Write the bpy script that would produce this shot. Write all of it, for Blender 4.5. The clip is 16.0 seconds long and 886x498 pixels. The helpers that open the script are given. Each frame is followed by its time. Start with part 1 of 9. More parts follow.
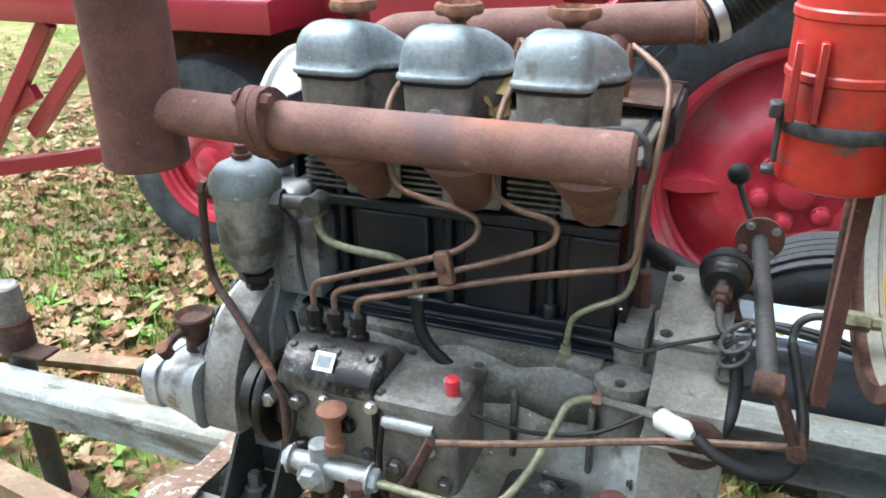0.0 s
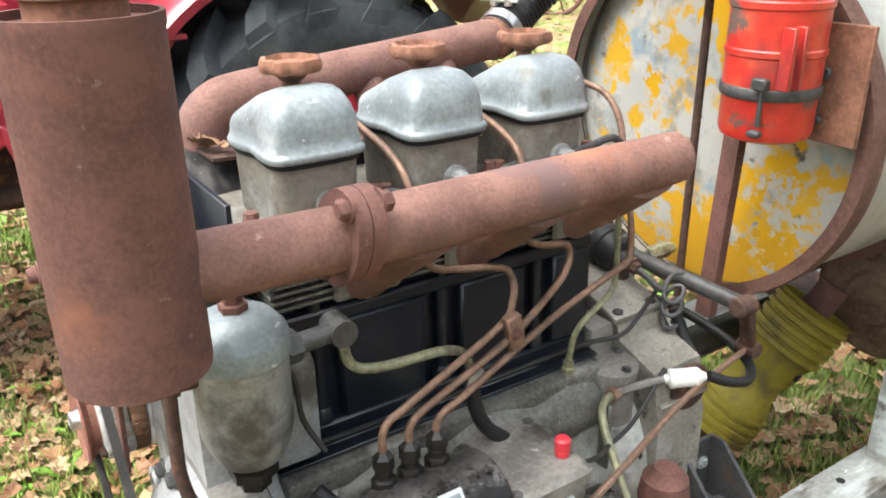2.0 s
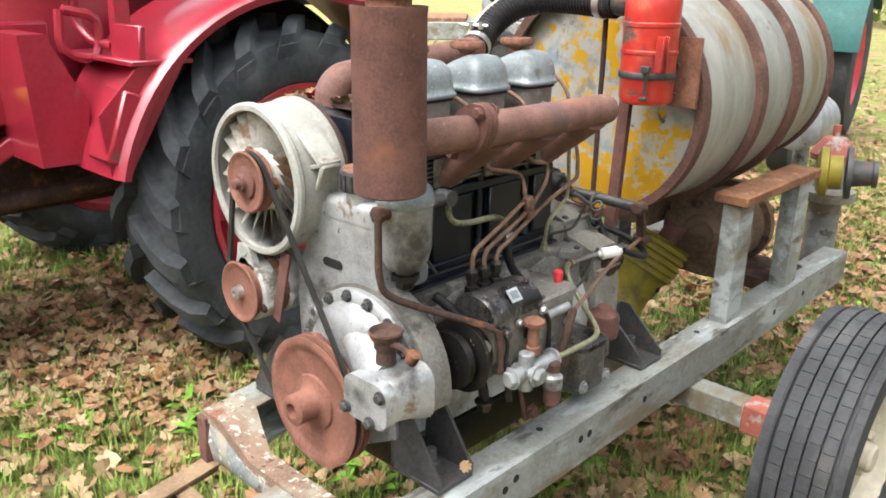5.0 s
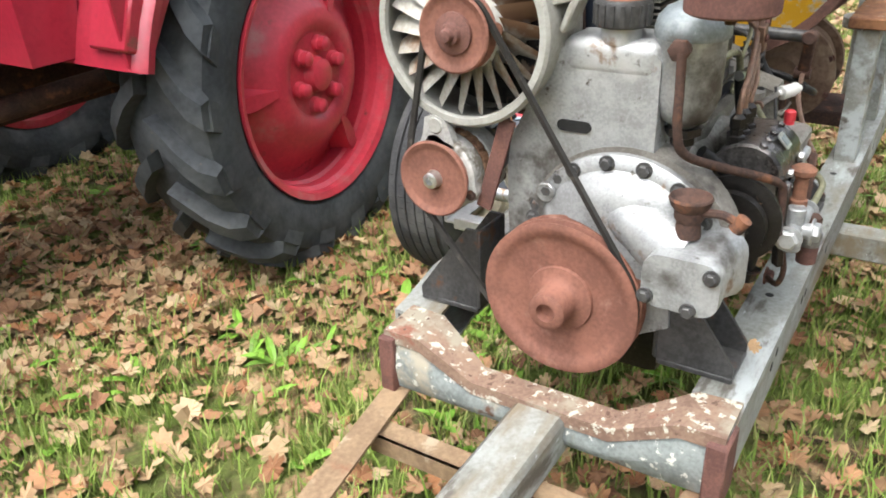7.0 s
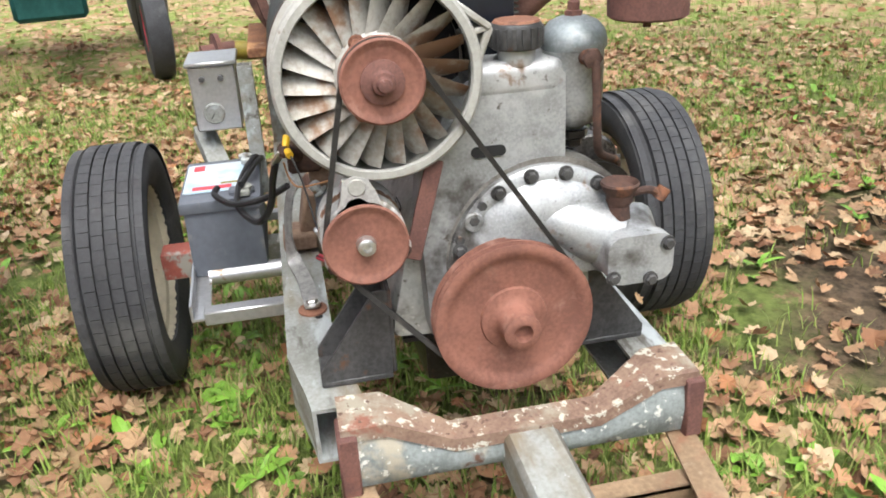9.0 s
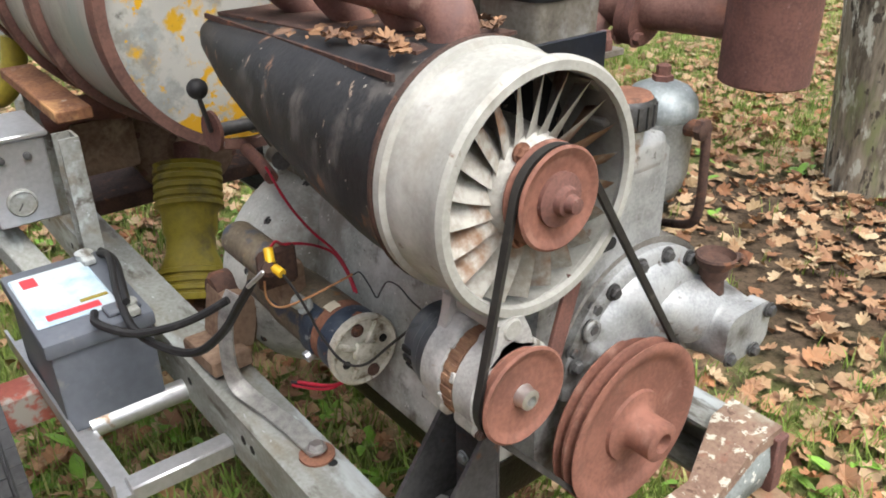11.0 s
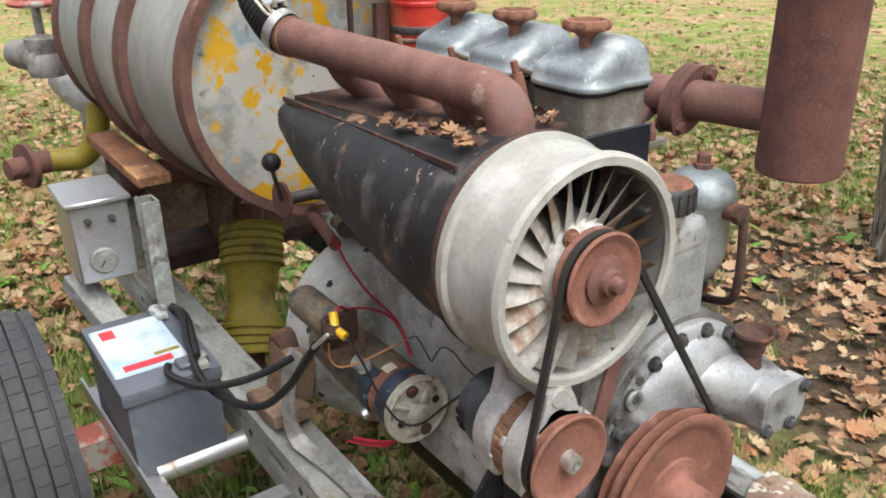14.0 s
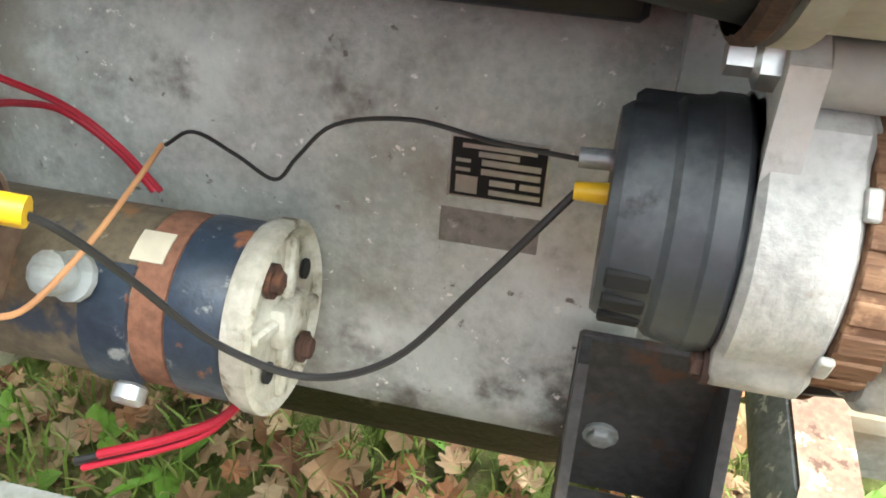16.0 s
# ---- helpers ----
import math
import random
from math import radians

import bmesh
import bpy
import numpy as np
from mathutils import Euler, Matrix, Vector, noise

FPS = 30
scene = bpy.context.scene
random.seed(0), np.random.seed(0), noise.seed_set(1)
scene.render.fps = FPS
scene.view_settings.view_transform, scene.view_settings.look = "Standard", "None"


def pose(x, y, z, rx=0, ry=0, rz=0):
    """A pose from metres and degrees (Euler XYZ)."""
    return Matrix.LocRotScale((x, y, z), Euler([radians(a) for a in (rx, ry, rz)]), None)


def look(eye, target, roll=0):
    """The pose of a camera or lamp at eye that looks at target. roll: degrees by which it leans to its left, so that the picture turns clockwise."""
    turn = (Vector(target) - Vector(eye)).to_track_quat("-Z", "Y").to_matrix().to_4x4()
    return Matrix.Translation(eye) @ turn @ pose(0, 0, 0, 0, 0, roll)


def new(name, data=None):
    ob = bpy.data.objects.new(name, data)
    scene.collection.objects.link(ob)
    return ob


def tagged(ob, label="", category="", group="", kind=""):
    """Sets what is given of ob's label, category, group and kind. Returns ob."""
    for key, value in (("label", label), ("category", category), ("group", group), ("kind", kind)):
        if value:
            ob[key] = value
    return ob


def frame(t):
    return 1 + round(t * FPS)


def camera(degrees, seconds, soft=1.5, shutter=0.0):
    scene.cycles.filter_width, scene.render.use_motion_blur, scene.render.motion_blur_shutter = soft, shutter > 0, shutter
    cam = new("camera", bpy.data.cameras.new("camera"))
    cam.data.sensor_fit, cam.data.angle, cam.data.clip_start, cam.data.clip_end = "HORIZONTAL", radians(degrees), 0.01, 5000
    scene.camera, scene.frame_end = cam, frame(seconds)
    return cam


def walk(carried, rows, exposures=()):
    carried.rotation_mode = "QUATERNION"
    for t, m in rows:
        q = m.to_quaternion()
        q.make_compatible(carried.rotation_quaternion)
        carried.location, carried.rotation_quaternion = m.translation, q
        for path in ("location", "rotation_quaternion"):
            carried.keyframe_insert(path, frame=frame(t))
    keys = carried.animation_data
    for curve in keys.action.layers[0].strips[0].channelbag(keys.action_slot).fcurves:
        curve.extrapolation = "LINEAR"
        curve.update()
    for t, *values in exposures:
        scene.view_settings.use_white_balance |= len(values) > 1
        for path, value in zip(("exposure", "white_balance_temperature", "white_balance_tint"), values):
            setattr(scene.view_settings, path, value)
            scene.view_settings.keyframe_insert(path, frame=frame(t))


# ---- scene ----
EXPOSURES = [(0, 2.2, 5700, 4), (0.5, 2.2, 6450, 8), (1.5, 2.2, 6450, 8), (2.0, 2.38, 6450, 8), (2.5, 2.1, 6500, 9), (3.0, 1.98, 6500, 9), (3.5, 2.05, 6500, 9), (6, 2.05, 6500, 9), (7, 2.0, 6450, 9), (8, 1.85, 6400, 10), (10.5, 1.8, 6500, 10), (13, 1.5, 6550, 10), (14, 1.6, 6450, 10), (14.5, 1.85, 6300, 9), (15, 1.9, 6450, 6), (15.5, 2.35, 6450, 2), (16, 3.0, 6450, 0)]
cam = camera(57.4, 16.0, soft=1.8)
PATH = [
    (0, (0.655, -0.956, 1.262), (-0.022, 0.738, 0.442), -1.0),
    (0.5, (0.461, -0.748, 1.245), (0.182, 1.018, 0.347), -2.0),
    (1, (0.259, -0.618, 1.245), (0.561, 1.146, 0.352), -1.5),
    (1.5, (0.059, -0.642, 1.259), (0.779, 1.028, 0.427), -1.7),
    (2, (-0.141, -0.743, 1.262), (0.86, 0.804, 0.485), -0.8),
    (2.5, (-0.358, -0.792, 1.304), (0.852, 0.652, 0.633), -1.1),
    (3, (-0.547, -0.872, 1.323), (0.806, 0.494, 0.769), -1.6),
    (3.5, (-0.694, -1.002, 1.281), (0.646, 0.375, 0.726), -1.0),
    (3.7, (-0.741, -1.041, 1.267), (0.596, 0.331, 0.692), -0.6),
    (5.8, (-0.851, -0.928, 1.22), (0.597, 0.251, 0.503), 1.7),
    (6, (-0.88, -0.853, 1.204), (0.6, 0.259, 0.449), 1.2),
    (6.5, (-0.949, -0.653, 1.154), (0.53, 0.391, 0.304), 0.0),
    (7, (-0.982, -0.412, 1.125), (0.514, 0.571, 0.234), -2.2),
    (7.5, (-1.068, -0.152, 1.123), (0.639, 0.446, 0.268), -1.6),
    (8, (-1.19, 0.01, 1.122), (0.618, 0.276, 0.31), -1.5),
    (8.2, (-1.227, 0.059, 1.116), (0.603, 0.216, 0.324), -1.6),
    (10.3, (-0.547, 0.611, 1.162), (0.888, -0.36, 0.162), -2.5),
    (10.5, (-0.522, 0.641, 1.171), (0.882, -0.383, 0.181), -1.9),
    (11, (-0.556, 0.689, 1.214), (0.852, -0.404, 0.308), -1.1),
    (11.5, (-0.612, 0.714, 1.253), (0.815, -0.418, 0.427), -0.4),
    (12, (-0.643, 0.729, 1.28), (0.816, -0.41, 0.523), -0.8),
    (12.5, (-0.652, 0.737, 1.287), (0.845, -0.402, 0.609), -1.2),
    (13, (-0.653, 0.747, 1.317), (0.884, -0.386, 0.722), -1.3),
    (13.5, (-0.635, 0.749, 1.31), (0.913, -0.353, 0.686), -1.1),
    (14, (-0.6, 0.74, 1.271), (0.915, -0.303, 0.486), -1.0),
    (14.5, (-0.514, 0.698, 1.195), (0.858, -0.342, 0.178), -0.3),
    (15, (-0.323, 0.643, 1.11), (0.751, -0.503, -0.128), -1.5),
    (15.3, (-0.192, 0.622, 1.044), (0.723, -0.581, -0.266), -1.8),
    (15.5, (-0.09, 0.587, 0.99), (0.729, -0.72, -0.283), -3.0),
    (16, (0.1, 0.481, 0.904), (0.428, -0.98, -0.422), 0.9),
]
walk(cam, [(t, look(eye, target, roll)) for t, eye, target, roll in PATH], EXPOSURES)

# world: overcast autumn sky
world = bpy.data.worlds.new("world")
scene.world = world
world.use_nodes = True
wn, wl = world.node_tree.nodes, world.node_tree.links
sky = wn.new("ShaderNodeTexSky")
sky.sky_type, sky.sun_disc = "NISHITA", False
sky.sun_elevation, sky.sun_rotation = radians(62), radians(268)
sky.air_density, sky.dust_density, sky.ozone_density = 1.0, 4.0, 1.0
haze = wn.new("ShaderNodeHueSaturation")
haze.inputs["Saturation"].default_value = 0.35
wl.new(sky.outputs[0], haze.inputs["Color"])
wl.new(haze.outputs[0], wn["Background"].inputs[0])
wn["Background"].inputs[1].default_value = 0.15
sun = new("sun", bpy.data.lights.new("sun", "SUN"))
sun.data.energy, sun.data.angle, sun.data.color = 0.75, radians(60), (1.0, 0.96, 0.9)
sun.matrix_world = look((0, 0, 30), (8.0, 0.3, 0.0))

# ---- mesh helpers ----
X, Y, Z = Vector((1, 0, 0)), Vector((0, 1, 0)), Vector((0, 0, 1))


def basis(axis):
    """Two directions across an axis."""
    a = Vector(axis).normalized()
    u = a.cross(Z) if abs(a.z) < 0.9 else a.cross(X)
    u.normalize()
    return a, u, a.cross(u).normalized()


def ring(bm, c, u, v, r, n, r2=None, phase=0.0):
    r2 = r if r2 is None else r2
    return [bm.verts.new(c + u * (r * math.cos(2 * math.pi * i / n + phase)) + v * (r2 * math.sin(2 * math.pi * i / n + phase))) for i in range(n)]


def skin(bm, a, b, closed=True):
    n = len(a)
    for i in range(n if closed else n - 1):
        j = (i + 1) % n
        bm.faces.new((a[i], a[j], b[j], b[i]))


def lathe(bm, origin, axis, profile, n=24, caps=True):
    """Turn a profile of (radius, distance along the axis)."""
    a, u, v = basis(axis)
    o = Vector(origin)
    rings = [ring(bm, o + a * h, u, v, max(r, 1e-4), n) for r, h in profile]
    for p, q in zip(rings, rings[1:]):
        skin(bm, p, q)
    if caps:
        bm.faces.new(rings[0][::-1])
        bm.faces.new(rings[-1])
    return bm


def cyl(bm, p, q, r, r2=None, n=16, chamfer=0.0):
    p, q = Vector(p), Vector(q)
    h = (q - p).length
    r2 = r if r2 is None else r2
    prof = [(r, 0), (r2, h)]
    if chamfer:
        prof = [(r - chamfer, 0), (r, chamfer), (r2, h - chamfer), (r2 - chamfer, h)]
    return lathe(bm, p, q - p, prof, n)


def box(bm, c, s, m=None, bevel=0.0, seg=1):
    """A box by its middle and size; m turns it about its middle."""
    made = bmesh.ops.create_cube(bm, size=1.0)["verts"]
    t = Matrix.Translation(c) @ (m or Matrix.Identity(4)) @ Matrix.Diagonal((*s, 1))
    bmesh.ops.transform(bm, matrix=t, verts=made)
    if bevel:
        edges = list({e for v in made for e in v.link_edges})
        bmesh.ops.bevel(bm, geom=edges, offset=bevel, segments=seg, profile=0.6, affect="EDGES")
    return bm


def span(bm, lo, hi, bevel=0.0, seg=1):
    lo, hi = Vector(lo), Vector(hi)
    return box(bm, (lo + hi) / 2, hi - lo, None, bevel, seg)


def beam(bm, p, q, w, h, bevel=0.0, up=Z):
    """A bar of width w and height h from p to q."""
    p, q = Vector(p), Vector(q)
    a = (q - p).normalized()
    s = a.cross(up).normalized()
    t = s.cross(a)
    m = Matrix((a, s, t)).transposed().to_4x4()
    return box(bm, (p + q) / 2, ((q - p).length, w, h), m, bevel)


def smoothed(pts, k=6):
    """Points of a soft line through the given ones."""
    p = [Vector(v) for v in pts]
    p = [p[0] * 2 - p[1]] + p + [p[-1] * 2 - p[-2]]
    out = []
    for i in range(1, len(p) - 2):
        for j in range(k):
            t = j / k
            a, b, c, d = p[i - 1], p[i], p[i + 1], p[i + 2]
            out.append(0.5 * ((2 * b) + (c - a) * t + (2 * a - 5 * b + 4 * c - d) * t * t + (3 * b - a - 3 * c + d) * t ** 3))
    return out + [p[-2]]


def tube(bm, pts, r, n=8, k=6, radii=None, flat=1.0):
    """A pipe along a soft line; radii varies the thickness along it."""
    line = smoothed(pts, k) if k > 1 else [Vector(v) for v in pts]
    a = (line[1] - line[0]).normalized()
    _, u, v = basis(a)
    last = None
    for i, c in enumerate(line):
        b = (line[min(i + 1, len(line) - 1)] - line[max(i - 1, 0)]).normalized()
        u = (u - b * u.dot(b)).normalized()
        v = b.cross(u)
        rr = r
        if radii:
            f = i / (len(line) - 1) * (len(radii) - 1)
            j = min(int(f), len(radii) - 2)
            rr = radii[j] + (radii[j + 1] - radii[j]) * (f - j)
        now = ring(bm, c, u, v, rr, n, rr * flat)
        if last:
            skin(bm, last, now)
        else:
            bm.faces.new(now[::-1])
        last = now
    bm.faces.new(last)
    return bm


def plate(bm, outline, axis, at, thick):
    """A flat piece: an outline of pairs, pushed out along x, y or z from at by thick."""
    def place(a, b, c):
        return {"x": (c, a, b), "y": (a, c, b), "z": (a, b, c)}[axis]
    p = [bm.verts.new(place(a, b, at)) for a, b in outline]
    q = [bm.verts.new(place(a, b, at + thick)) for a, b in outline]
    skin(bm, p, q)
    bm.faces.new(p[::-1])
    bm.faces.new(q)
    return bm


def loft(bm, sections, caps=True):
    rings = [[bm.verts.new(p) for p in s] for s in sections]
    for a, b in zip(rings, rings[1:]):
        skin(bm, a, b)
    if caps:
        bm.faces.new(rings[0][::-1])
        bm.faces.new(rings[-1])
    return bm


def rounded(w, h, r, n=4, cx=0.0, cy=0.0):
    """Outline of a rounded rectangle."""
    out = []
    for k, (sx, sy) in enumerate(((1, 1), (-1, 1), (-1, -1), (1, -1))):
        for i in range(n + 1):
            a = math.pi / 2 * (k + i / n)
            out.append((cx + sx * (w / 2 - r) + r * math.cos(a), cy + sy * (h / 2 - r) + r * math.sin(a)))
    return out


def bolt(bm, p, axis, r=0.008, h=0.007, washer=True):
    """A hexagon bolt head on its washer."""
    p, a = Vector(p), Vector(axis).normalized()
    if washer:
        cyl(bm, p - a * 0.001, p + a * 0.002, r * 1.35, n=12)
    lathe(bm, p, a, [(r, 0.0), (r, h * 0.8), (r * 0.8, h)], 6)
    return bm


def as_mesh(name, bm, material, angle=38):
    bmesh.ops.recalc_face_normals(bm, faces=bm.faces)
    me = bpy.data.meshes.new(name)
    bm.to_mesh(me)
    bm.free()
    for p in me.polygons:
        p.use_smooth = True
    me.set_sharp_from_angle(angle=radians(angle))
    for m in material if isinstance(material, (list, tuple)) else [material]:
        me.materials.append(m)
    return me


def part(name, bm, material, parent, label="", angle=38):
    """One mesh, in world places, under a thing or a part of it."""
    ob = new(name, as_mesh(name, bm, material, angle))
    ob.parent = parent
    if parent.data is None:
        ob.matrix_parent_inverse = Matrix.Translation(-parent.location)
    return tagged(ob, label)


def thing(name, at, label, category, group=""):
    ob = new(name)
    ob.empty_display_size = 0.05
    ob.location = at
    return tagged(ob, label, category, group)


def solid(name, bm, material, label, category, group="", kind="", angle=38):
    return tagged(new(name, as_mesh(name, bm, material, angle)), label, category, group, kind)


def B():
    return bmesh.new()


def bolts(name, spots, axis, material, parent, r=0.008, h=0.007, label=""):
    """Bolt heads, each a part of its own."""
    for p in spots:
        bm = B()
        bolt(bm, p, axis, r, h)
        part(name, bm, material, parent, label)

# ---- materials ----
def nodes_of(name):
    m = bpy.data.materials.new(name)
    m.use_nodes = True
    nt = m.node_tree
    return m, nt.nodes, nt.links, nt.nodes["Principled BSDF"]


def noise_tex(n, l, scale, detail=4.0, rough=0.55, stretch=None, offset=0.0):
    geo = n.new("ShaderNodeNewGeometry")
    src = geo.outputs["Position"]
    mp = n.new("ShaderNodeMapping")
    mp.inputs["Location"].default_value = (offset, offset * 0.7, offset * 1.3)
    if stretch:
        mp.inputs["Scale"].default_value = stretch
    l.new(src, mp.inputs["Vector"])
    t = n.new("ShaderNodeTexNoise")
    t.inputs["Scale"].default_value, t.inputs["Detail"].default_value, t.inputs["Roughness"].default_value = scale, detail, rough
    l.new(mp.outputs[0], t.inputs["Vector"])
    return t.outputs["Fac"]


def ramp(n, l, src, lo, hi):
    r = n.new("ShaderNodeMapRange")
    r.interpolation_type = "SMOOTHSTEP"
    r.inputs["From Min"].default_value, r.inputs["From Max"].default_value = lo, hi
    l.new(src, r.inputs["Value"])
    return r.outputs["Result"]


def mixc(n, l, fac, a, b):
    m = n.new("ShaderNodeMix")
    m.data_type = "RGBA"
    for sock, v in ((m.inputs["Factor"], fac), (m.inputs["A"], a), (m.inputs["B"], b)):
        if hasattr(v, "links"):
            l.new(v, sock)
        else:
            sock.default_value = v if isinstance(v, (int, float)) else (*v, 1)
    return m.outputs["Result"]


def worn(name, base, shade, patches=(), rough=0.6, metal=0.0, grain=60.0, bump=0.25, coat=0.0, stretch=None, vary=0.0, seed=0.0, streak=None, low=None):
    """A weathered surface: two tones at a fine and a coarse scale, then layers of patches
    (colour, scale, from, to, roughness), each where its own noise is high."""
    m, n, l, p = nodes_of(name)
    fine = noise_tex(n, l, grain, 5, 0.6, stretch, seed)
    coarse = noise_tex(n, l, grain / 9, 3, 0.5, stretch, seed + 3)
    both = n.new("ShaderNodeMath")
    both.operation = "MULTIPLY_ADD"
    both.inputs[1].default_value = 0.5
    l.new(fine, both.inputs[0])
    half = n.new("ShaderNodeMath")
    half.operation = "MULTIPLY"
    half.inputs[1].default_value = 0.5
    l.new(coarse, half.inputs[0])
    l.new(half.outputs[0], both.inputs[2])
    col = mixc(n, l, ramp(n, l, both.outputs[0], 0.36, 0.64), shade, base)
    rgh = rough
    for i, (c, scale, lo, hi, r) in enumerate(patches):
        f = ramp(n, l, noise_tex(n, l, scale, 6, 0.62, streak, seed + 7.3 * (i + 1)), lo, hi)
        col = mixc(n, l, f, col, c)
        rm = n.new("ShaderNodeMix")
        l.new(f, rm.inputs["Factor"])
        rm.inputs["B"].default_value = r
        if hasattr(rgh, "links"):
            l.new(rgh, rm.inputs["A"])
        else:
            rm.inputs["A"].default_value = rgh
        rgh = rm.outputs["Result"]
    if low:
        # a coat of paint that has held best below a given height
        colour, level = low
        geo = n.new("ShaderNodeNewGeometry")
        axes = n.new("ShaderNodeSeparateXYZ")
        l.new(geo.outputs["Position"], axes.inputs[0])
        under = n.new("ShaderNodeMath")
        under.operation = "SUBTRACT"
        under.inputs[0].default_value = level
        l.new(axes.outputs["Z"], under.inputs[1])
        kept = n.new("ShaderNodeMath")
        kept.operation = "ADD"
        l.new(under.outputs[0], kept.inputs[0])
        l.new(noise_tex(n, l, 8, 6, 0.62, None, seed + 31), kept.inputs[1])
        col = mixc(n, l, ramp(n, l, kept.outputs[0], 0.56, 0.60), col, colour)
    if vary:
        info = n.new("ShaderNodeObjectInfo")
        hsv = n.new("ShaderNodeHueSaturation")
        r = n.new("ShaderNodeMapRange")
        r.inputs["To Min"].default_value, r.inputs["To Max"].default_value = 1 - vary, 1 + vary
        l.new(info.outputs["Random"], r.inputs["Value"])
        l.new(r.outputs["Result"], hsv.inputs["Value"])
        l.new(col, hsv.inputs["Color"])
        col = hsv.outputs["Color"]
    l.new(col, p.inputs["Base Color"])
    if hasattr(rgh, "links"):
        l.new(rgh, p.inputs["Roughness"])
    else:
        p.inputs["Roughness"].default_value = rgh
    p.inputs["Metallic"].default_value = metal
    p.inputs["Specular IOR Level"].default_value = 0.5 if rough < 0.5 else 0.28
    p.inputs["Coat Weight"].default_value = coat
    p.inputs["Coat Roughness"].default_value = 0.15
    if bump:
        b = n.new("ShaderNodeBump")
        b.inputs["Strength"].default_value, b.inputs["Distance"].default_value = bump, 0.004
        l.new(both.outputs[0], b.inputs["Height"])
        l.new(b.outputs[0], p.inputs["Normal"])
    return m


RUST = worn("rust_brown", (0.165, 0.08, 0.064), (0.10, 0.05, 0.043), [((0.21, 0.092, 0.06), 12, 0.54, 0.74, 0.9), ((0.085, 0.045, 0.042), 7, 0.56, 0.72, 0.8), ((0.24, 0.16, 0.14), 90, 0.64, 0.74, 0.9)], 0.82, grain=240, bump=0.3)
RUST_PIPE = worn("rust_manifold", (0.215, 0.115, 0.092), (0.135, 0.07, 0.057), [((0.29, 0.125, 0.075), 5, 0.54, 0.74, 0.9), ((0.14, 0.085, 0.08), 10, 0.52, 0.70, 0.75), ((0.30, 0.20, 0.16), 34, 0.62, 0.72, 0.9)], 0.75, grain=260, bump=0.28)
RUST_ORANGE = worn("rust_orange", (0.26, 0.125, 0.08), (0.15, 0.072, 0.048), [((0.10, 0.055, 0.04), 30, 0.55, 0.7, 0.9)], 0.88, grain=180, bump=0.5)
RUST_PULLEY = worn("rust_pulley", (0.235, 0.105, 0.075), (0.15, 0.068, 0.05), [((0.30, 0.17, 0.13), 18, 0.58, 0.75, 0.8)], 0.72, grain=160, bump=0.2)
RUST_DARK = worn("rust_dark", (0.09, 0.05, 0.038), (0.04, 0.026, 0.022), [((0.20, 0.09, 0.05), 22, 0.55, 0.7, 0.9)], 0.85, grain=150, bump=0.5)
ALU = worn("cast_aluminium", (0.39, 0.405, 0.41), (0.26, 0.27, 0.27), [((0.49, 0.505, 0.51), 6, 0.5, 0.66, 0.4), ((0.085, 0.078, 0.07), 6, 0.525, 0.66, 0.5), ((0.22, 0.15, 0.10), 13, 0.62, 0.72, 0.7), ((0.10, 0.085, 0.07), 45, 0.62, 0.72, 0.8)], 0.45, 0.4, grain=240, bump=0.3)
ALU_DARK = worn("grimy_cast_iron", (0.25, 0.24, 0.22), (0.14, 0.13, 0.115), [((0.36, 0.35, 0.33), 9, 0.55, 0.7, 0.5), ((0.055, 0.048, 0.042), 8, 0.56, 0.70, 0.5), ((0.45, 0.44, 0.42), 55, 0.66, 0.75, 0.6)], 0.6, 0.25, grain=170, bump=0.4)
COVER = worn("blue_grey_alloy", (0.26, 0.295, 0.305), (0.165, 0.19, 0.20), [((0.39, 0.42, 0.425), 11, 0.5, 0.66, 0.5), ((0.15, 0.15, 0.14), 16, 0.57, 0.70, 0.7), ((0.55, 0.57, 0.57), 60, 0.64, 0.70, 0.6)], 0.48, 0.3, grain=200, bump=0.2)
HEAD = worn("stained_head", (0.23, 0.215, 0.185), (0.15, 0.135, 0.11), [((0.30, 0.30, 0.28), 16, 0.55, 0.7, 0.6), ((0.07, 0.06, 0.05), 20, 0.58, 0.72, 0.6)], 0.6, 0.3, grain=170, bump=0.35)
CASE = worn("grey_casting", (0.50, 0.515, 0.48), (0.36, 0.37, 0.34), [((0.62, 0.635, 0.60), 9, 0.50, 0.66, 0.55), ((0.25, 0.235, 0.20), 6, 0.47, 0.64, 0.5), ((0.12, 0.11, 0.095), 9, 0.55, 0.68, 0.45), ((0.74, 0.73, 0.69), 120, 0.645, 0.68, 0.7), ((0.16, 0.145, 0.12), 60, 0.64, 0.70, 0.6)], 0.55, 0.1, grain=170, bump=0.4)
BELL = worn("dull_grey_casting", (0.30, 0.285, 0.25), (0.19, 0.175, 0.15), [((0.40, 0.39, 0.36), 8, 0.54, 0.70, 0.55), ((0.10, 0.082, 0.065), 6, 0.50, 0.66, 0.6), ((0.06, 0.052, 0.045), 16, 0.58, 0.68, 0.5), ((0.46, 0.45, 0.42), 60, 0.66, 0.72, 0.6)], 0.6, 0.15, grain=170, bump=0.35)
DIAL = worn("dial_white", (0.75, 0.75, 0.72), (0.68, 0.68, 0.65), [], 0.4, grain=60, bump=0.0)
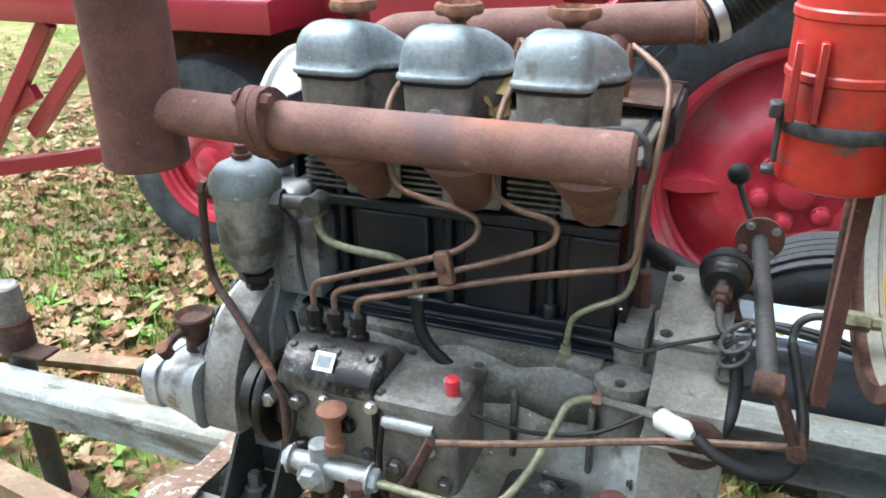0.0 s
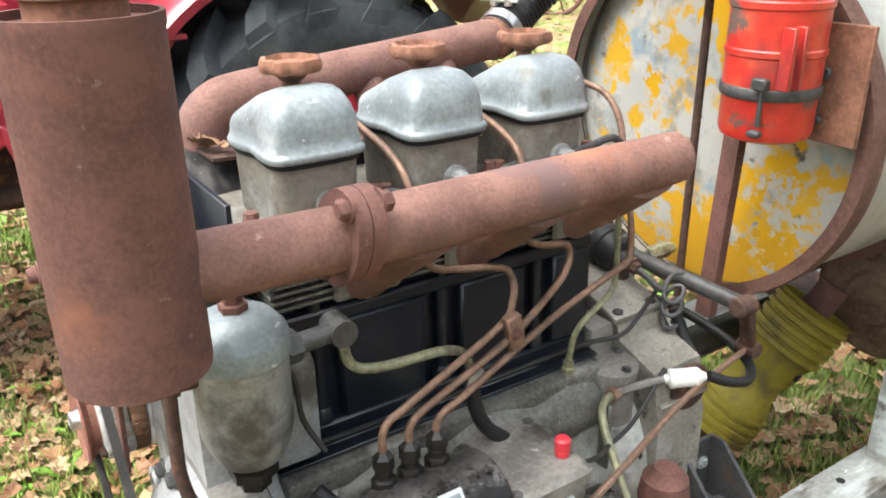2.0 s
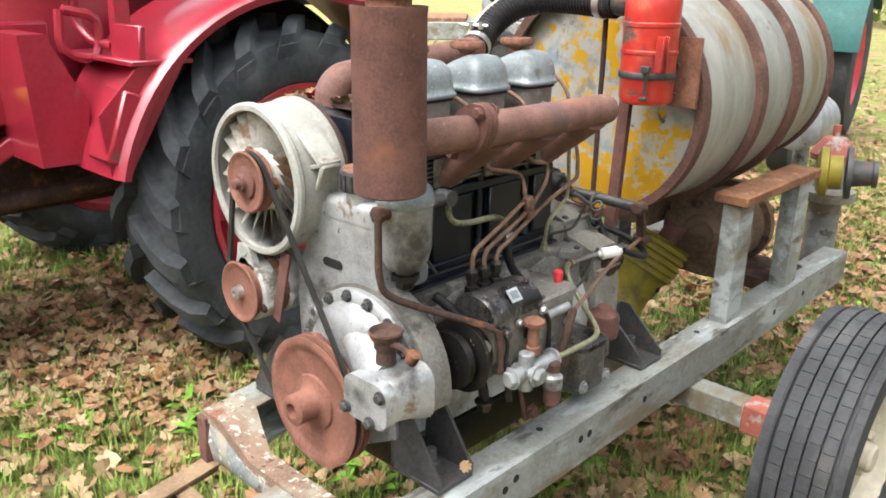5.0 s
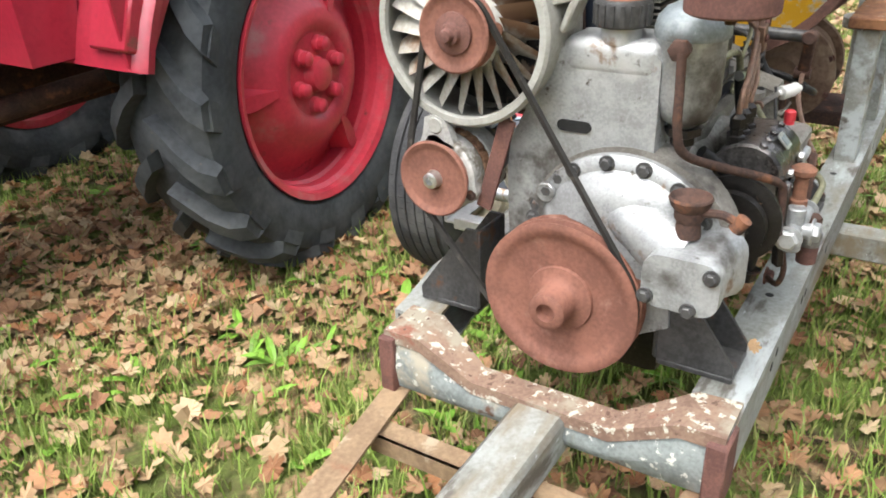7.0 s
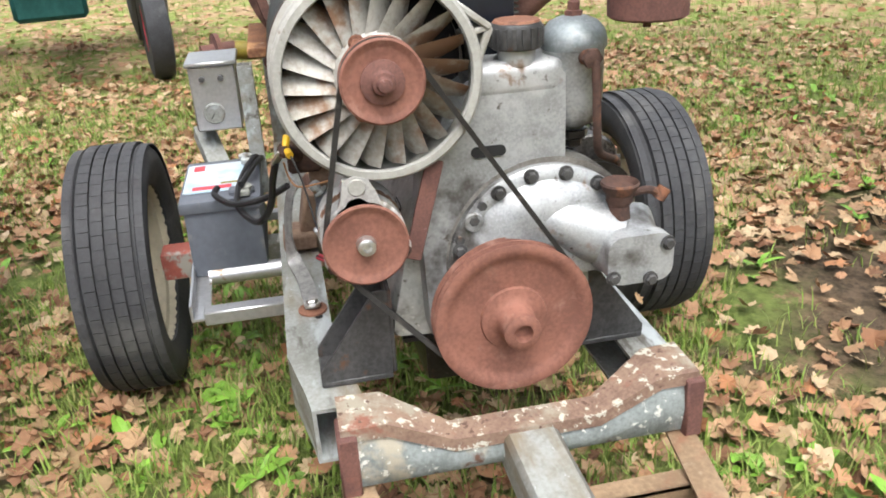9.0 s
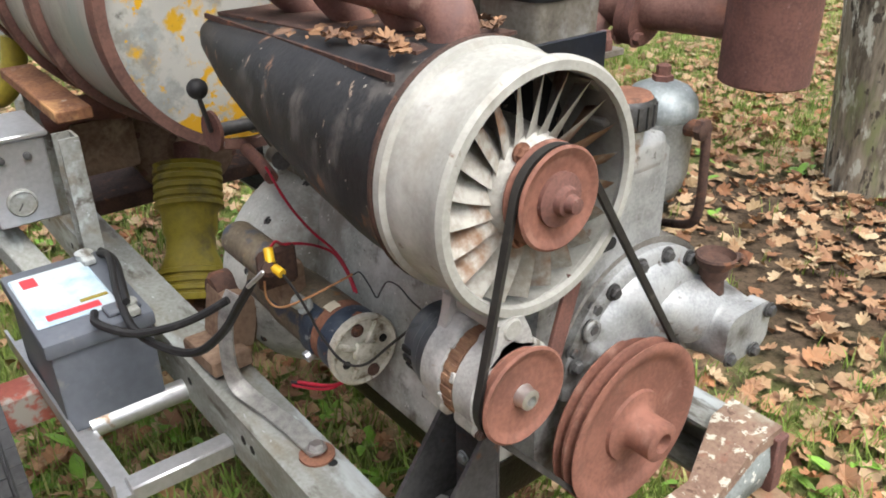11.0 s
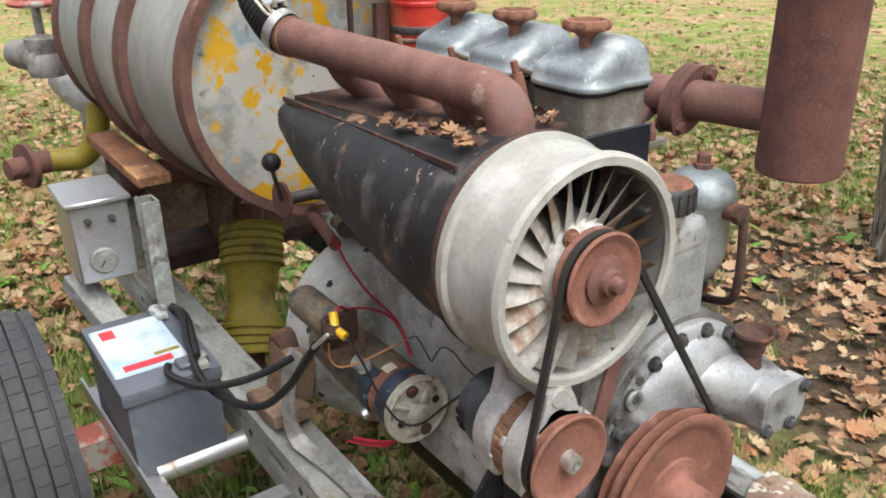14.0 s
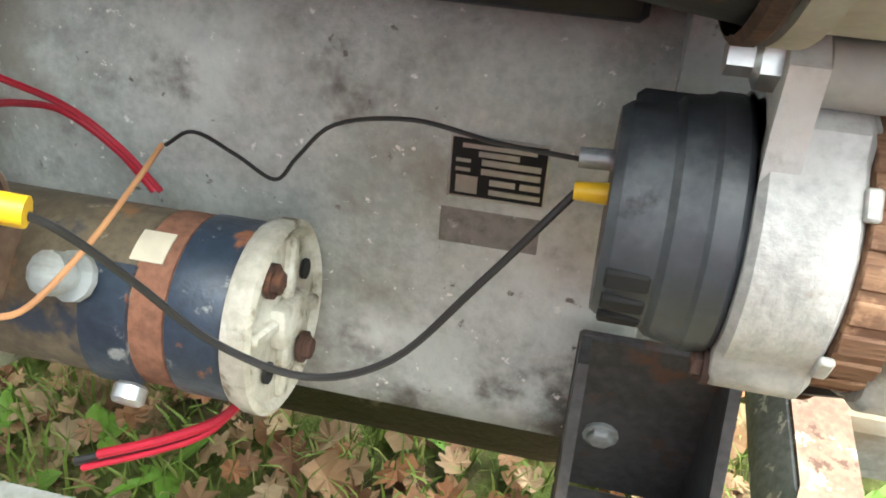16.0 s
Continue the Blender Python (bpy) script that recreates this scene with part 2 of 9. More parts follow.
OILY_ALU = worn("oil_stained_casting", (0.20, 0.20, 0.18), (0.09, 0.086, 0.075), [((0.03, 0.028, 0.025), 7, 0.52, 0.66, 0.35), ((0.33, 0.325, 0.30), 11, 0.56, 0.70, 0.5), ((0.5, 0.49, 0.46), 70, 0.66, 0.71, 0.6)], 0.5, 0.35, grain=170, bump=0.4)
OILY = worn("oily_black_iron", (0.024, 0.021, 0.019), (0.010, 0.009, 0.008), [((0.14, 0.13, 0.115), 35, 0.62, 0.72, 0.4), ((0.11, 0.06, 0.04), 18, 0.6, 0.72, 0.7)], 0.38, 0.3, grain=140, bump=0.5)
STEEL_OILY = worn("oily_steel", (0.17, 0.16, 0.155), (0.06, 0.056, 0.053), [((0.018, 0.016, 0.015), 13, 0.50, 0.62, 0.22), ((0.42, 0.41, 0.40), 30, 0.62, 0.72, 0.25)], 0.32, 0.6, grain=160, bump=0.4)
BLACK_SHEET = worn("black_sheet", (0.008, 0.012, 0.020), (0.005, 0.007, 0.012), [((0.022, 0.023, 0.024), 12, 0.58, 0.72, 0.6), ((0.09, 0.055, 0.04), 30, 0.68, 0.75, 0.8)], 0.34, 0.0, grain=120, bump=0.15)
BLACK_WORN = worn("scuffed_black_paint", (0.022, 0.022, 0.023), (0.013, 0.013, 0.014), [((0.075, 0.07, 0.065), 14, 0.52, 0.68, 0.7), ((0.20, 0.12, 0.08), 9, 0.60, 0.66, 0.85), ((0.22, 0.17, 0.13), 34, 0.63, 0.68, 0.8), ((0.30, 0.27, 0.23), 70, 0.67, 0.70, 0.8)], 0.5, 0.0, grain=130, bump=0.2, stretch=(1.4, 1, 0.8), streak=(1.5, 0.9, 0.75))
FAN_WHITE = worn("grey_white_paint", (0.36, 0.36, 0.33), (0.28, 0.28, 0.255), [((0.25, 0.235, 0.20), 9, 0.52, 0.70, 0.7), ((0.47, 0.47, 0.44), 5, 0.52, 0.68, 0.5), ((0.16, 0.11, 0.08), 30, 0.64, 0.72, 0.8)], 0.5, 0.0, grain=150, bump=0.12)
BLADE = worn("stained_alloy_blade", (0.44, 0.43, 0.39), (0.27, 0.25, 0.21), [((0.22, 0.13, 0.08), 12, 0.46, 0.60, 0.8)], 0.55, 0.2, grain=120, bump=0.25)
GALV = worn("weathered_galvanised", (0.30, 0.315, 0.30), (0.20, 0.205, 0.185), [((0.40, 0.435, 0.44), 9, 0.53, 0.66, 0.5), ((0.19, 0.155, 0.105), 5, 0.49, 0.66, 0.8), ((0.11, 0.10, 0.085), 14, 0.57, 0.68, 0.6), ((0.52, 0.56, 0.58), 55, 0.66, 0.72, 0.6)], 0.6, 0.12, grain=130, bump=0.3, streak=(0.5, 1.6, 1.6))
GALV_NEW = worn("zinc_steel", (0.50, 0.51, 0.52), (0.40, 0.41, 0.42), [((0.30, 0.22, 0.15), 16, 0.66, 0.74, 0.7)], 0.35, 0.75, grain=90, bump=0.08)
PIPE_CREAM = worn("chipped_grey_green_paint", (0.25, 0.28, 0.275), (0.15, 0.17, 0.165), [((0.36, 0.33, 0.26), 9, 0.54, 0.66, 0.9), ((0.58, 0.58, 0.53), 42, 0.59, 0.63, 0.9), ((0.12, 0.065, 0.045), 12, 0.60, 0.68, 0.9)], 0.7, grain=150, bump=0.4)
PEEL = worn("peeling_paint_on_rust", (0.235, 0.16, 0.115), (0.15, 0.095, 0.07), [((0.27, 0.245, 0.19), 8, 0.48, 0.60, 0.9), ((0.44, 0.42, 0.35), 50, 0.57, 0.62, 0.8), ((0.21, 0.095, 0.065), 12, 0.57, 0.66, 0.9), ((0.10, 0.06, 0.045), 60, 0.61, 0.67, 0.9)], 0.8, grain=150, bump=0.45)
RED = worn("tractor_red", (0.33, 0.020, 0.040), (0.26, 0.014, 0.030), [((0.28, 0.03, 0.035), 5, 0.55, 0.75, 0.5), ((0.16, 0.05, 0.04), 18, 0.66, 0.75, 0.8)], 0.35, 0.0, grain=70, bump=0.05, coat=0.7)
RED_RIM = worn("rim_red", (0.56, 0.042, 0.070), (0.43, 0.028, 0.050), [((0.42, 0.16, 0.16), 5, 0.52, 0.72, 0.6), ((0.18, 0.05, 0.045), 14, 0.62, 0.74, 0.7)], 0.42, 0.0, grain=60, bump=0.05, coat=0.2)
RED_FILTER = worn("filter_red_paint", (0.50, 0.035, 0.022), (0.40, 0.022, 0.018), [((0.52, 0.11, 0.05), 8, 0.50, 0.66, 0.4), ((0.22, 0.02, 0.02), 6, 0.54, 0.68, 0.5), ((0.10, 0.07, 0.055), 15, 0.59, 0.66, 0.7)], 0.32, 0.0, grain=80, bump=0.12, coat=0.3)
GREY_RED = worn("sun_bleached_red", (0.40, 0.12, 0.09), (0.30, 0.09, 0.07), [((0.36, 0.34, 0.31), 18, 0.52, 0.62, 0.7)], 0.65, grain=90, bump=0.15)
RUBBER = worn("tyre_rubber", (0.05, 0.052, 0.056), (0.034, 0.035, 0.038), [((0.10, 0.10, 0.098), 6, 0.5, 0.75, 0.85), ((0.10, 0.085, 0.065), 30, 0.66, 0.78, 0.9)], 0.7, grain=120, bump=0.2)
TRACTOR_RUBBER = worn("dusty_tractor_rubber", (0.055, 0.062, 0.068), (0.03, 0.034, 0.038), [((0.12, 0.128, 0.13), 4, 0.45, 0.75, 0.8), ((0.15, 0.12, 0.08), 22, 0.66, 0.78, 0.9)], 0.68, grain=60, bump=0.25)
BELT = worn("belt_rubber", (0.035, 0.033, 0.03), (0.022, 0.021, 0.02), [((0.09, 0.08, 0.07), 20, 0.58, 0.72, 0.8)], 0.6, grain=150, bump=0.1)
HOSE = worn("black_hose", (0.018, 0.018, 0.019), (0.012, 0.012, 0.013), [((0.04, 0.04, 0.04), 20, 0.55, 0.7, 0.6)], 0.5, grain=150, bump=0.08)
CREAM = worn("cream_paint", (0.62, 0.57, 0.44), (0.50, 0.46, 0.36), [((0.25, 0.17, 0.10), 12, 0.6, 0.72, 0.8)], 0.55, grain=60, bump=0.1)
LINE = worn("copper_brown_line", (0.26, 0.16, 0.115), (0.15, 0.095, 0.07), [((0.10, 0.075, 0.06), 30, 0.56, 0.7, 0.6)], 0.5, 0.35, grain=140, bump=0.15)
LINE_GREEN = worn("tarnished_green_line", (0.30, 0.30, 0.19), (0.17, 0.165, 0.11), [((0.10, 0.085, 0.06), 30, 0.56, 0.7, 0.6)], 0.5, 0.3, grain=140, bump=0.15)
STEEL_DARK = worn("dark_steel", (0.10, 0.10, 0.10), (0.055, 0.055, 0.055), [((0.16, 0.09, 0.06), 24, 0.58, 0.7, 0.8)], 0.5, 0.4, grain=120, bump=0.2)
ZINC = worn("bright_zinc", (0.66, 0.66, 0.64), (0.50, 0.50, 0.49), [], 0.3, 0.85, grain=120, bump=0.05)
YELLOW_GUARD = worn("olive_yellow_plastic", (0.29, 0.235, 0.03), (0.21, 0.165, 0.025), [((0.12, 0.095, 0.04), 9, 0.52, 0.70, 0.7)], 0.5, grain=60, bump=0.06)
BATTERY_GREY = worn("battery_grey_plastic", (0.105, 0.118, 0.14), (0.085, 0.095, 0.115), [((0.17, 0.17, 0.17), 18, 0.6, 0.75, 0.7)], 0.45, grain=60, bump=0.04)
WHITE_LABEL = worn("label_white", (0.50, 0.56, 0.60), (0.44, 0.50, 0.54), [((0.28, 0.42, 0.52), 9, 0.46, 0.62, 0.4)], 0.35, grain=40, bump=0.0)
LABEL_RED = worn("label_red", (0.60, 0.04, 0.05), (0.52, 0.03, 0.045), [], 0.4, grain=40, bump=0.0)
WIRE_RED = worn("red_wire", (0.42, 0.012, 0.035), (0.32, 0.010, 0.028), [], 0.4, grain=60, bump=0.0)
WIRE_BLACK = worn("black_wire", (0.02, 0.02, 0.02), (0.014, 0.014, 0.014), [], 0.45, grain=60, bump=0.0)
TAN_WIRE = worn("tan_cord", (0.50, 0.26, 0.12), (0.40, 0.2, 0.10), [], 0.6, grain=60, bump=0.0)
YELLOW_PVC = worn("yellow_sleeve", (0.78, 0.50, 0.02), (0.70, 0.42, 0.02), [], 0.4, grain=40, bump=0.0)
TEAL = worn("teal_tractor_paint", (0.018, 0.10, 0.09), (0.013, 0.075, 0.068), [((0.03, 0.13, 0.115), 5, 0.55, 0.75, 0.5)], 0.55, grain=40, bump=0.04)
# near-black: black parts, and the shade inside holes and the tractor's wheel arch
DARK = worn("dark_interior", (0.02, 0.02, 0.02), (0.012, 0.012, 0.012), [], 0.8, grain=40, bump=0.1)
BARREL = worn("weathered_barrel", (0.34, 0.345, 0.31), (0.25, 0.25, 0.225), [((0.39, 0.38, 0.345), 5, 0.50, 0.66, 0.6), ((0.26, 0.185, 0.105), 4, 0.50, 0.68, 0.7), ((0.26, 0.30, 0.28), 4, 0.54, 0.68, 0.5), ((0.13, 0.13, 0.115), 30, 0.63, 0.72, 0.6)], 0.5, 0.25, grain=110, bump=0.15, stretch=(2.2, 1, 0.6), streak=(1.5, 1.0, 0.4))
BARREL_END = worn("peeling_yellow_on_grey", (0.46, 0.48, 0.46), (0.33, 0.34, 0.32), [((0.58, 0.57, 0.51), 5, 0.46, 0.60, 0.6), ((0.70, 0.41, 0.03), 8, 0.51, 0.58, 0.45), ((0.50, 0.50, 0.46), 17, 0.46, 0.55, 0.55), ((0.30, 0.295, 0.26), 14, 0.54, 0.68, 0.6), ((0.13, 0.125, 0.11), 22, 0.61, 0.72, 0.6), ((0.32, 0.40, 0.45), 11, 0.57, 0.68, 0.5), ((0.72, 0.41, 0.02), 13, 0.575, 0.61, 0.45), ((0.42, 0.30, 0.10), 20, 0.62, 0.72, 0.6)], 0.5, 0.1, grain=90, bump=0.15, seed=2.0, low=((0.66, 0.37, 0.025), 0.855))
RUST_BAND = worn("rust_band", (0.15, 0.078, 0.06), (0.085, 0.046, 0.038), [((0.21, 0.12, 0.09), 12, 0.56, 0.7, 0.9)], 0.8, grain=140, bump=0.35)
HUB = worn("corroded_white_alloy", (0.46, 0.455, 0.42), (0.32, 0.31, 0.28), [((0.58, 0.58, 0.55), 20, 0.52, 0.66, 0.6), ((0.22, 0.15, 0.10), 22, 0.60, 0.70, 0.8)], 0.6, 0.1, grain=150, bump=0.4)
STARTER_BROWN = worn("grimy_brown_paint", (0.19, 0.155, 0.105), (0.105, 0.085, 0.06), [((0.045, 0.055, 0.075), 14, 0.54, 0.62, 0.5), ((0.30, 0.17, 0.085), 18, 0.58, 0.68, 0.85), ((0.34, 0.30, 0.22), 40, 0.62, 0.70, 0.7)], 0.55, 0.1, grain=140, bump=0.3)
STARTER_NAVY = worn("chipped_navy_paint", (0.035, 0.052, 0.078), (0.022, 0.032, 0.05), [((0.25, 0.27, 0.27), 34, 0.60, 0.66, 0.6), ((0.30, 0.12, 0.06), 22, 0.60, 0.66, 0.85), ((0.15, 0.12, 0.085), 15, 0.58, 0.66, 0.7)], 0.4, 0.1, grain=150, bump=0.3)
STATOR = worn("rusty_laminations", (0.25, 0.145, 0.085), (0.13, 0.07, 0.045), [((0.34, 0.20, 0.12), 50, 0.56, 0.66, 0.9)], 0.85, grain=120, bump=0.5, stretch=(0.3, 2.5, 2.5))
ALT_CAST = worn("pale_alloy_casting", (0.46, 0.46, 0.44), (0.32, 0.32, 0.305), [((0.56, 0.56, 0.54), 14, 0.52, 0.66, 0.5), ((0.30, 0.255, 0.19), 20, 0.60, 0.70, 0.7), ((0.16, 0.145, 0.12), 13, 0.62, 0.70, 0.7)], 0.5, 0.2, grain=220, bump=0.3)
ALT_CAP = worn("faded_black_plastic", (0.055, 0.062, 0.07), (0.035, 0.04, 0.046), [((0.11, 0.12, 0.125), 14, 0.52, 0.66, 0.5), ((0.02, 0.022, 0.025), 30, 0.58, 0.68, 0.5)], 0.4, 0.0, grain=80, bump=0.1)
LEAF_TAN = worn("dry_leaf", (0.52, 0.38, 0.17), (0.40, 0.27, 0.11), [], 0.7, grain=90, bump=0.1)
BEARER = worn("orange_rusted_iron", (0.27, 0.13, 0.065), (0.14, 0.065, 0.04), [((0.40, 0.22, 0.10), 9, 0.54, 0.68, 0.9), ((0.36, 0.30, 0.25), 30, 0.62, 0.72, 0.9)], 0.9, grain=110, bump=0.5)
DUSTY_RUST = worn("dusty_rust", (0.24, 0.165, 0.115), (0.13, 0.08, 0.055), [((0.33, 0.25, 0.18), 8, 0.55, 0.7, 0.9), ((0.08, 0.05, 0.04), 10, 0.58, 0.7, 0.9)], 0.9, grain=90, bump=0.4)
OCHRE = worn("ochre_brown_paint", (0.27, 0.19, 0.115), (0.17, 0.115, 0.07), [((0.20, 0.085, 0.05), 9, 0.54, 0.70, 0.85), ((0.33, 0.27, 0.19), 16, 0.58, 0.70, 0.7)], 0.7, grain=120, bump=0.3)
WOOD_OLD = worn("rusty_board", (0.28, 0.15, 0.085), (0.15, 0.075, 0.045), [((0.36, 0.26, 0.17), 12, 0.56, 0.7, 0.9)], 0.85, grain=90, bump=0.4, stretch=(4, 1, 1))


# ---- ground, leaves, grass ----
def ground_height(x, y):
    return 0.025 * noise.noise(Vector((x * 0.6, y * 0.6, 0.3))) + 0.012 * noise.noise(Vector((x * 2.3, y * 2.3, 4.0)))


def make_ground():
    m, n, l, p = nodes_of("leafy_meadow")
    grass = mixc(n, l, ramp(n, l, noise_tex(n, l, 28, 6, 0.7), 0.35, 0.65), (0.085, 0.12, 0.025), (0.17, 0.22, 0.055))
    soil = mixc(n, l, ramp(n, l, noise_tex(n, l, 40, 6, 0.7, None, 3), 0.35, 0.65), (0.05, 0.036, 0.022), (0.12, 0.085, 0.055))
    litter = mixc(n, l, ramp(n, l, noise_tex(n, l, 22, 5, 0.7, None, 6), 0.35, 0.62), (0.17, 0.10, 0.055), (0.36, 0.25, 0.14))
    col = mixc(n, l, ramp(n, l, noise_tex(n, l, 3.0, 5, 0.65, None, 9), 0.34, 0.54), soil, grass)
    col = mixc(n, l, ramp(n, l, noise_tex(n, l, 5.0, 6, 0.75, None, 12), 0.50, 0.60), col, litter)
    meadow = mixc(n, l, ramp(n, l, noise_tex(n, l, 9.0, 6, 0.7, None, 15), 0.35, 0.65), (0.135, 0.185, 0.038), (0.225, 0.265, 0.075))
    meadow = mixc(n, l, ramp(n, l, noise_tex(n, l, 2.2, 6, 0.75, None, 21), 0.46, 0.56), meadow, (0.34, 0.235, 0.135))
    geo = n.new("ShaderNodeNewGeometry")
    length = n.new("ShaderNodeVectorMath")
    length.operation = "LENGTH"
    l.new(geo.outputs["Position"], length.inputs[0])
    col = mixc(n, l, ramp(n, l, length.outputs["Value"], 3.0, 7.5), col, meadow)
    tree_foot = n.new("ShaderNodeVectorMath")
    tree_foot.operation = "DISTANCE"
    tree_foot.inputs[1].default_value = (0.5, -1.75, 0.0)
    l.new(geo.outputs["Position"], tree_foot.inputs[0])
    ragged = n.new("ShaderNodeMath")
    ragged.operation = "MULTIPLY_ADD"
    ragged.inputs[1].default_value = 1.2
    l.new(noise_tex(n, l, 2.5, 5, 0.6, None, 27), ragged.inputs[0])
    l.new(tree_foot.outputs["Value"], ragged.inputs[2])
    col = mixc(n, l, ramp(n, l, ragged.outputs[0], 1.1, 1.8), soil, col)
    l.new(col, p.inputs["Base Color"])
    p.inputs["Roughness"].default_value = 0.95
    p.inputs["Specular IOR Level"].default_value = 0.2
    b = n.new("ShaderNodeBump")
    b.inputs["Strength"].default_value, b.inputs["Distance"].default_value = 0.7, 0.03
    l.new(noise_tex(n, l, 45, 6, 0.75), b.inputs["Height"])
    l.new(b.outputs[0], p.inputs["Normal"])
    bm = B()
    steps = [-400, -150, -70, -35, -20, -12] + [v * 0.25 for v in range(-32, 37)] + [12, 20, 35, 70, 150, 400]
    grid = [[bm.verts.new((x, y, ground_height(x, y) if abs(x) < 30 and abs(y) < 30 else 0.0)) for y in steps] for x in steps]
    for i in range(len(steps) - 1):
        for j in range(len(steps) - 1):
            bm.faces.new((grid[i][j], grid[i + 1][j], grid[i + 1][j + 1], grid[i][j + 1]))
    solid("ground", bm, m, "short grass meadow strewn with fallen autumn leaves", "ground", kind="structure", angle=180)


make_ground()


def island_mat(name, colours, rough=0.7, bump=0.0, translucent=0.0):
    m, n, l, p = nodes_of(name)
    geo = n.new("ShaderNodeNewGeometry")
    r = n.new("ShaderNodeValToRGB")
    r.color_ramp.interpolation = "LINEAR"
    while len(r.color_ramp.elements) < len(colours):
        r.color_ramp.elements.new(0.5)
    for i, (e, c) in enumerate(zip(r.color_ramp.elements, colours)):
        e.position, e.color = i / (len(colours) - 1), (*c, 1)
    l.new(geo.outputs["Random Per Island"], r.inputs["Fac"])
    col = mixc(n, l, ramp(n, l, noise_tex(n, l, 60, 4, 0.6), 0.3, 0.7), (0.10, 0.07, 0.04), r.outputs["Color"])
    mx = n.new("ShaderNodeMix")
    mx.data_type = "RGBA"
    mx.inputs["Factor"].default_value = 0.25
    l.new(r.outputs["Color"], mx.inputs["A"])
    l.new(col, mx.inputs["B"])
    l.new(mx.outputs["Result"], p.inputs["Base Color"])
    p.inputs["Roughness"].default_value = rough
    p.inputs["Specular IOR Level"].default_value = 0.25
    return m


LEAVES = island_mat("fallen_leaves", [(0.378, 0.249, 0.138), (0.318, 0.163, 0.086), (0.447, 0.327, 0.189), (0.189, 0.090, 0.047), (0.387, 0.224, 0.129), (0.267, 0.185, 0.095), (0.482, 0.370, 0.232), (0.361, 0.163, 0.073), (0.138, 0.069, 0.039)])
GRASS = island_mat("grass_blades", [(0.13, 0.21, 0.035), (0.22, 0.33, 0.06), (0.17, 0.27, 0.045), (0.34, 0.34, 0.12), (0.10, 0.17, 0.03), (0.27, 0.40, 0.08)], 0.55)
MEADOW_GRASS = island_mat("meadow_blades", [(0.17, 0.245, 0.05), (0.24, 0.31, 0.08), (0.15, 0.22, 0.045), (0.29, 0.31, 0.10)], 0.6)
WEED = island_mat("weed_leaves", [(0.14, 0.30, 0.03), (0.20, 0.40, 0.05), (0.11, 0.22, 0.03)], 0.45)
LOBES = [(0.0, -0.42, 0), (0.20, -0.36, 1), (0.38, -0.32, 0), (0.34, -0.12, 1), (0.46, 0.0, 0), (0.44, 0.14, 0), (0.27, 0.14, 1), (0.33, 0.33, 0), (0.24, 0.40, 0), (0.13, 0.30, 1), (0.08, 0.48, 0), (0.0, 0.54, 0)]


def scatter(name, count, area, build, label, category, material, keep, seed):
    rnd = random.Random(seed)
    verts, faces = [], []
    x0, x1, y0, y1 = area
    made = 0
    for _ in range(count * 14):
        x, y = rnd.uniform(x0, x1), rnd.uniform(y0, y1)
        if rnd.random() > keep(x, y):
            continue
        build(rnd, x, y, ground_height(x, y), verts, faces)
        made += 1
        if made >= count:
            break
    me = bpy.data.meshes.new(name)
    me.from_pydata(verts, [], faces)
    me.materials.append(material)
    return tagged(new(name, me), label, category, kind="stuff")


def a_leaf(rnd, x, y, z, verts, faces):
    s = rnd.uniform(0.03, 0.072)
    turn = rnd.uniform(0, 2 * math.pi)
    tilt = Euler((rnd.gauss(0, 0.32), rnd.gauss(0, 0.32), turn)).to_matrix()
    curl = rnd.uniform(-0.3, 0.9)
    fold = rnd.uniform(-0.5, 0.7)
    wide = rnd.uniform(0.75, 1.15)
    k = len(verts)
    base = Vector((x, y, z + rnd.uniform(0.006, 0.03)))
    pts = LOBES + [(-u, v, w) for u, v, w in LOBES[-2:0:-1]]
    verts.append(base + tilt @ Vector((0, 0, 0)) * s)
    for u, v, _ in pts:
        j = 1 + rnd.uniform(-0.12, 0.12)
        verts.append(base + tilt @ Vector((u * wide * j, v * j, curl * (u * u + v * v) * 0.9 + fold * abs(u) - 0.04 + rnd.uniform(-0.05, 0.05))) * s)
    n = len(pts)
    for i in range(n):
        faces.append((k, k + 1 + i, k + 1 + (i + 1) % n))


def far_leaf(rnd, x, y, z, verts, faces):
    s = rnd.uniform(0.02, 0.042)
    m = Euler((rnd.gauss(0, 0.2), rnd.gauss(0, 0.2), rnd.uniform(0, 6.3))).to_matrix()
    k = len(verts)
    for u, v in ((-1, 0), (-0.2, -0.8), (1, 0.1), (0.1, 0.8)):
        verts.append(Vector((x, y, z + 0.012)) + m @ Vector((u * s, v * s, 0.1 * s * u * u)))
    faces.append((k, k + 1, k + 2, k + 3))


def a_tuft(rnd, x, y, z, verts, faces):
    for _ in range(rnd.randint(4, 8)):
        h, w = rnd.uniform(0.02, 0.075), rnd.uniform(0.0014, 0.003)
        a = rnd.uniform(0, 2 * math.pi)
        lean = rnd.uniform(0.15, 0.9) * h
        d, s = Vector((math.cos(a), math.sin(a), 0)), Vector((-math.sin(a), math.cos(a), 0))
        o = Vector((x + rnd.gauss(0, 0.018), y + rnd.gauss(0, 0.018), z - 0.004))
        k = len(verts)
        verts.extend([o - s * w, o + s * w, o + d * lean * 0.35 + Z * h * 0.62 + s * w * 0.8, o + d * lean * 0.35 + Z * h * 0.62 - s * w * 0.8, o + d * lean + Z * h])
        faces.extend([(k, k + 1, k + 2, k + 3), (k + 3, k + 2, k + 4)])


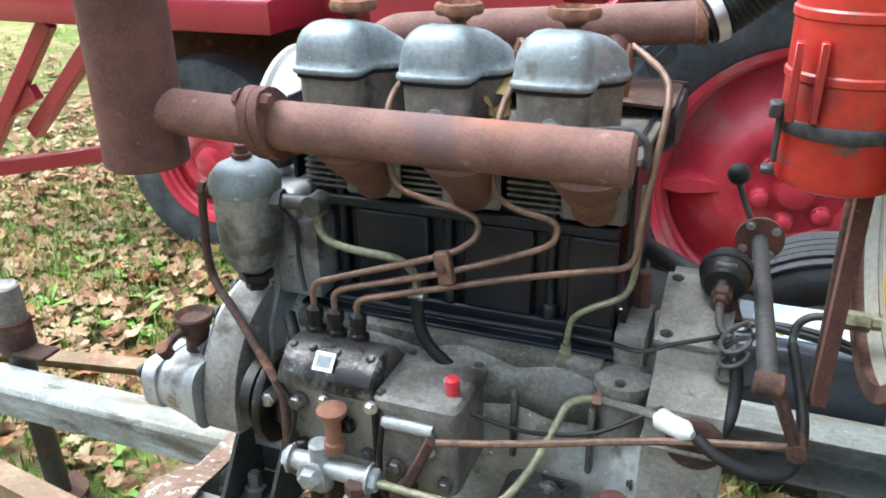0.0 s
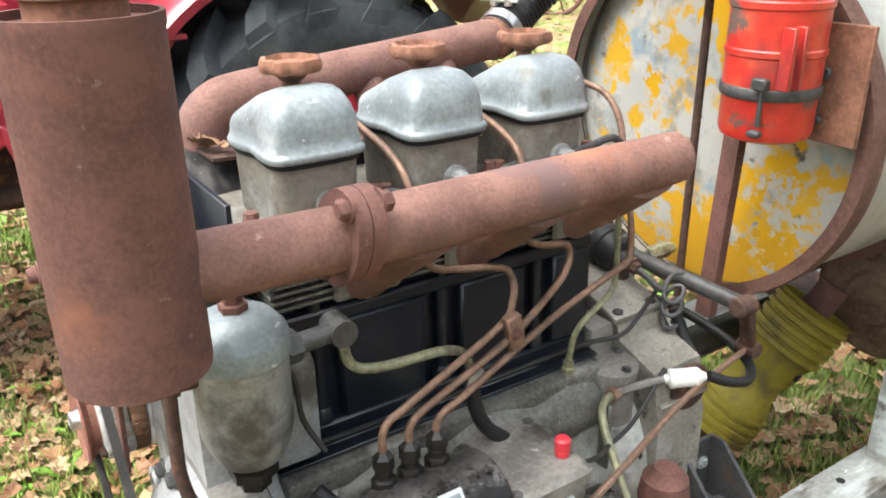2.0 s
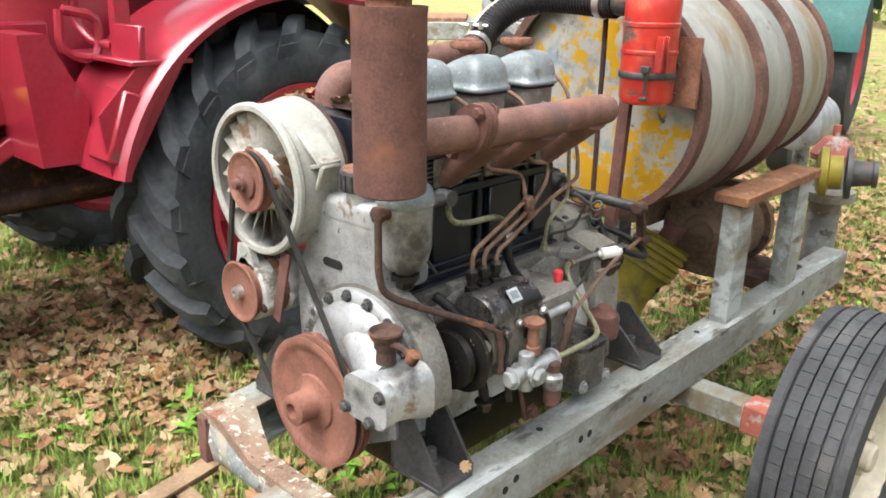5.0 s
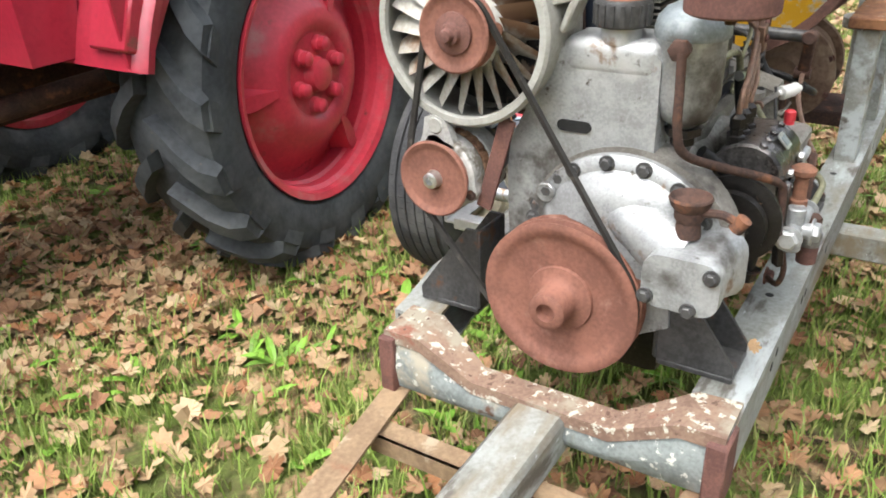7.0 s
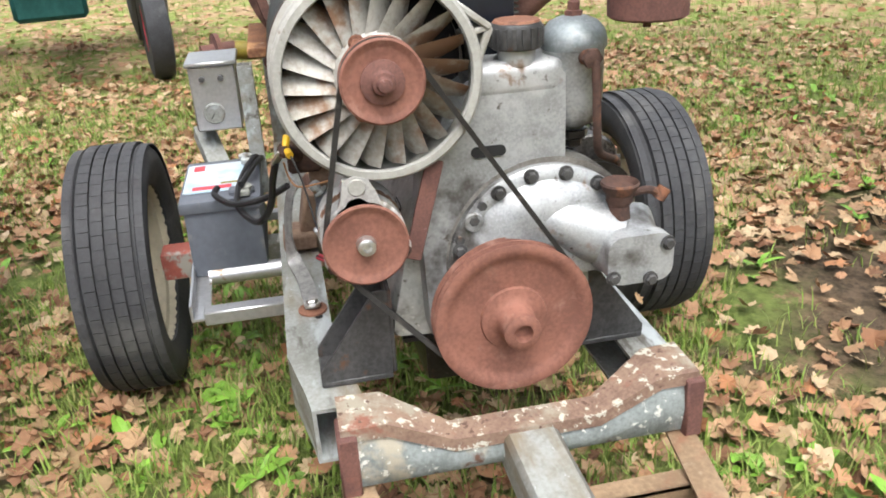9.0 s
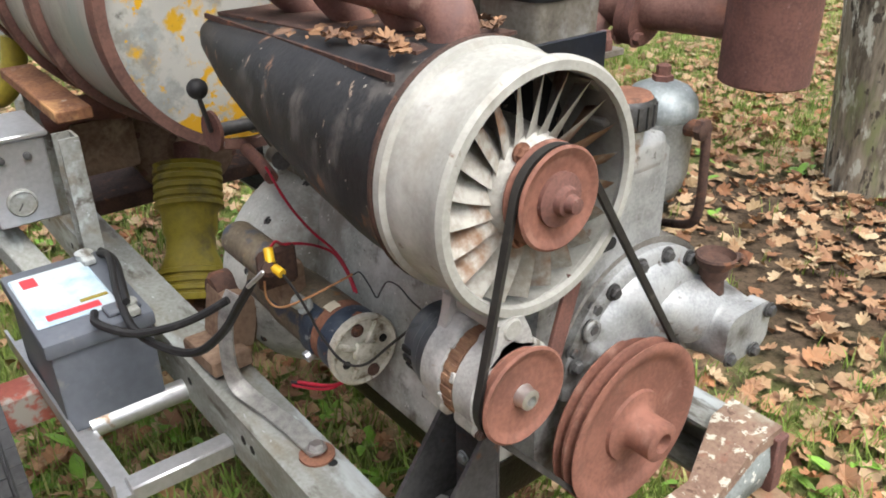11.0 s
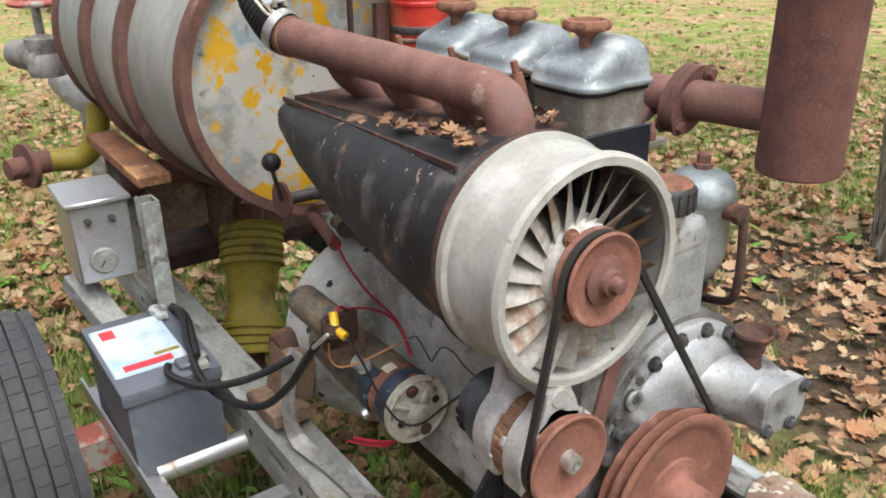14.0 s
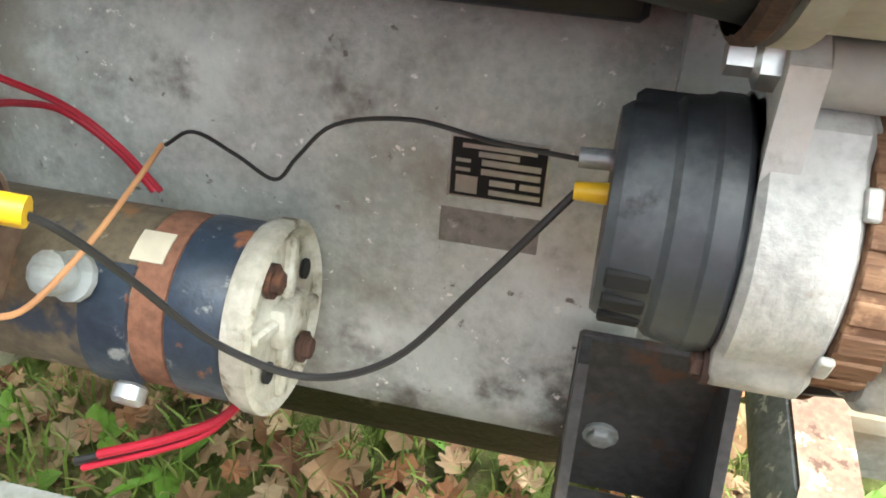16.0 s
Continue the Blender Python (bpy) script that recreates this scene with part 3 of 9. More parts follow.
def a_weed(rnd, x, y, z, verts, faces):
    for _ in range(rnd.randint(3, 6)):
        a = rnd.uniform(0, 2 * math.pi)
        ln, w = rnd.uniform(0.02, 0.085), rnd.uniform(0.006, 0.018)
        up = rnd.uniform(0.3, 0.9)
        d, s = Vector((math.cos(a), math.sin(a), 0)), Vector((-math.sin(a), math.cos(a), 0))
        o = Vector((x, y, z))
        k = len(verts)
        rows = []
        for i in range(5):
            t = i / 4
            c = o + d * ln * t + Z * (up * ln * (t - 0.45 * t * t) + 0.004)
            hw = w * math.sin(math.pi * (0.08 + 0.9 * t)) ** 0.8
            verts.extend([c - s * hw + Z * hw * 0.3, c, c + s * hw + Z * hw * 0.3])
            rows.append(k + 3 * i)
        for p, q in zip(rows, rows[1:]):
            faces.extend([(p, p + 1, q + 1, q), (p + 1, p + 2, q + 2, q + 1)])


def patchy(x, y, s=0.8, o=0.0):
    return min(1.0, max(0.0, 0.5 + 1.5 * noise.noise(Vector((x * s + o, y * s, o)))))


scatter("leaf_litter", 40000, (-6.0, 7.5, -7.5, 7.0), a_leaf, "tan and russet fallen maple leaves on the grass", "leaves", LEAVES, lambda x, y: (0.25 + 0.75 * patchy(x, y, 0.9, 1.0)) * min(1.0, math.exp(2.2 - 0.8 * math.hypot(x - 0.5, y))) * (0.55 if math.hypot(x - 0.5, y + 1.75) < 0.9 else 1.0), 11)
scatter("far_leaf_litter", 60000, (-9, 26, -24, 16), far_leaf, "scattered fallen leaves over the meadow", "leaves", LEAVES, lambda x, y: (0.15 + 0.85 * patchy(x, y, 0.25, 5.0)) * (0.0 if math.hypot(x - 0.5, y) < 2.8 else 1.0) * (1.0 if x * x + y * y < 160 else 0.45), 12)
scatter("grass_tufts", 30000, (-5.0, 6.5, -6.5, 6.5), a_tuft, "short green grass between the fallen leaves", "grass", GRASS, lambda x, y: (0.12 + 0.88 * patchy(x, y, 0.8, 9.0)) * (0.14 if math.hypot(x - 0.5, y + 1.75) < 0.95 else 1.0) * min(1.0, math.exp(2.2 - 0.8 * math.hypot(x - 0.5, y))), 13)
scatter("far_grass_tufts", 16000, (-6, 18, -16, 12), a_tuft, "meadow grass further off", "grass", MEADOW_GRASS, lambda x, y: (0.1 + 0.9 * patchy(x, y, 0.3, 19.0)) * (0.0 if math.hypot(x - 0.5, y) < 3.0 else 1.0), 15)
scatter("broadleaf_weeds", 700, (-2.6, 3.2, -2.6, 3.4), a_weed, "bright green broad-leaved weeds in the grass", "weeds", WEED, lambda x, y: patchy(x, y, 1.1, 14.0) ** 2, 14)

# ---- trailer ----
trailer = thing("trailer", (0.6, 0.03, 0.0), "grey galvanised engine trailer with rusty front crossmember on two road wheels", "trailer")


def rail(y0, y1, x0):
    """A C-shaped rail, open to the inside, with holes shown as short dark bores."""
    outer, inner = (y0, y1) if abs(y0) > abs(y1) else (y1, y0)
    s = 1 if inner > outer else -1
    t, z0, z1 = 0.006, 0.335, 0.43
    prof = [(outer, z0), (inner, z0), (inner, z0 + t), (outer + s * t, z0 + t), (outer + s * t, z1 - t), (inner, z1 - t), (inner, z1), (outer, z1)]
    bm = B()
    bend = 0.03 * s if s < 0 else 0.0
    loft(bm, [[(x, y + k * bend, z) for y, z in prof] for x, k in ((x0, 1.0), (0.0, 0.8), (0.12, 0.0), (1.85, 0.0))])
    return part("side_rail", bm, GALV, trailer)


rail_r = rail(-0.265, -0.192, -0.085)
rail_l = rail(0.335, 0.255, -0.045)
for x, y in [(0.3, -0.223), (0.93, -0.221), (0.24, 0.275)]:
    bm = B()
    cyl(bm, (x, y, 0.4285), (x, y, 0.4308), 0.007, n=12)
    part("bolt_hole", bm, DARK, rail_r if y < 0 else rail_l)
for x, z in [(0.15, 0.39), (0.38, 0.392), (0.41, 0.392), (0.18, 0.40), (0.62, 0.385), (1.3, 0.385), (1.5, 0.385)]:
    for y, own in ((0.3355, rail_l), (-0.2655, rail_r)):
        bm = B()
        cyl(bm, (x, y, z), (x, y * 0.993, z), 0.008, n=12)
        part("bolt_hole", bm, DARK, own)

# front crossmember: chipped rounded beam under a notched, folded flange
top = [(-0.264, 0, -0.04), (-0.205, 0, -0.045), (-0.11, -0.046, -0.08), (0.11, -0.046, -0.08), (0.205, 0, -0.045), (0.270, 0, -0.04)]
bm = B()
secs = []
for y, z, xb in top:
    h = 0.440 + z
    m = 0.5 * (h + 0.325)
    secs.append([(-0.110, y, h), (-0.121, y, h - 0.012), (-0.129, y, m), (-0.122, y, 0.342), (-0.105, y, 0.328), (-0.075, y, 0.325), (-0.062, y, 0.34), (-0.062, y, min(m, h - 0.02)), (-0.078, y, h)])
loft(bm, secs)
angle = part("crossmember", bm, PIPE_CREAM, trailer, "chipped grey-green painted beam")
bm = B()
loft(bm, [[(-0.124, y, 0.444 + z), (xb, y, 0.446 + z), (xb, y, 0.440 + z), (-0.118, y, 0.4385 + z), (-0.120, y, 0.424 + z), (-0.126, y, 0.424 + z)] for y, z, xb in top])
part("top_flange", bm, PEEL, angle)
for y in (0.262, -0.256):
    bm = B()
    box(bm, (-0.105, y, 0.385), (0.06, 0.028, 0.10), None, 0.003)
    part("end_gusset", bm, RUST, trailer)

bm = B()
beam(bm, (-0.085, -0.003, 0.357), (-1.5, -0.003, 0.335), 0.082, 0.07, 0.008)
part("drawbar", bm, GALV, trailer)
for s, y in ((1, 0.255), (-1, -0.245)):
    bm = B()
    beam(bm, (-0.10, y, 0.335), (-1.4, 0.045 * s, 0.315), 0.042, 0.005)
    beam(bm, (-0.10, y + 0.02 * s, 0.315), (-1.4, 0.065 * s, 0.295), 0.005, 0.045)
    part("drawbar_brace", bm, OCHRE, trailer, "ochre-brown painted angle iron brace")
bm = B()
beam(bm, (-0.205, 0.235, 0.322), (-0.205, -0.225, 0.322), 0.035, 0.006)
beam(bm, (-0.22, 0.235, 0.307), (-0.22, -0.225, 0.307), 0.005, 0.036)
part("brace_tie", bm, OCHRE, trailer, "ochre-brown angle iron tie")

# prop stand on the drawbar
bm = B()
cyl(bm, (-0.690, 0.062, 0.03), (-0.700, 0.062, 0.46), 0.024, n=18)
part("stand_leg", bm, STEEL_DARK, trailer, "dark round prop leg")
bm = B()
cyl(bm, (-0.699, 0.062, 0.46), (-0.701, 0.062, 0.55), 0.031, n=20, chamfer=0.004)
part("stand_tube", bm, ALU_DARK, trailer, "grey prop tube")
bm = B()
cyl(bm, (-0.699, 0.062, 0.40), (-0.699, 0.062, 0.475), 0.036, n=20, chamfer=0.003)
box(bm, (-0.665, 0.055, 0.41), (0.12, 0.05, 0.008), None, 0.002)
part("stand_clamp", bm, RUST_DARK, trailer, "rust-brown clamp collar")
bm = B()
cyl(bm, (-0.690, 0.062, 0.012), (-0.690, 0.062, 0.032), 0.06, n=24)
part("stand_foot", bm, RUST, trailer)

# axle and wheels
AX, RZ = 0.875, 0.302
bm = B()
beam(bm, (AX, -0.50, 0.30), (AX, 0.60, 0.30), 0.06, 0.06, 0.004)
part("axle", bm, GALV, trailer)
for y0, y1 in ((-0.54, -0.39), (0.63, 0.47)):
    bm = B()
    beam(bm, (AX, y0, 0.30), (AX, y1, 0.30), 0.07, 0.07, 0.004)
    part("axle_stub", bm, GREY_RED, trailer, "faded red painted axle end")


def road_wheel(y, s):
    """A car wheel with a grooved tyre; s: the side its outer face looks to."""
    c = Vector((AX, y, RZ))
    bm = B()
    prof = [(0.195, -0.068), (0.225, -0.083), (0.255, -0.088), (0.281, -0.082)]
    for k, w in enumerate((-0.062, -0.034, -0.006, 0.022, 0.050)):
        prof += [(0.295 + 0.005 * (1 - abs(w) / 0.07), w - 0.004), (0.288, w - 0.001), (0.288, w + 0.004), (0.295 + 0.005 * (1 - abs(w) / 0.07), w + 0.007)]
    prof += [(0.281, 0.082), (0.255, 0.088), (0.225, 0.083), (0.195, 0.068), (0.195, -0.068)]
    lathe(bm, c, Y, prof, 64, caps=False)
    tyre = part("tyre", bm, RUBBER, trailer, "black grooved road tyre")
    # tread blocks between the grooves
    bm = B()
    for k, w in enumerate((-0.074, -0.048, -0.020, 0.008, 0.036, 0.068)):
        for i in range(60):
            a = 2 * math.pi * (i + 0.3 * (k % 2)) / 60
            r = 0.2985 if abs(w) < 0.06 else 0.291
            m = Matrix.Rotation(-a, 4, "Y")
            box(bm, c + Vector((r * math.cos(a), w, r * math.sin(a))), (0.0035, 0.0235, 0.0300), m)
    tagged(part("tread", bm, RUBBER, tyre), kind="stuff")
    bm = B()
    lathe(bm, c, Y * s, [(0.03, -0.03), (0.12, -0.02), (0.135, 0.0), (0.165, 0.005), (0.175, -0.04), (0.193, -0.045), (0.196, -0.066), (0.204, -0.07), (0.204, 0.07), (0.196, 0.066), (0.188, 0.03), (0.178, 0.012), (0.165, 0.012), (0.14, 0.012), (0.12, 0.03), (0.06, 0.03), (0.03, 0.03)], 40)
    for i in range(4):
        a = 2 * math.pi * i / 4 + 0.4
        bolt(bm, c + Vector((0.055 * math.cos(a), s * 0.03, 0.055 * math.sin(a))), Y * s, 0.011, 0.014)
    cyl(bm, c + Y * (s * 0.02), c + Y * (s * 0.065), 0.032, n=20, chamfer=0.006)
    part("rim", bm, CREAM, trailer, "cream painted steel rim")


road_wheel(-0.60, -1)
road_wheel(0.70, 1)

# posts that carry the barrel
def post(x, y, z1, w=0.075, d=0.045):
    bm = B()
    t = 0.005
    s = -1 if y < 0 else 1
    prof = [(x - w / 2, y - d / 2), (x + w / 2, y - d / 2), (x + w / 2, y + d / 2), (x + w / 2 - t, y + d / 2), (x + w / 2 - t, y - d / 2 + t), (x - w / 2 + t, y - d / 2 + t), (x - w / 2 + t, y + d / 2), (x - w / 2, y + d / 2)]
    plate(bm, prof, "z", 0.43, z1 - 0.43)
    return part("tank_post", bm, GALV, trailer)


post(1.06, -0.228, 0.735)
post(1.42, -0.228, 0.735)
post(0.958, 0.368, 0.75, 0.05, 0.035)
post(1.42, 0.31, 0.735)
bm = B()
box(bm, (1.24, -0.228, 0.748), (0.46, 0.085, 0.024), None, 0.003)
part("tank_bearer", bm, BEARER, trailer, "orange-rusted iron bearer")
bm = B()
box(bm, (1.26, 0.325, 0.758), (0.44, 0.07, 0.024), None, 0.003)
part("tank_bearer", bm, BEARER, trailer, "orange-rusted iron bearer")

# battery tray
bm = B()
beam(bm, (0.47, 0.335, 0.345), (0.47, 0.50, 0.345), 0.035, 0.03, 0.003)
part("tray_arm", bm, GALV_NEW, trailer, "bare welded zinc arm")
bm = B()
tube(bm, [(0.66, 0.335, 0.345), (0.66, 0.50, 0.345)], 0.02, 12, 1)
part("tray_arm", bm, GALV_NEW, trailer, "bare round zinc arm")
bm = B()
beam(bm, (0.455, 0.505, 0.345), (1.02, 0.525, 0.345), 0.035, 0.005)
beam(bm, (0.455, 0.523, 0.36), (1.02, 0.543, 0.36), 0.005, 0.035)
part("tray_edge", bm, GALV_NEW, trailer, "bare welded zinc angle")
bm = B()
beam(bm, (1.0, 0.335, 0.345), (1.0, 0.52, 0.345), 0.03, 0.02)
part("tray_arm", bm, GALV_NEW, trailer, "bare welded zinc arm")

# sloping arm under the control box
bm = B()
beam(bm, (0.90, 0.44, 0.455), (1.10, 0.50, 0.575), 0.05, 0.006)
beam(bm, (0.90, 0.465, 0.44), (1.10, 0.525, 0.56), 0.005, 0.035)
part("box_arm", bm, GALV, trailer)

# engine mounts
def mount(x, y, s, name="engine_mount", wide=0.085, tall=0.14):
    """A folded black bracket: foot on the rail, two cheeks and a back against the engine."""
    bm = B()
    foot0, foot1 = y, y - s * 0.11
    box(bm, (x, (foot0 + foot1) / 2, 0.436), (wide, 0.11, 0.010), None, 0.002)
    for k in (-1, 1):
        xx = x + k * (wide / 2 - 0.004)
        plate(bm, [(foot0, 0.441), (foot1, 0.441), (foot1, 0.441 + tall), (foot1 + s * 0.02, 0.441 + tall), (foot0, 0.455)], "x", xx - 0.003, 0.006)
    box(bm, (x, foot1 - s * 0.003, 0.441 + tall / 2), (wide, 0.007, tall), None, 0.002)
    m = part(name, bm, STEEL_DARK, trailer, "black folded steel mounting bracket")
    bm = B()
    cyl(bm, (x - 0.01, y - s * 0.05, 0.441), (x - 0.01, y - s * 0.05, 0.449), 0.021, n=16)
    lathe(bm, (x - 0.01, y - s * 0.05, 0.449), Z, [(0.017, 0), (0.017, 0.014), (0.010, 0.016), (0.010, 0.036), (0.008, 0.039)], 6)
    part("mount_bolt", bm, ZINC if s > 0 else STEEL_DARK, m, "bright zinc bolt" if s > 0 else "")
    bolts("mount_screw", [(x + 0.02, foot1 + s * 0.001, 0.50)], Y * s, GALV, m, 0.008, 0.006)
    return m


mount(0.050, 0.285, 1)
mount(0.055, -0.235, -1)
mount(0.69, -0.235, -1, tall=0.10)
bm = B()
box(bm, (0.585, 0.29, 0.447), (0.13, 0.07, 0.03), Matrix.Rotation(0.12, 4, "Y"), 0.004)
box(bm, (0.60, 0.25, 0.50), (0.09, 0.06, 0.10), Matrix.Rotation(0.2, 4, "X"), 0.008)
m = part("engine_mount", bm, DUSTY_RUST, trailer, "rusty rear mounting bracket")
bm = B()
cyl(bm, (0.62, 0.20, 0.53), (0.62, 0.27, 0.53), 0.04, n=20, chamfer=0.008)
part("rubber_buffer", bm, RUST_DARK, m)

# ---- engine ----
engine = thing("diesel_engine", (0.3, 0.0, 0.40), "old grimy three-cylinder air-cooled diesel engine bolted on a trailer", "engine")

# crankcase: rounded casting
def case_section(x, g=0.0):
    pts = [(-0.125, 0.47), (-0.05, 0.462), (0.08, 0.462), (0.160, 0.468), (0.168, 0.478), (0.164, 0.50), (0.150, 0.56), (0.135, 0.63), (0.122, 0.675), (0.10, 0.712), (0.06, 0.735), (0.0, 0.738), (-0.055, 0.722), (-0.085, 0.700), (-0.108, 0.655), (-0.114, 0.60), (-0.128, 0.52)]
    return [(x, y * (1 - g), 0.60 + (z - 0.60) * (1 - g)) for y, z in pts]


bm = B()
loft(bm, [case_section(0.06, 0.03), case_section(0.07), case_section(0.25), case_section(0.43), case_section(0.445, 0.02), case_section(0.46, 0.10), case_section(0.56, 0.12)])
crankcase = part("crankcase", bm, CASE, engine, "dull grey oil-stained crankcase", 50)
bm = B()
tube(bm, [(0.14, -0.066, 0.650), (0.20, -0.072, 0.664), (0.28, -0.068, 0.660), (0.34, -0.072, 0.667), (0.41, -0.067, 0.658), (0.47, -0.070, 0.664), (0.53, -0.064, 0.652)], 0.055, 20, 6, radii=[0.040, 0.050, 0.044, 0.051, 0.044, 0.049, 0.04])
part("crankcase_bulge", bm, OILY_ALU, crankcase)
bm = B()
span(bm, (0.085, -0.096, 0.690), (0.520, -0.03, 0.7175), 0.008, 2)
part("cylinder_foot", bm, OILY_ALU, crankcase, "oil-soaked ledge under the cylinders")
for x in (0.285, 0.415, 0.515):
    bm = B()
    box(bm, (x, -0.114, 0.62), (0.008, 0.02, 0.10), None, 0.003)
    part("casting_rib", bm, OILY_ALU, crankcase)
bm = B()
span(bm, (0.08, -0.11, 0.36), (0.50, 0.115, 0.465), 0.02, 2)
part("oil_sump", bm, OILY, engine, "oily black sump")
bm = B()
span(bm, (0.06, -0.13, 0.458), (0.50, 0.15, 0.465), 0.0)
part("sump_flange", bm, OILY, engine)
# maker's plate with unreadable print
bm = B()
tilt = Matrix.Rotation(radians(13.5), 4, "X")
PC = Vector((0.149, 0.1305, 0.648))
box(bm, PC, (0.054, 0.0015, 0.036), tilt, 0.0005)
plate_ob = part("maker_plate", bm, ZINC, crankcase, "small black and silver rating plate")
bm = B()
box(bm, PC + tilt.to_3x3() @ Vector((0, 0.0009, 0)), (0.051, 0.0008, 0.033), tilt)
part("plate_ground", bm, DARK, plate_ob)
for u, v, w, h in ((0.0, 0.0128, 0.040, 0.0024), (0.0, 0.0088, 0.022, 0.003), (-0.019, 0.0042, 0.008, 0.002), (0.007, 0.0042, 0.032, 0.0034), (-0.019, -0.0010, 0.008, 0.002), (0.007, -0.0010, 0.032, 0.0034), (-0.0165, -0.0095, 0.012, 0.010), (0.003, -0.0068, 0.014, 0.0034), (0.018, -0.0068, 0.011, 0.0034), (0.010, -0.0125, 0.028, 0.0030)):
    bm = B()
    box(bm, PC + tilt.to_3x3() @ Vector((-u, 0.0015, v)), (w, 0.0008, h), tilt)
    part("print_bar", bm, ZINC, plate_ob)
bm = B()
box(bm, (0.151, 0.1385, 0.613), (0.056, 0.0015, 0.022), tilt, 0.0005)
part("blank_plate", bm, ALU_DARK, crankcase, "blank painted-over plate")

# bell housing and gearbox
bm = B()
lathe(bm, (0.575, 0.05, 0.53), X, [(0.13, -0.065), (0.16, -0.045), (0.178, -0.015), (0.186, 0.004), (0.190, 0.014), (0.190, 0.06), (0.186, 0.075), (0.165, 0.09), (0.14, 0.097), (0.12, 0.10)], 48)
for v in bm.verts:
    if v.co.z < 0.445:
        v.co.y = max(-0.186, min(0.248, v.co.y))
bell = part("bell_housing", bm, CASE, engine, "grey cast bell housing")
bolts("housing_bolt", [(0.572, 0.05 + 0.177 * math.cos(a), 0.53 + 0.177 * math.sin(a)) for a in (0.3, 0.8, 1.3, 1.9, 2.4, 2.9, 3.4, 5.8)], -X, STEEL_DARK, bell, 0.007, 0.007)
bm = B()
plate(bm, [(-0.150, 0.44), (-0.147, 0.62), (-0.130, 0.698), (-0.066, 0.718), (-0.060, 0.738), (0.055, 0.777), (0.10, 0.777), (0.11, 0.44)], "x", 0.580, 0.088)
bmesh.ops.bevel(bm, geom=[e for e in bm.edges if e.calc_face_angle(0) > 0.25], offset=0.007, segments=2, affect="EDGES")
gear = part("gearbox_casing", bm, BELL, engine, "dull grey cast gearbox casing")
bm = B()
box(bm, (0.619, -0.002, 0.765), (0.090, 0.124, 0.009), Matrix.Rotation(radians(18.7), 4, "X"), 0.003, 2)
part("casing_lid", bm, BELL, gear)
bm = B()
box(bm, (0.624, -0.146, 0.655), (0.088, 0.010, 0.006), None, 0.002)
part("casting_rib", bm, BELL, gear)
bm = B()
lathe(bm, (0.640, -0.138, 0.665), -Y, [(0.034, 0), (0.034, 0.006), (0.030, 0.009), (0.012, 0.010)], 28)
part("bearing_cap", bm, RUST_DARK, gear, "brown round bearing cap")
bolts("lid_bolt", [(0.588, 0.046, 0.785), (0.650, 0.046, 0.785), (0.588, -0.050, 0.753), (0.650, -0.050, 0.753)], Z, STEEL_DARK, gear, 0.006, 0.004)
bm = B()
lathe(bm, (0.546, -0.087, 0.627), Z, [(0.032, 0), (0.032, 0.064), (0.036, 0.066), (0.036, 0.078), (0.031, 0.082), (0.012, 0.084)], 28)
br = part("breather_housing", bm, ALU_DARK, engine, "round cast breather housing")
bolts("breather_bolt", [(0.546 + 0.027 * math.cos(a), -0.087 + 0.027 * math.sin(a), 0.7095) for a in (0.5, 2.6, 4.7)], Z, STEEL_DARK, br, 0.005, 0.004)
bm = B()
span(bm, (0.526, -0.068, 0.66), (0.566, 0.03, 0.752), 0.008, 2)
part("adaptor_flange", bm, ALU_DARK, engine)
bm = B()
cyl(bm, (0.547, 0.018, 0.75), (0.547, 0.018, 0.785), 0.013, n=6)
cyl(bm, (0.547, 0.018, 0.785), (0.547, 0.018, 0.80), 0.009, n=12)
part("pressure_switch", bm, RUST, engine, "small rusty pressure switch")

# front gear housing
bm = B()
out = [(0.112, 0.50), (0.118, 0.70), (0.112, 0.748), (0.09, 0.79), (0.07, 0.86), (0.03, 0.885), (-0.088, 0.885), (-0.098, 0.875), (-0.098, 0.755), (-0.13, 0.70), (-0.14, 0.50), (-0.05, 0.45), (0.07, 0.45)]
plate(bm, out, "x", 0.006, 0.06)
bmesh.ops.bevel(bm, geom=[e for e in bm.edges if e.calc_face_angle(0) > 0.6], offset=0.008, segments=2, affect="EDGES")
front = part("gear_housing", bm, ALU, engine, "bright silver cast front housing")
bm = B()
box(bm, (0.055, -0.03, 0.872), (0.10, 0.135, 0.05), None, 0.016, 3)
part("filler_neck_casting", bm, ALU, front)
bm = B()
box(bm, (0.085, -0.03, 0.80), (0.09, 0.13, 0.12), None, 0.012, 2)
part("rear_casting", bm, ALU, front)
bm = B()
lathe(bm, (0.03, -0.035, 0.89), Z, [(0.026, 0), (0.026, 0.022), (0.03, 0.024)], 24)
part("filler_neck", bm, ALU, front)
bm = B()
prof = [(0.034, 0.0), (0.0355, 0.003), (0.0355, 0.03), (0.033, 0.034), (0.002, 0.035)]
lathe(bm, (0.03, -0.035, 0.912), Z, prof, 36)
cap = part("filler_cap", bm, STEEL_DARK, engine, "ribbed black oil filler cap with rusted top")
bm = B()
lathe(bm, (0.03, -0.035, 0.9465), Z, [(0.0325, 0), (0.030, 0.003), (0.002, 0.0035)], 32)
part("cap_top", bm, RUST_ORANGE, cap)
for i in range(18):
    a = 2 * math.pi * i / 18
    bm = B()
    box(bm, (0.03 + 0.0358 * math.cos(a), -0.035 + 0.0358 * math.sin(a), 0.928), (0.004, 0.005, 0.026), Matrix.Rotation(a, 4, "Z"))
    part("grip_rib", bm, STEEL_DARK, cap)
bm = B()
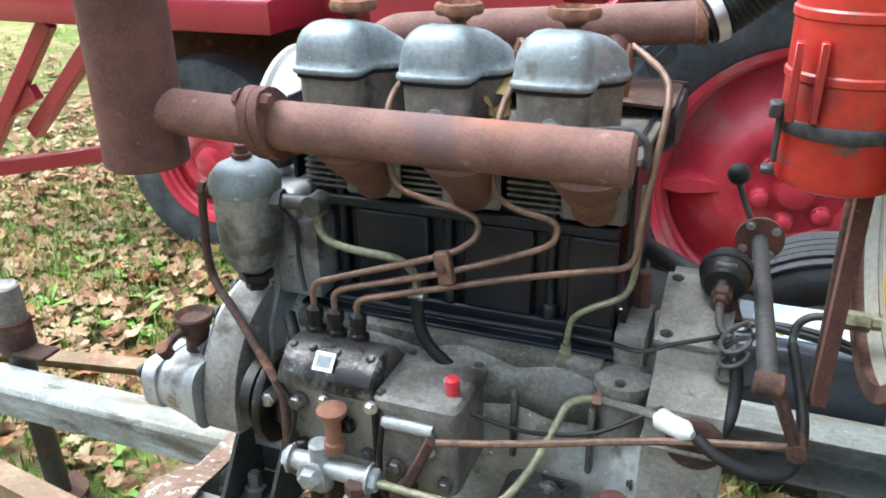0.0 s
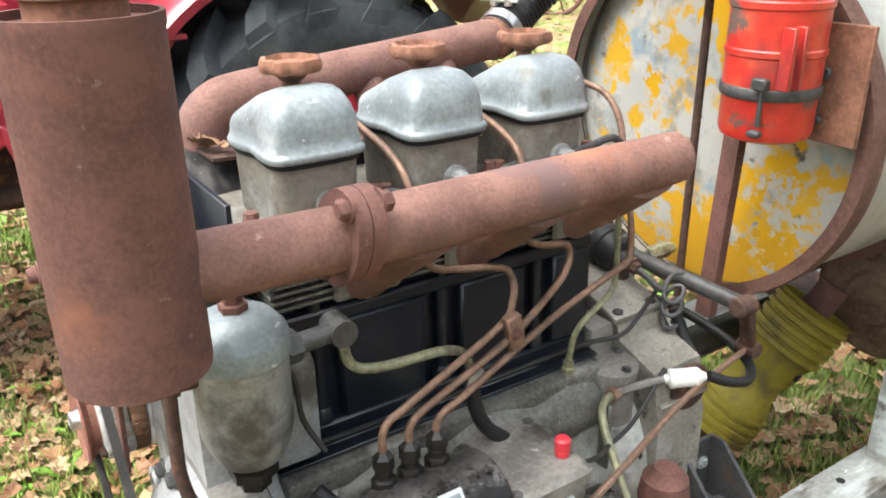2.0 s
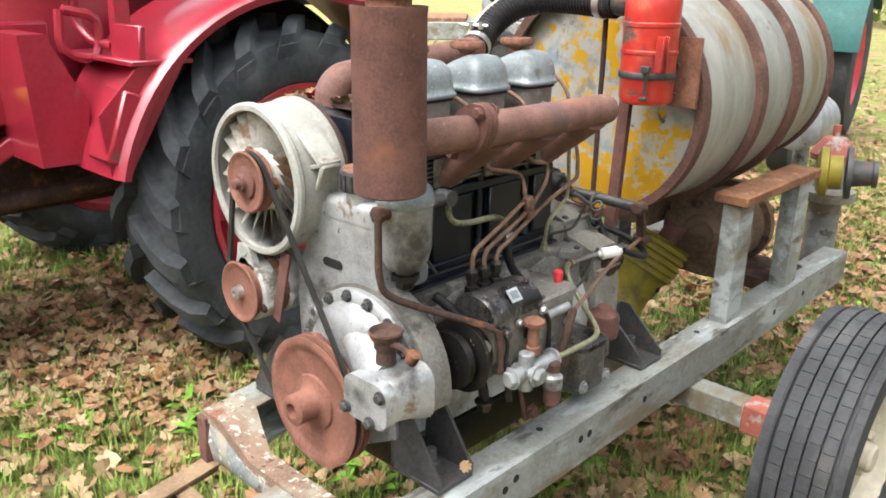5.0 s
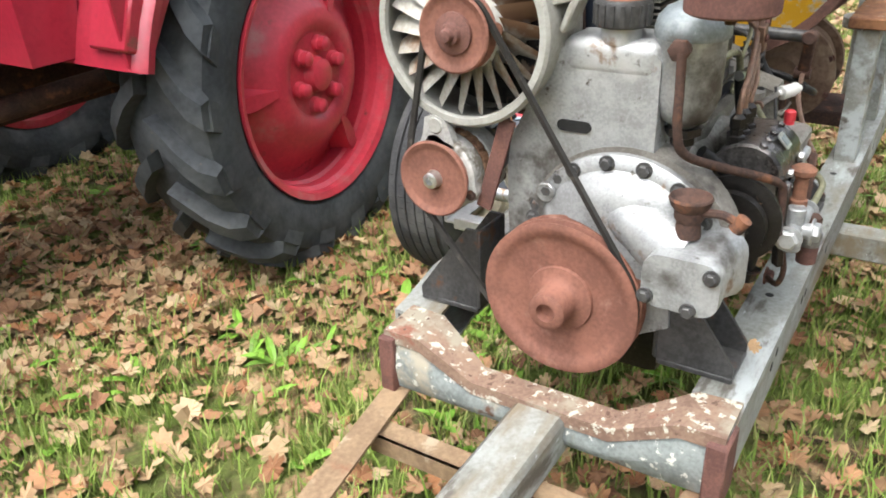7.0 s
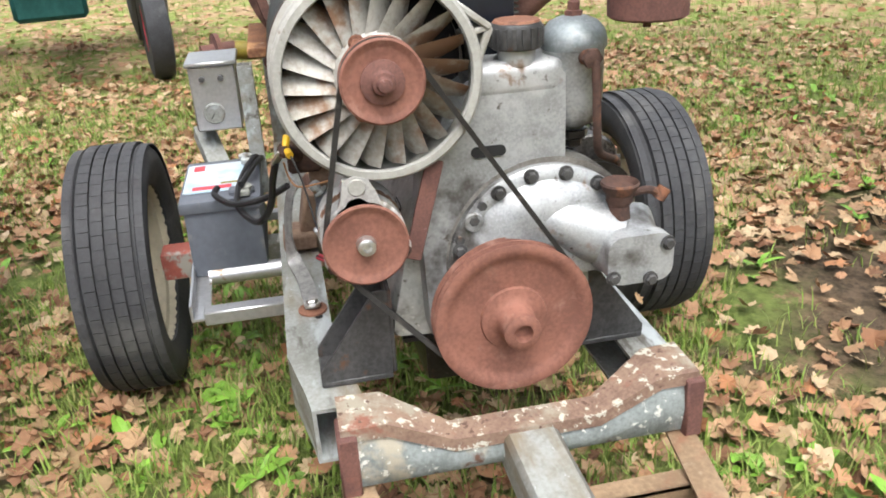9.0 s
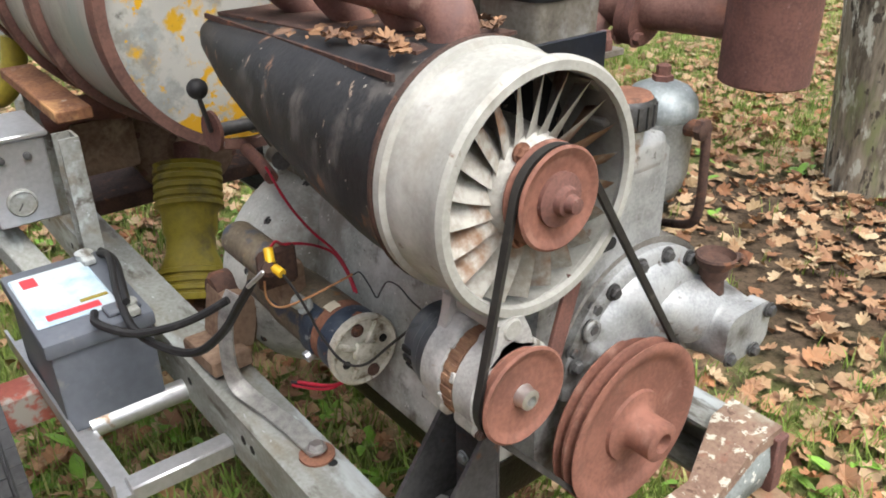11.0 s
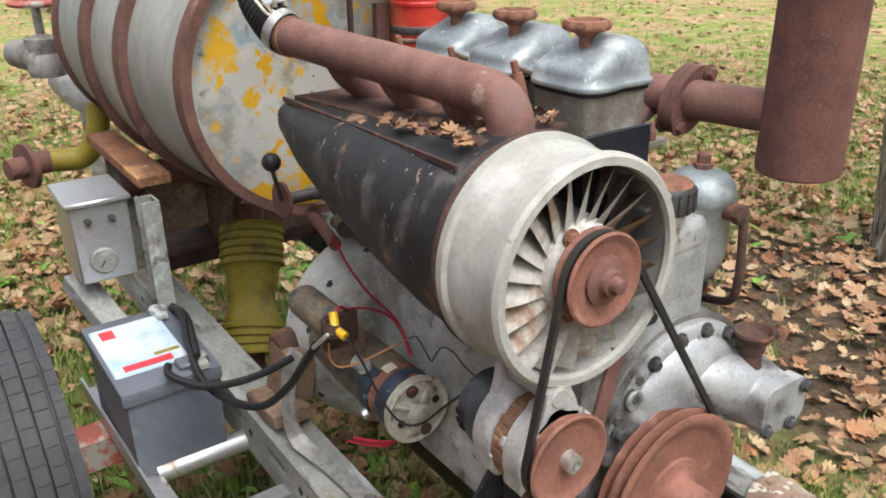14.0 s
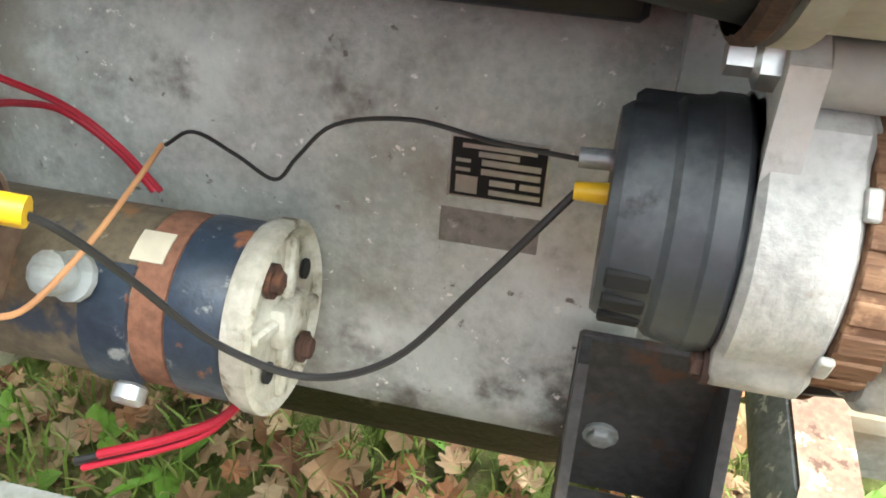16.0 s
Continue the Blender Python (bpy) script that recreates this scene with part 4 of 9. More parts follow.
plate(bm, rounded(0.05, 0.016, 0.0079, 6, 0.015, 0.777), "x", 0.0035, 0.004)
part("casting_slot", bm, DARK, front, "dark slot through the casting")

# timing cover
TCY, TCZ, TCR = -0.065, 0.605, 0.146
bm = B()
lathe(bm, (0.006, TCY, TCZ), -X, [(TCR, 0), (TCR, 0.012), (TCR - 0.006, 0.017), (TCR - 0.02, 0.018), (TCR - 0.03, 0.03), (TCR - 0.06, 0.038), (0.02, 0.04)], 48)
for v in bm.verts:
    v.co.z = max(v.co.z, 0.588)
cover = part("timing_cover", bm, ALU, engine, "silver cast timing cover ringed with bolts")
bm = B()
# bulge that runs to the pump drive
tube(bm, [(0.012, -0.03, 0.668), (-0.004, -0.085, 0.664), (-0.016, -0.135, 0.645), (-0.022, -0.165, 0.635)], 0.05, 20, 5, radii=[0.03, 0.04, 0.048, 0.046])
part("cover_bulge", bm, ALU, cover)
bm = B()
loft(bm, [[(x, y, z) for y, z in rounded(0.105 - g, 0.085 - g, 0.03, 4, -0.175, 0.624)] for x, g in ((0.0, -0.015), (-0.03, 0.0), (-0.072, 0.012))])
part("pump_drive_housing", bm, ALU, cover)
bm = B()
lathe(bm, (0.005, -0.068, 0.607), X, [(0.152, 0), (0.152, 0.05), (0.14, 0.055)], 48)
for v in bm.verts:
    v.co.z = max(v.co.z, 0.580)
part("cover_backing", bm, ALU_DARK, cover)
bm = B()
plate(bm, rounded(0.098, 0.074, 0.022, 4, -0.176, 0.626), "x", -0.093, 0.022)
bmesh.ops.bevel(bm, geom=[e for e in bm.edges if e.calc_face_angle(0) > 0.8], offset=0.004, segments=2, affect="EDGES")
part("access_plate", bm, ALU, cover, "small silver cover plate")
bolts("plate_bolt", [(-0.096, y, z) for y, z in ((-0.134, 0.604), (-0.214, 0.648), (-0.19, 0.596))], -X, STEEL_DARK, cover, 0.008, 0.008)
spots = [(-0.011, TCY + (TCR - 0.011) * math.cos(radians(a)), TCZ + (TCR - 0.011) * math.sin(radians(a))) for a in range(14, 190, 22)]
bolts("cover_bolt", spots + [(-0.003, 0.064, 0.654), (-0.003, 0.03, 0.702)], -X, STEEL_DARK, cover, 0.0085, 0.009)
bm = B()
cyl(bm, (-0.012, 0.045, 0.682), (-0.019, 0.045, 0.682), 0.015, n=20, chamfer=0.002)
part("plug", bm, ALU, cover)
bm = B()
lathe(bm, (-0.037, -0.164, 0.67), Z, [(0.017, 0), (0.015, 0.02), (0.019, 0.026), (0.019, 0.036), (0.024, 0.042), (0.028, 0.052), (0.026, 0.055), (0.020, 0.047), (0.004, 0.044)], 24)
tube(bm, [(-0.04, -0.175, 0.705), (-0.04, -0.205, 0.708), (-0.04, -0.225, 0.70)], 0.006, 8)
cyl(bm, (-0.04, -0.222, 0.692), (-0.04, -0.232, 0.708), 0.010, n=10)
part("drain_cup", bm, RUST_DARK, cover, "rusty funnel-shaped cup")


def grooved_pulley(c, r, grooves, hub, material, parent, name="pulley", web=True, width=0.0):
    """A belt pulley: rim with V grooves, dished face, hub and nut. c is the middle of its front rim face."""
    c = Vector(c)
    bm = B()
    w = width or 0.018 * grooves
    d = 0.075 * r
    prof = [(hub * 0.5, d), (hub, d), (r * 0.5, d * 0.95), (r * 0.74, d * 0.75), (r * 0.82, d * 0.55), (r * 0.86, 0.0005), (r * 0.95, -0.001), (r, 0.001)]
    for g in range(grooves):
        o = g * w / grooves
        prof += [(r, o + 0.0025), (r * 0.83, o + w / grooves * 0.36), (r * 0.83, o + w / grooves * 0.64), (r, o + w / grooves - 0.0015)]
    prof += [(r, w), (r * 0.8, w), (hub, w + 0.004), (hub, w + 0.02)]
    lathe(bm, c, X, prof, 48)
    return part(name, bm, material, parent)


# crank pulley
pul = grooved_pulley((-0.064, 0.0, 0.542), 0.118, 2, 0.034, RUST_PULLEY, engine, "crank_pulley", width=0.034)
bm = B()
lathe(bm, (-0.064, 0.0, 0.542), -X, [(0.052, -0.012), (0.049, -0.004), (0.038, -0.002), (0.031, 0.001), (0.0275, 0.006), (0.027, 0.038), (0.023, 0.041), (0.014, 0.041), (0.012, 0.028), (0.003, 0.026)], 28)
part("pulley_hub", bm, RUST_PULLEY, pul, "rusty protruding starting hub")

# cooling fan
FC = Vector((-0.045, 0.165, 0.903))
bm = B()
lathe(bm, FC, X, [(0.119, 0.004), (0.121, -0.002), (0.130, -0.002), (0.134, 0.003), (0.134, 0.010), (0.1285, 0.016), (0.1285, 0.055), (0.130, 0.058), (0.130, 0.085), (0.136, 0.088), (0.136, 0.098), (0.125, 0.099), (0.121, 0.06)], 64, caps=False)
fan = part("fan_ring", bm, FAN_WHITE, engine, "grey-white painted fan shroud ring")
bm = B()
lathe(bm, FC, X, [(0.02, 0.006), (0.042, 0.008), (0.052, 0.015), (0.060, 0.035), (0.064, 0.085), (0.02, 0.085)], 40)
part("fan_hub", bm, HUB, fan, "corroded alloy hub")
for i in range(22):
    bm = B()
    a = 2 * math.pi * i / 22
    rows = []
    for rr, tw, ch in ((0.050, 0.95, 0.045), (0.085, 0.72, 0.046), (0.120, 0.52, 0.044)):
        e = Vector((0, math.cos(a), math.sin(a)))
        tng = Vector((0, -math.sin(a), math.cos(a)))
        d = X * math.cos(tw) + tng * math.sin(tw)
        nrm = d.cross(e).normalized()
        c = FC + X * 0.032 + e * rr
        rows.append([c - d * ch / 2, c + nrm * 0.004 , c + d * ch / 2, c + nrm * 0.006])
    loft(bm, rows)
    part("blade", bm, BLADE, fan)
bolts("hub_bolt", [FC + Vector((0.012, 0.050 * math.cos(a), 0.050 * math.sin(a))) for a in (1.1, 3.1, 5.2)], -X, RUST_ORANGE, fan, 0.008, 0.008, "rusty bolt")
fp = grooved_pulley((-0.064, 0.163, 0.903), 0.054, 1, 0.02, RUST_PULLEY, engine, "fan_pulley", width=0.024)
bm = B()
lathe(bm, (-0.064, 0.163, 0.903), -X, [(0.028, -0.006), (0.028, 0.001), (0.02, 0.003), (0.016, 0.005), (0.014, 0.012), (0.010, 0.013), (0.008, 0.022), (0.003, 0.023)], 20)
part("pulley_nut", bm, RUST, fp)
bm = B()
lathe(bm, FC + X * 0.10, X, [(0.135, 0.0), (0.1368, 0.002), (0.1368, 0.007), (0.134, 0.009)], 48, caps=False)
part("clamp_band", bm, RUST_DARK, fan, "rusty clamping band")
# bracket that ties the ring to the housing
bm = B()
beam(bm, (0.005, 0.075, 0.995), (0.005, 0.012, 0.948), 0.045, 0.010, 0.003)
beam(bm, (0.005, 0.012, 0.95), (0.005, 0.03, 0.905), 0.04, 0.010, 0.003)
beam(bm, (0.005, 0.05, 0.94), (0.005, 0.012, 0.95), 0.04, 0.008, 0.002)
part("fan_bracket", bm, FAN_WHITE, fan)

# black air duct behind the fan
bm = B()
secs = []
for x, zb, yo, zt, yi in ((0.052, 0.772, 0.298, 1.030, 0.03), (0.12, 0.785, 0.30, 1.024, 0.045), (0.22, 0.812, 0.297, 1.018, 0.06), (0.34, 0.845, 0.288, 1.012, 0.07), (0.46, 0.885, 0.272, 1.005, 0.08), (0.55, 0.925, 0.252, 1.0, 0.09), (0.56, 0.935, 0.248, 0.998, 0.095)):
    cy, cz = (yo + yi) / 2, (zb + zt) / 2
    f = (x - 0.052) / 0.51
    pts = []
    for i in range(32):
        a = 2 * math.pi * i / 32
        ca, sa = math.cos(a), math.sin(a)
        k = 1.0 - 0.55 * min(1, f * 1.6)
        if sa > 0:
            ca = math.copysign(abs(ca) ** (0.35 + 0.65 * k), ca)
            sa = sa ** (0.35 + 0.65 * k)
        pts.append((x, cy + (yo - yi) / 2 * ca, cz + (zt - zb) / 2 * sa))
    secs.append(pts)
loft(bm, secs)
duct = part("air_duct", bm, BLACK_WORN, engine, "scuffed black sheet metal cooling duct")
bm = B()
beam(bm, (0.08, 0.252, 1.008), (0.56, 0.235, 0.998), 0.004, 0.007)
part("duct_seam", bm, RUST_DARK, duct)
bm = B()
beam(bm, (0.10, 0.14, 1.022), (0.555, 0.15, 1.0), 0.14, 0.004)
part("duct_lid", bm, RUST_DARK, duct, "rusty debris-covered duct lid")

# cylinder shroud
bm = B()
span(bm, (0.085, -0.044, 0.724), (0.516, 0.10, 0.893), 0.004)
shroud = part("cylinder_shroud", bm, BLACK_SHEET, engine, "black sheet metal cylinder cowling")
for x0, x1 in ((0.085, 0.122), (0.172, 0.275), (0.325, 0.418), (0.462, 0.523)):
    bm = B()
    span(bm, (x0, -0.060, 0.7505), (x1, -0.0445, 0.8695), 0.003)
    part("cowl_panel", bm, BLACK_SHEET, shroud)
for x in (0.148, 0.302, 0.440):
    bm = B()
    cyl(bm, (x, -0.052, 0.752), (x, -0.052, 0.975), 0.0065, n=10)
    lathe(bm, (x, -0.052, 0.752), Z, [(0.011, 0), (0.011, 0.014), (0.008, 0.018)], 10)
    part("tie_rod", bm, BLACK_SHEET, shroud)
for z0, z1, y in ((0.722, 0.7505, -0.060), (0.8695, 0.886, -0.060)):
    bm = B()
    span(bm, (0.085, y, z0), (0.523, -0.0445, z1), 0.003)
    part("cowl_strip", bm, BLACK_SHEET, shroud)
bm = B()
span(bm, (0.085, -0.078, 0.719), (0.528, -0.0605, 0.7235), 0.001)
part("cowl_lip", bm, BLACK_SHEET, shroud)
bm = B()
tube(bm, [(0.09, -0.066, 0.736), (0.30, -0.067, 0.734), (0.50, -0.068, 0.737), (0.56, -0.085, 0.742), (0.60, -0.078, 0.756), (0.66, -0.05, 0.765)], 0.0032, 8, 4)
part("lip_cable", bm, WIRE_BLACK, shroud, "thin black cable along the cowl")
bm = B()
span(bm, (0.072, -0.045, 0.885), (0.078, 0.13, 1.012), 0.001)
part("cowl_end", bm, BLACK_SHEET, shroud)
bm = B()
span(bm, (0.53, -0.04, 0.74), (0.536, 0.13, 0.988), 0.001)
part("cowl_end", bm, BLACK_SHEET, shroud)
bm = B()
span(bm, (0.08, -0.088, 0.976), (0.545, 0.12, 0.984), 0.001)
part("top_deck", bm, HEAD, engine, "grimy top deck plate")
for cx in (0.152, 0.294, 0.435):
    bm = B()
    span(bm, (cx - 0.04, -0.045, 0.89), (cx + 0.045, 0.07, 0.976))
    barrel_ob = part("cylinder", bm, OILY, engine, "dark finned cylinder")
    more = 0.036 if cx > 0.4 else 0.0
    for i in range(9):
        bm = B()
        box(bm, (cx + 0.004 + more / 2, 0.005, 0.898 + i * 0.0082), (0.112 + more, 0.130, 0.003))
        part("cooling_fin", bm, OILY_ALU, barrel_ob)


def valve_cover(cx):
    """Cylinder head and its domed two-part cover with a hand wheel on top."""
    head = B()
    def outline(grow, z):
        g = grow
        main = [(-0.043 - g, -0.088 - g), (0.002, -0.09 - g), (0.046 + g, -0.088 - g), (0.048 + g, -0.062), (0.044 + g, -0.036), (0.060 + g, -0.028), (0.074 + g, -0.014), (0.074 + g, 0.022), (0.056, 0.036 + g), (0.010, 0.038 + g), (-0.034, 0.036 + g), (-0.048 - g, 0.022), (-0.048 - g, -0.012), (-0.040 - g, -0.03), (-0.045 - g, -0.055)]
        pts = [Vector((cx + x, y, z)) for x, y in main]
        out = []
        n = len(pts)
        for i in range(n):
            a, b, c = pts[i - 1], pts[i], pts[(i + 1) % n]
            for t in (0.2, 0.5, 0.8):
                out.append((a + b) / 2 * (1 - t) ** 2 + b * 2 * t * (1 - t) + (b + c) / 2 * t * t)
        return out
    loft(head, [outline(-0.008, 0.975), outline(-0.006, 0.99), outline(-0.004, 1.050)])
    h = part("cylinder_head", head, HEAD, engine, "stained cylinder head")
    bm = B()
    secs = [outline(0.0005, 1.0515), outline(0.0028, 1.0525), outline(0.0034, 1.0545), outline(0.0034, 1.0575), outline(0.0024, 1.0595), outline(0.0002, 1.061), outline(-0.001, 1.070)]
    for f, z in ((0.02, 1.080), (0.055, 1.089), (0.11, 1.097), (0.20, 1.104), (0.34, 1.110), (0.6, 1.113)):
        ring_ = []
        for p in outline(-0.001, 0):
            q = p.lerp(Vector((cx + 0.008, -0.03, 0)), f)
            drop = max(0.0, min(1.0, (q.y + 0.045) / 0.075))
            drop = drop * drop * (3 - 2 * drop)
            ring_.append(Vector((q.x, q.y, 1.072 + (z - 1.072) * (1 - 0.62 * drop))))
        secs.append(ring_)
    loft(bm, secs)
    bmesh.ops.recalc_face_normals(bm, faces=bm.faces)
    c = part("valve_cover", bm, COVER, h, "blue-grey cast valve cover", 50)
    bm = B()
    loft(bm, [outline(-0.001, 1.0465), outline(-0.001, 1.0520)])
    part("gasket", bm, DARK, h)
    bm = B()
    HX, HZ = cx + 0.010, -0.006
    cyl(bm, (HX, -0.012, 1.085), (HX, -0.012, 1.122), 0.009, n=12)
    n = 48
    def rim(r, z):
        return [Vector((HX + math.cos(2 * math.pi * i / n) * r * (1 + 0.07 * math.cos(8 * 2 * math.pi * i / n)), -0.012 + math.sin(2 * math.pi * i / n) * r * (1 + 0.07 * math.cos(8 * 2 * math.pi * i / n)), z + HZ)) for i in range(n)]
    loft(bm, [rim(0.010, 1.118), rim(0.016, 1.124), rim(0.026, 1.126), rim(0.0292, 1.129), rim(0.030, 1.134), rim(0.028, 1.139), rim(0.0235, 1.140), rim(0.021, 1.134), rim(0.014, 1.133), rim(0.011, 1.136), rim(0.004, 1.136)])
    part("hand_wheel", bm, RUST_ORANGE, h, "rusty scalloped hand wheel")
    bm = B()
    lathe(bm, (cx + 0.006, -0.078, 1.008), -Y, [(0.012, 0), (0.012, 0.012), (0.009, 0.014), (0.009, 0.026), (0.006, 0.028)], 6)
    cyl(bm, (cx + 0.006, -0.084, 1.008), (cx + 0.006, -0.091, 1.008), 0.013, n=16)
    part("union_nut", bm, ALU, h)
    for x, y in ((0.071, -0.058), (-0.062, -0.062)):
        bm = B()
        lathe(bm, (cx + x, y, 0.983), Z, [(0.010, 0), (0.010, 0.014), (0.008, 0.016), (0.007, 0.024)], 6)
        part("head_nut", bm, RUST, h)
    bm = B()
    cyl(bm, (cx + 0.058, 0.05, 1.02), (cx + 0.065, 0.057, 1.066), 0.011, 0.009, 10)
    cyl(bm, (cx + 0.065, 0.057, 1.066), (cx + 0.067, 0.06, 1.082), 0.005, n=8)
    part("injector", bm, RUST_ORANGE, h, "rusty injector body")
    return h


for cx in (0.152, 0.294, 0.435):
    valve_cover(cx)

# ---- exhaust, intake, hose, air filter ----
exhaust = thing("exhaust_silencer", (0.2, -0.178, 0.94), "rust-brown exhaust manifold with upright silencer and open rain flap", "exhaust")
bm = B()
tube(bm, [(-0.01, -0.187, 1.020), (0.135, -0.182, 1.014)], 0.0275, 24, 1)
part("inlet_pipe", bm, RUST_PIPE, exhaust)
bm = B()
lathe(bm, (0.142, -0.181, 1.013), (0.43, 0.024, -0.009), [(0.028, 0), (0.029, 0.005), (0.029, 0.385), (0.0285, 0.402), (0.024, 0.406)], 28)
man = part("manifold", bm, RUST_PIPE, exhaust, "rust-brown manifold pipe")
for x0, x1 in ((0.118, 0.1305), (0.1315, 0.144)):
    bm = B()
    o = []
    for i in range(32):
        a = 2 * math.pi * i / 32
        r = 0.036 + 0.016 * abs(math.cos(a + 0.9)) ** 3
        o.append((-0.1815 + r * math.cos(a), 1.0138 + r * math.sin(a)))
    plate(bm, o, "x", x0, x1 - x0)
    part("flange", bm, RUST, exhaust)
for a in (-0.9, math.pi - 0.9):
    y, z = -0.1815 + 0.044 * math.cos(a), 1.0138 + 0.044 * math.sin(a)
    bolts("flange_bolt", [(0.144, y, z)], X, RUST, exhaust, 0.009, 0.012)
    bolts("flange_nut", [(0.118, y, z)], -X, RUST, exhaust, 0.009, 0.010)
for x0, x1 in ((0.215, 0.204), (0.352, 0.338), (0.497, 0.491)):
    bm = B()
    rows = []
    for f, w, h in ((0.0, 0.046, 0.026), (0.3, 0.040, 0.026), (0.7, 0.029, 0.024), (0.92, 0.026, 0.022), (1.0, 0.029, 0.024)):
        c = Vector((x0, -0.166, 0.996)).lerp(Vector((x1, -0.064, 0.914)), f)
        rows.append([c + X * (w * math.cos(2 * math.pi * i / 18)) + Vector((0, 0.4, 0.92)) * (h * math.sin(2 * math.pi * i / 18)) for i in range(18)])
    loft(bm, rows)
    part("branch", bm, RUST_PIPE, man)
    bm = B()
    box(bm, (x1, -0.066, 0.920), (0.078, 0.007, 0.052), None, 0.004)
    part("port_flange", bm, HEAD, man, "pale grimy port flange")
MC = Vector((-0.048, -0.188, 0.950))
bm = B()
lathe(bm, MC, Z, [(0.012, 0.004), (0.047, 0.0), (0.0515, 0.003), (0.0520, 0.008), (0.0515, 0.245), (0.0525, 0.248), (0.0525, 0.256), (0.049, 0.256), (0.049, 0.250), (0.03, 0.248)], 40)
muf = part("silencer_can", bm, RUST, exhaust, "rust-brown upright silencer can")
bm = B()
cyl(bm, MC + Z * -0.012, MC + Z * 0.004, 0.006, n=6)
part("drain_stub", bm, RUST_DARK, muf)
bm = B()
lathe(bm, MC + Z * 0.245, Z, [(0.031, 0), (0.031, 0.036), (0.027, 0.036), (0.026, 0.01)], 28)
part("outlet", bm, RUST_ORANGE, muf)
bm = B()
lathe(bm, MC + Z * 0.266, Z, [(0.0315, 0), (0.036, 0.0), (0.036, 0.022), (0.0315, 0.022)], 28)
part("clamp_ring", bm, RUST_PIPE, muf)
bm = B()
box(bm, MC + Vector((0.034, -0.028, 0.277)), (0.04, 0.005, 0.02), Matrix.Rotation(-0.6, 4, "Z"), 0.001)
part("clamp_ear", bm, GALV, muf)
bm = B()
fn = Vector((0.35, -0.68, 0.64)).normalized()
fu = Vector((0, 0, 1)) - fn * fn.z
fu.normalize()
fv = fn.cross(fu)
fcen = Vector((-0.058, -0.178, 1.266))
cyl(bm, fcen - fn * 0.0015, fcen + fn * 0.0015, 0.034, n=28)
hinge = Vector((-0.03, -0.213, 1.222))
beam(bm, hinge, fcen + (hinge - fcen) * 0.55, 0.018, 0.004, up=fn)
part("rain_flap", bm, ALU_DARK, muf, "grey open rain flap")

intake = thing("intake_pipe", (0.33, 0.17, 1.0), "rusty intake manifold pipe lying over the black duct", "intake pipe")
bm = B()
tube(bm, [(0.116, 0.148, 0.995), (0.116, 0.148, 1.028), (0.121, 0.149, 1.046), (0.138, 0.151, 1.060), (0.165, 0.155, 1.066), (0.25, 0.167, 1.071), (0.36, 0.182, 1.077), (0.47, 0.198, 1.083), (0.575, 0.213, 1.089)], 0.0285, 24, 6)
part("pipe", bm, RUST_PIPE, intake)
for x in (0.22, 0.34, 0.46):
    bm = B()
    tube(bm, [(x, 0.135 + 0.12 * x, 1.07), (x, 0.125 + 0.1 * x, 1.04), (x - 0.005, 0.12, 1.0)], 0.021, 16, 4)
    part("runner", bm, RUST_PIPE, intake)
bm = B()
lathe(bm, (0.572, 0.2125, 1.0888), (0.98, 0.145, 0.055), [(0.0285, -0.012), (0.031, -0.01), (0.031, 0.004), (0.02, 0.006)], 24)
part("end_bead", bm, RUST_ORANGE, intake)

hose = thing("air_hose", (0.66, 0.1, 1.12), "black corrugated rubber air hose with bright steel clamps", "hose")
HP = [(0.572, 0.2125, 1.089), (0.602, 0.222, 1.105), (0.648, 0.224, 1.142), (0.695, 0.195, 1.180), (0.725, 0.135, 1.197), (0.735, 0.07, 1.198), (0.735, 0.01, 1.195), (0.734, -0.045, 1.193)]
bm = B()
line = smoothed(HP, 14)
tube(bm, line, 0.0, 20, 1, radii=[0.031 + 0.0012 * math.cos(i * math.pi) for i in range(len(line))])
part("hose", bm, HOSE, hose)
bm = B()
side = []
for i, c in enumerate(line[8:-14]):
    dd = (line[min(i + 9, len(line) - 1)] - line[i + 7]).normalized()
    o = (Vector((-0.25, 0.35, 0.9)) - dd * Vector((-0.25, 0.35, 0.9)).dot(dd)).normalized()
    side.append(c + o * 0.0305)
tube(bm, side, 0.0035, 6, 1)
tube(bm, [p + Vector((0.004, 0.009, -0.001)) for p in side], 0.0025, 6, 1)
part("stripe", bm, CREAM, hose, "pale moulded rib along the hose")
for i0 in (3, len(line) - 12):
    bm = B()
    c, dd = line[i0], (line[i0 + 1] - line[i0]).normalized()
    lathe(bm, c, dd, [(0.033, 0), (0.0345, 0.001), (0.0345, 0.016), (0.033, 0.017)], 28, caps=False)
    _, u, v = basis(dd)
    for k in (-1, 1):
        cyl(bm, c + Z * 0.037 + u * 0.012 * k + dd * 0.008, c + Z * 0.052 + u * 0.012 * k + dd * 0.008, 0.006, n=10)
    cyl(bm, c + Z * 0.045 - u * 0.035 + dd * 0.008, c + Z * 0.045 + u * 0.028 + dd * 0.008, 0.0035, n=8)
    part("hose_clamp", bm, ZINC, hose, "bright zinc hose clamp")

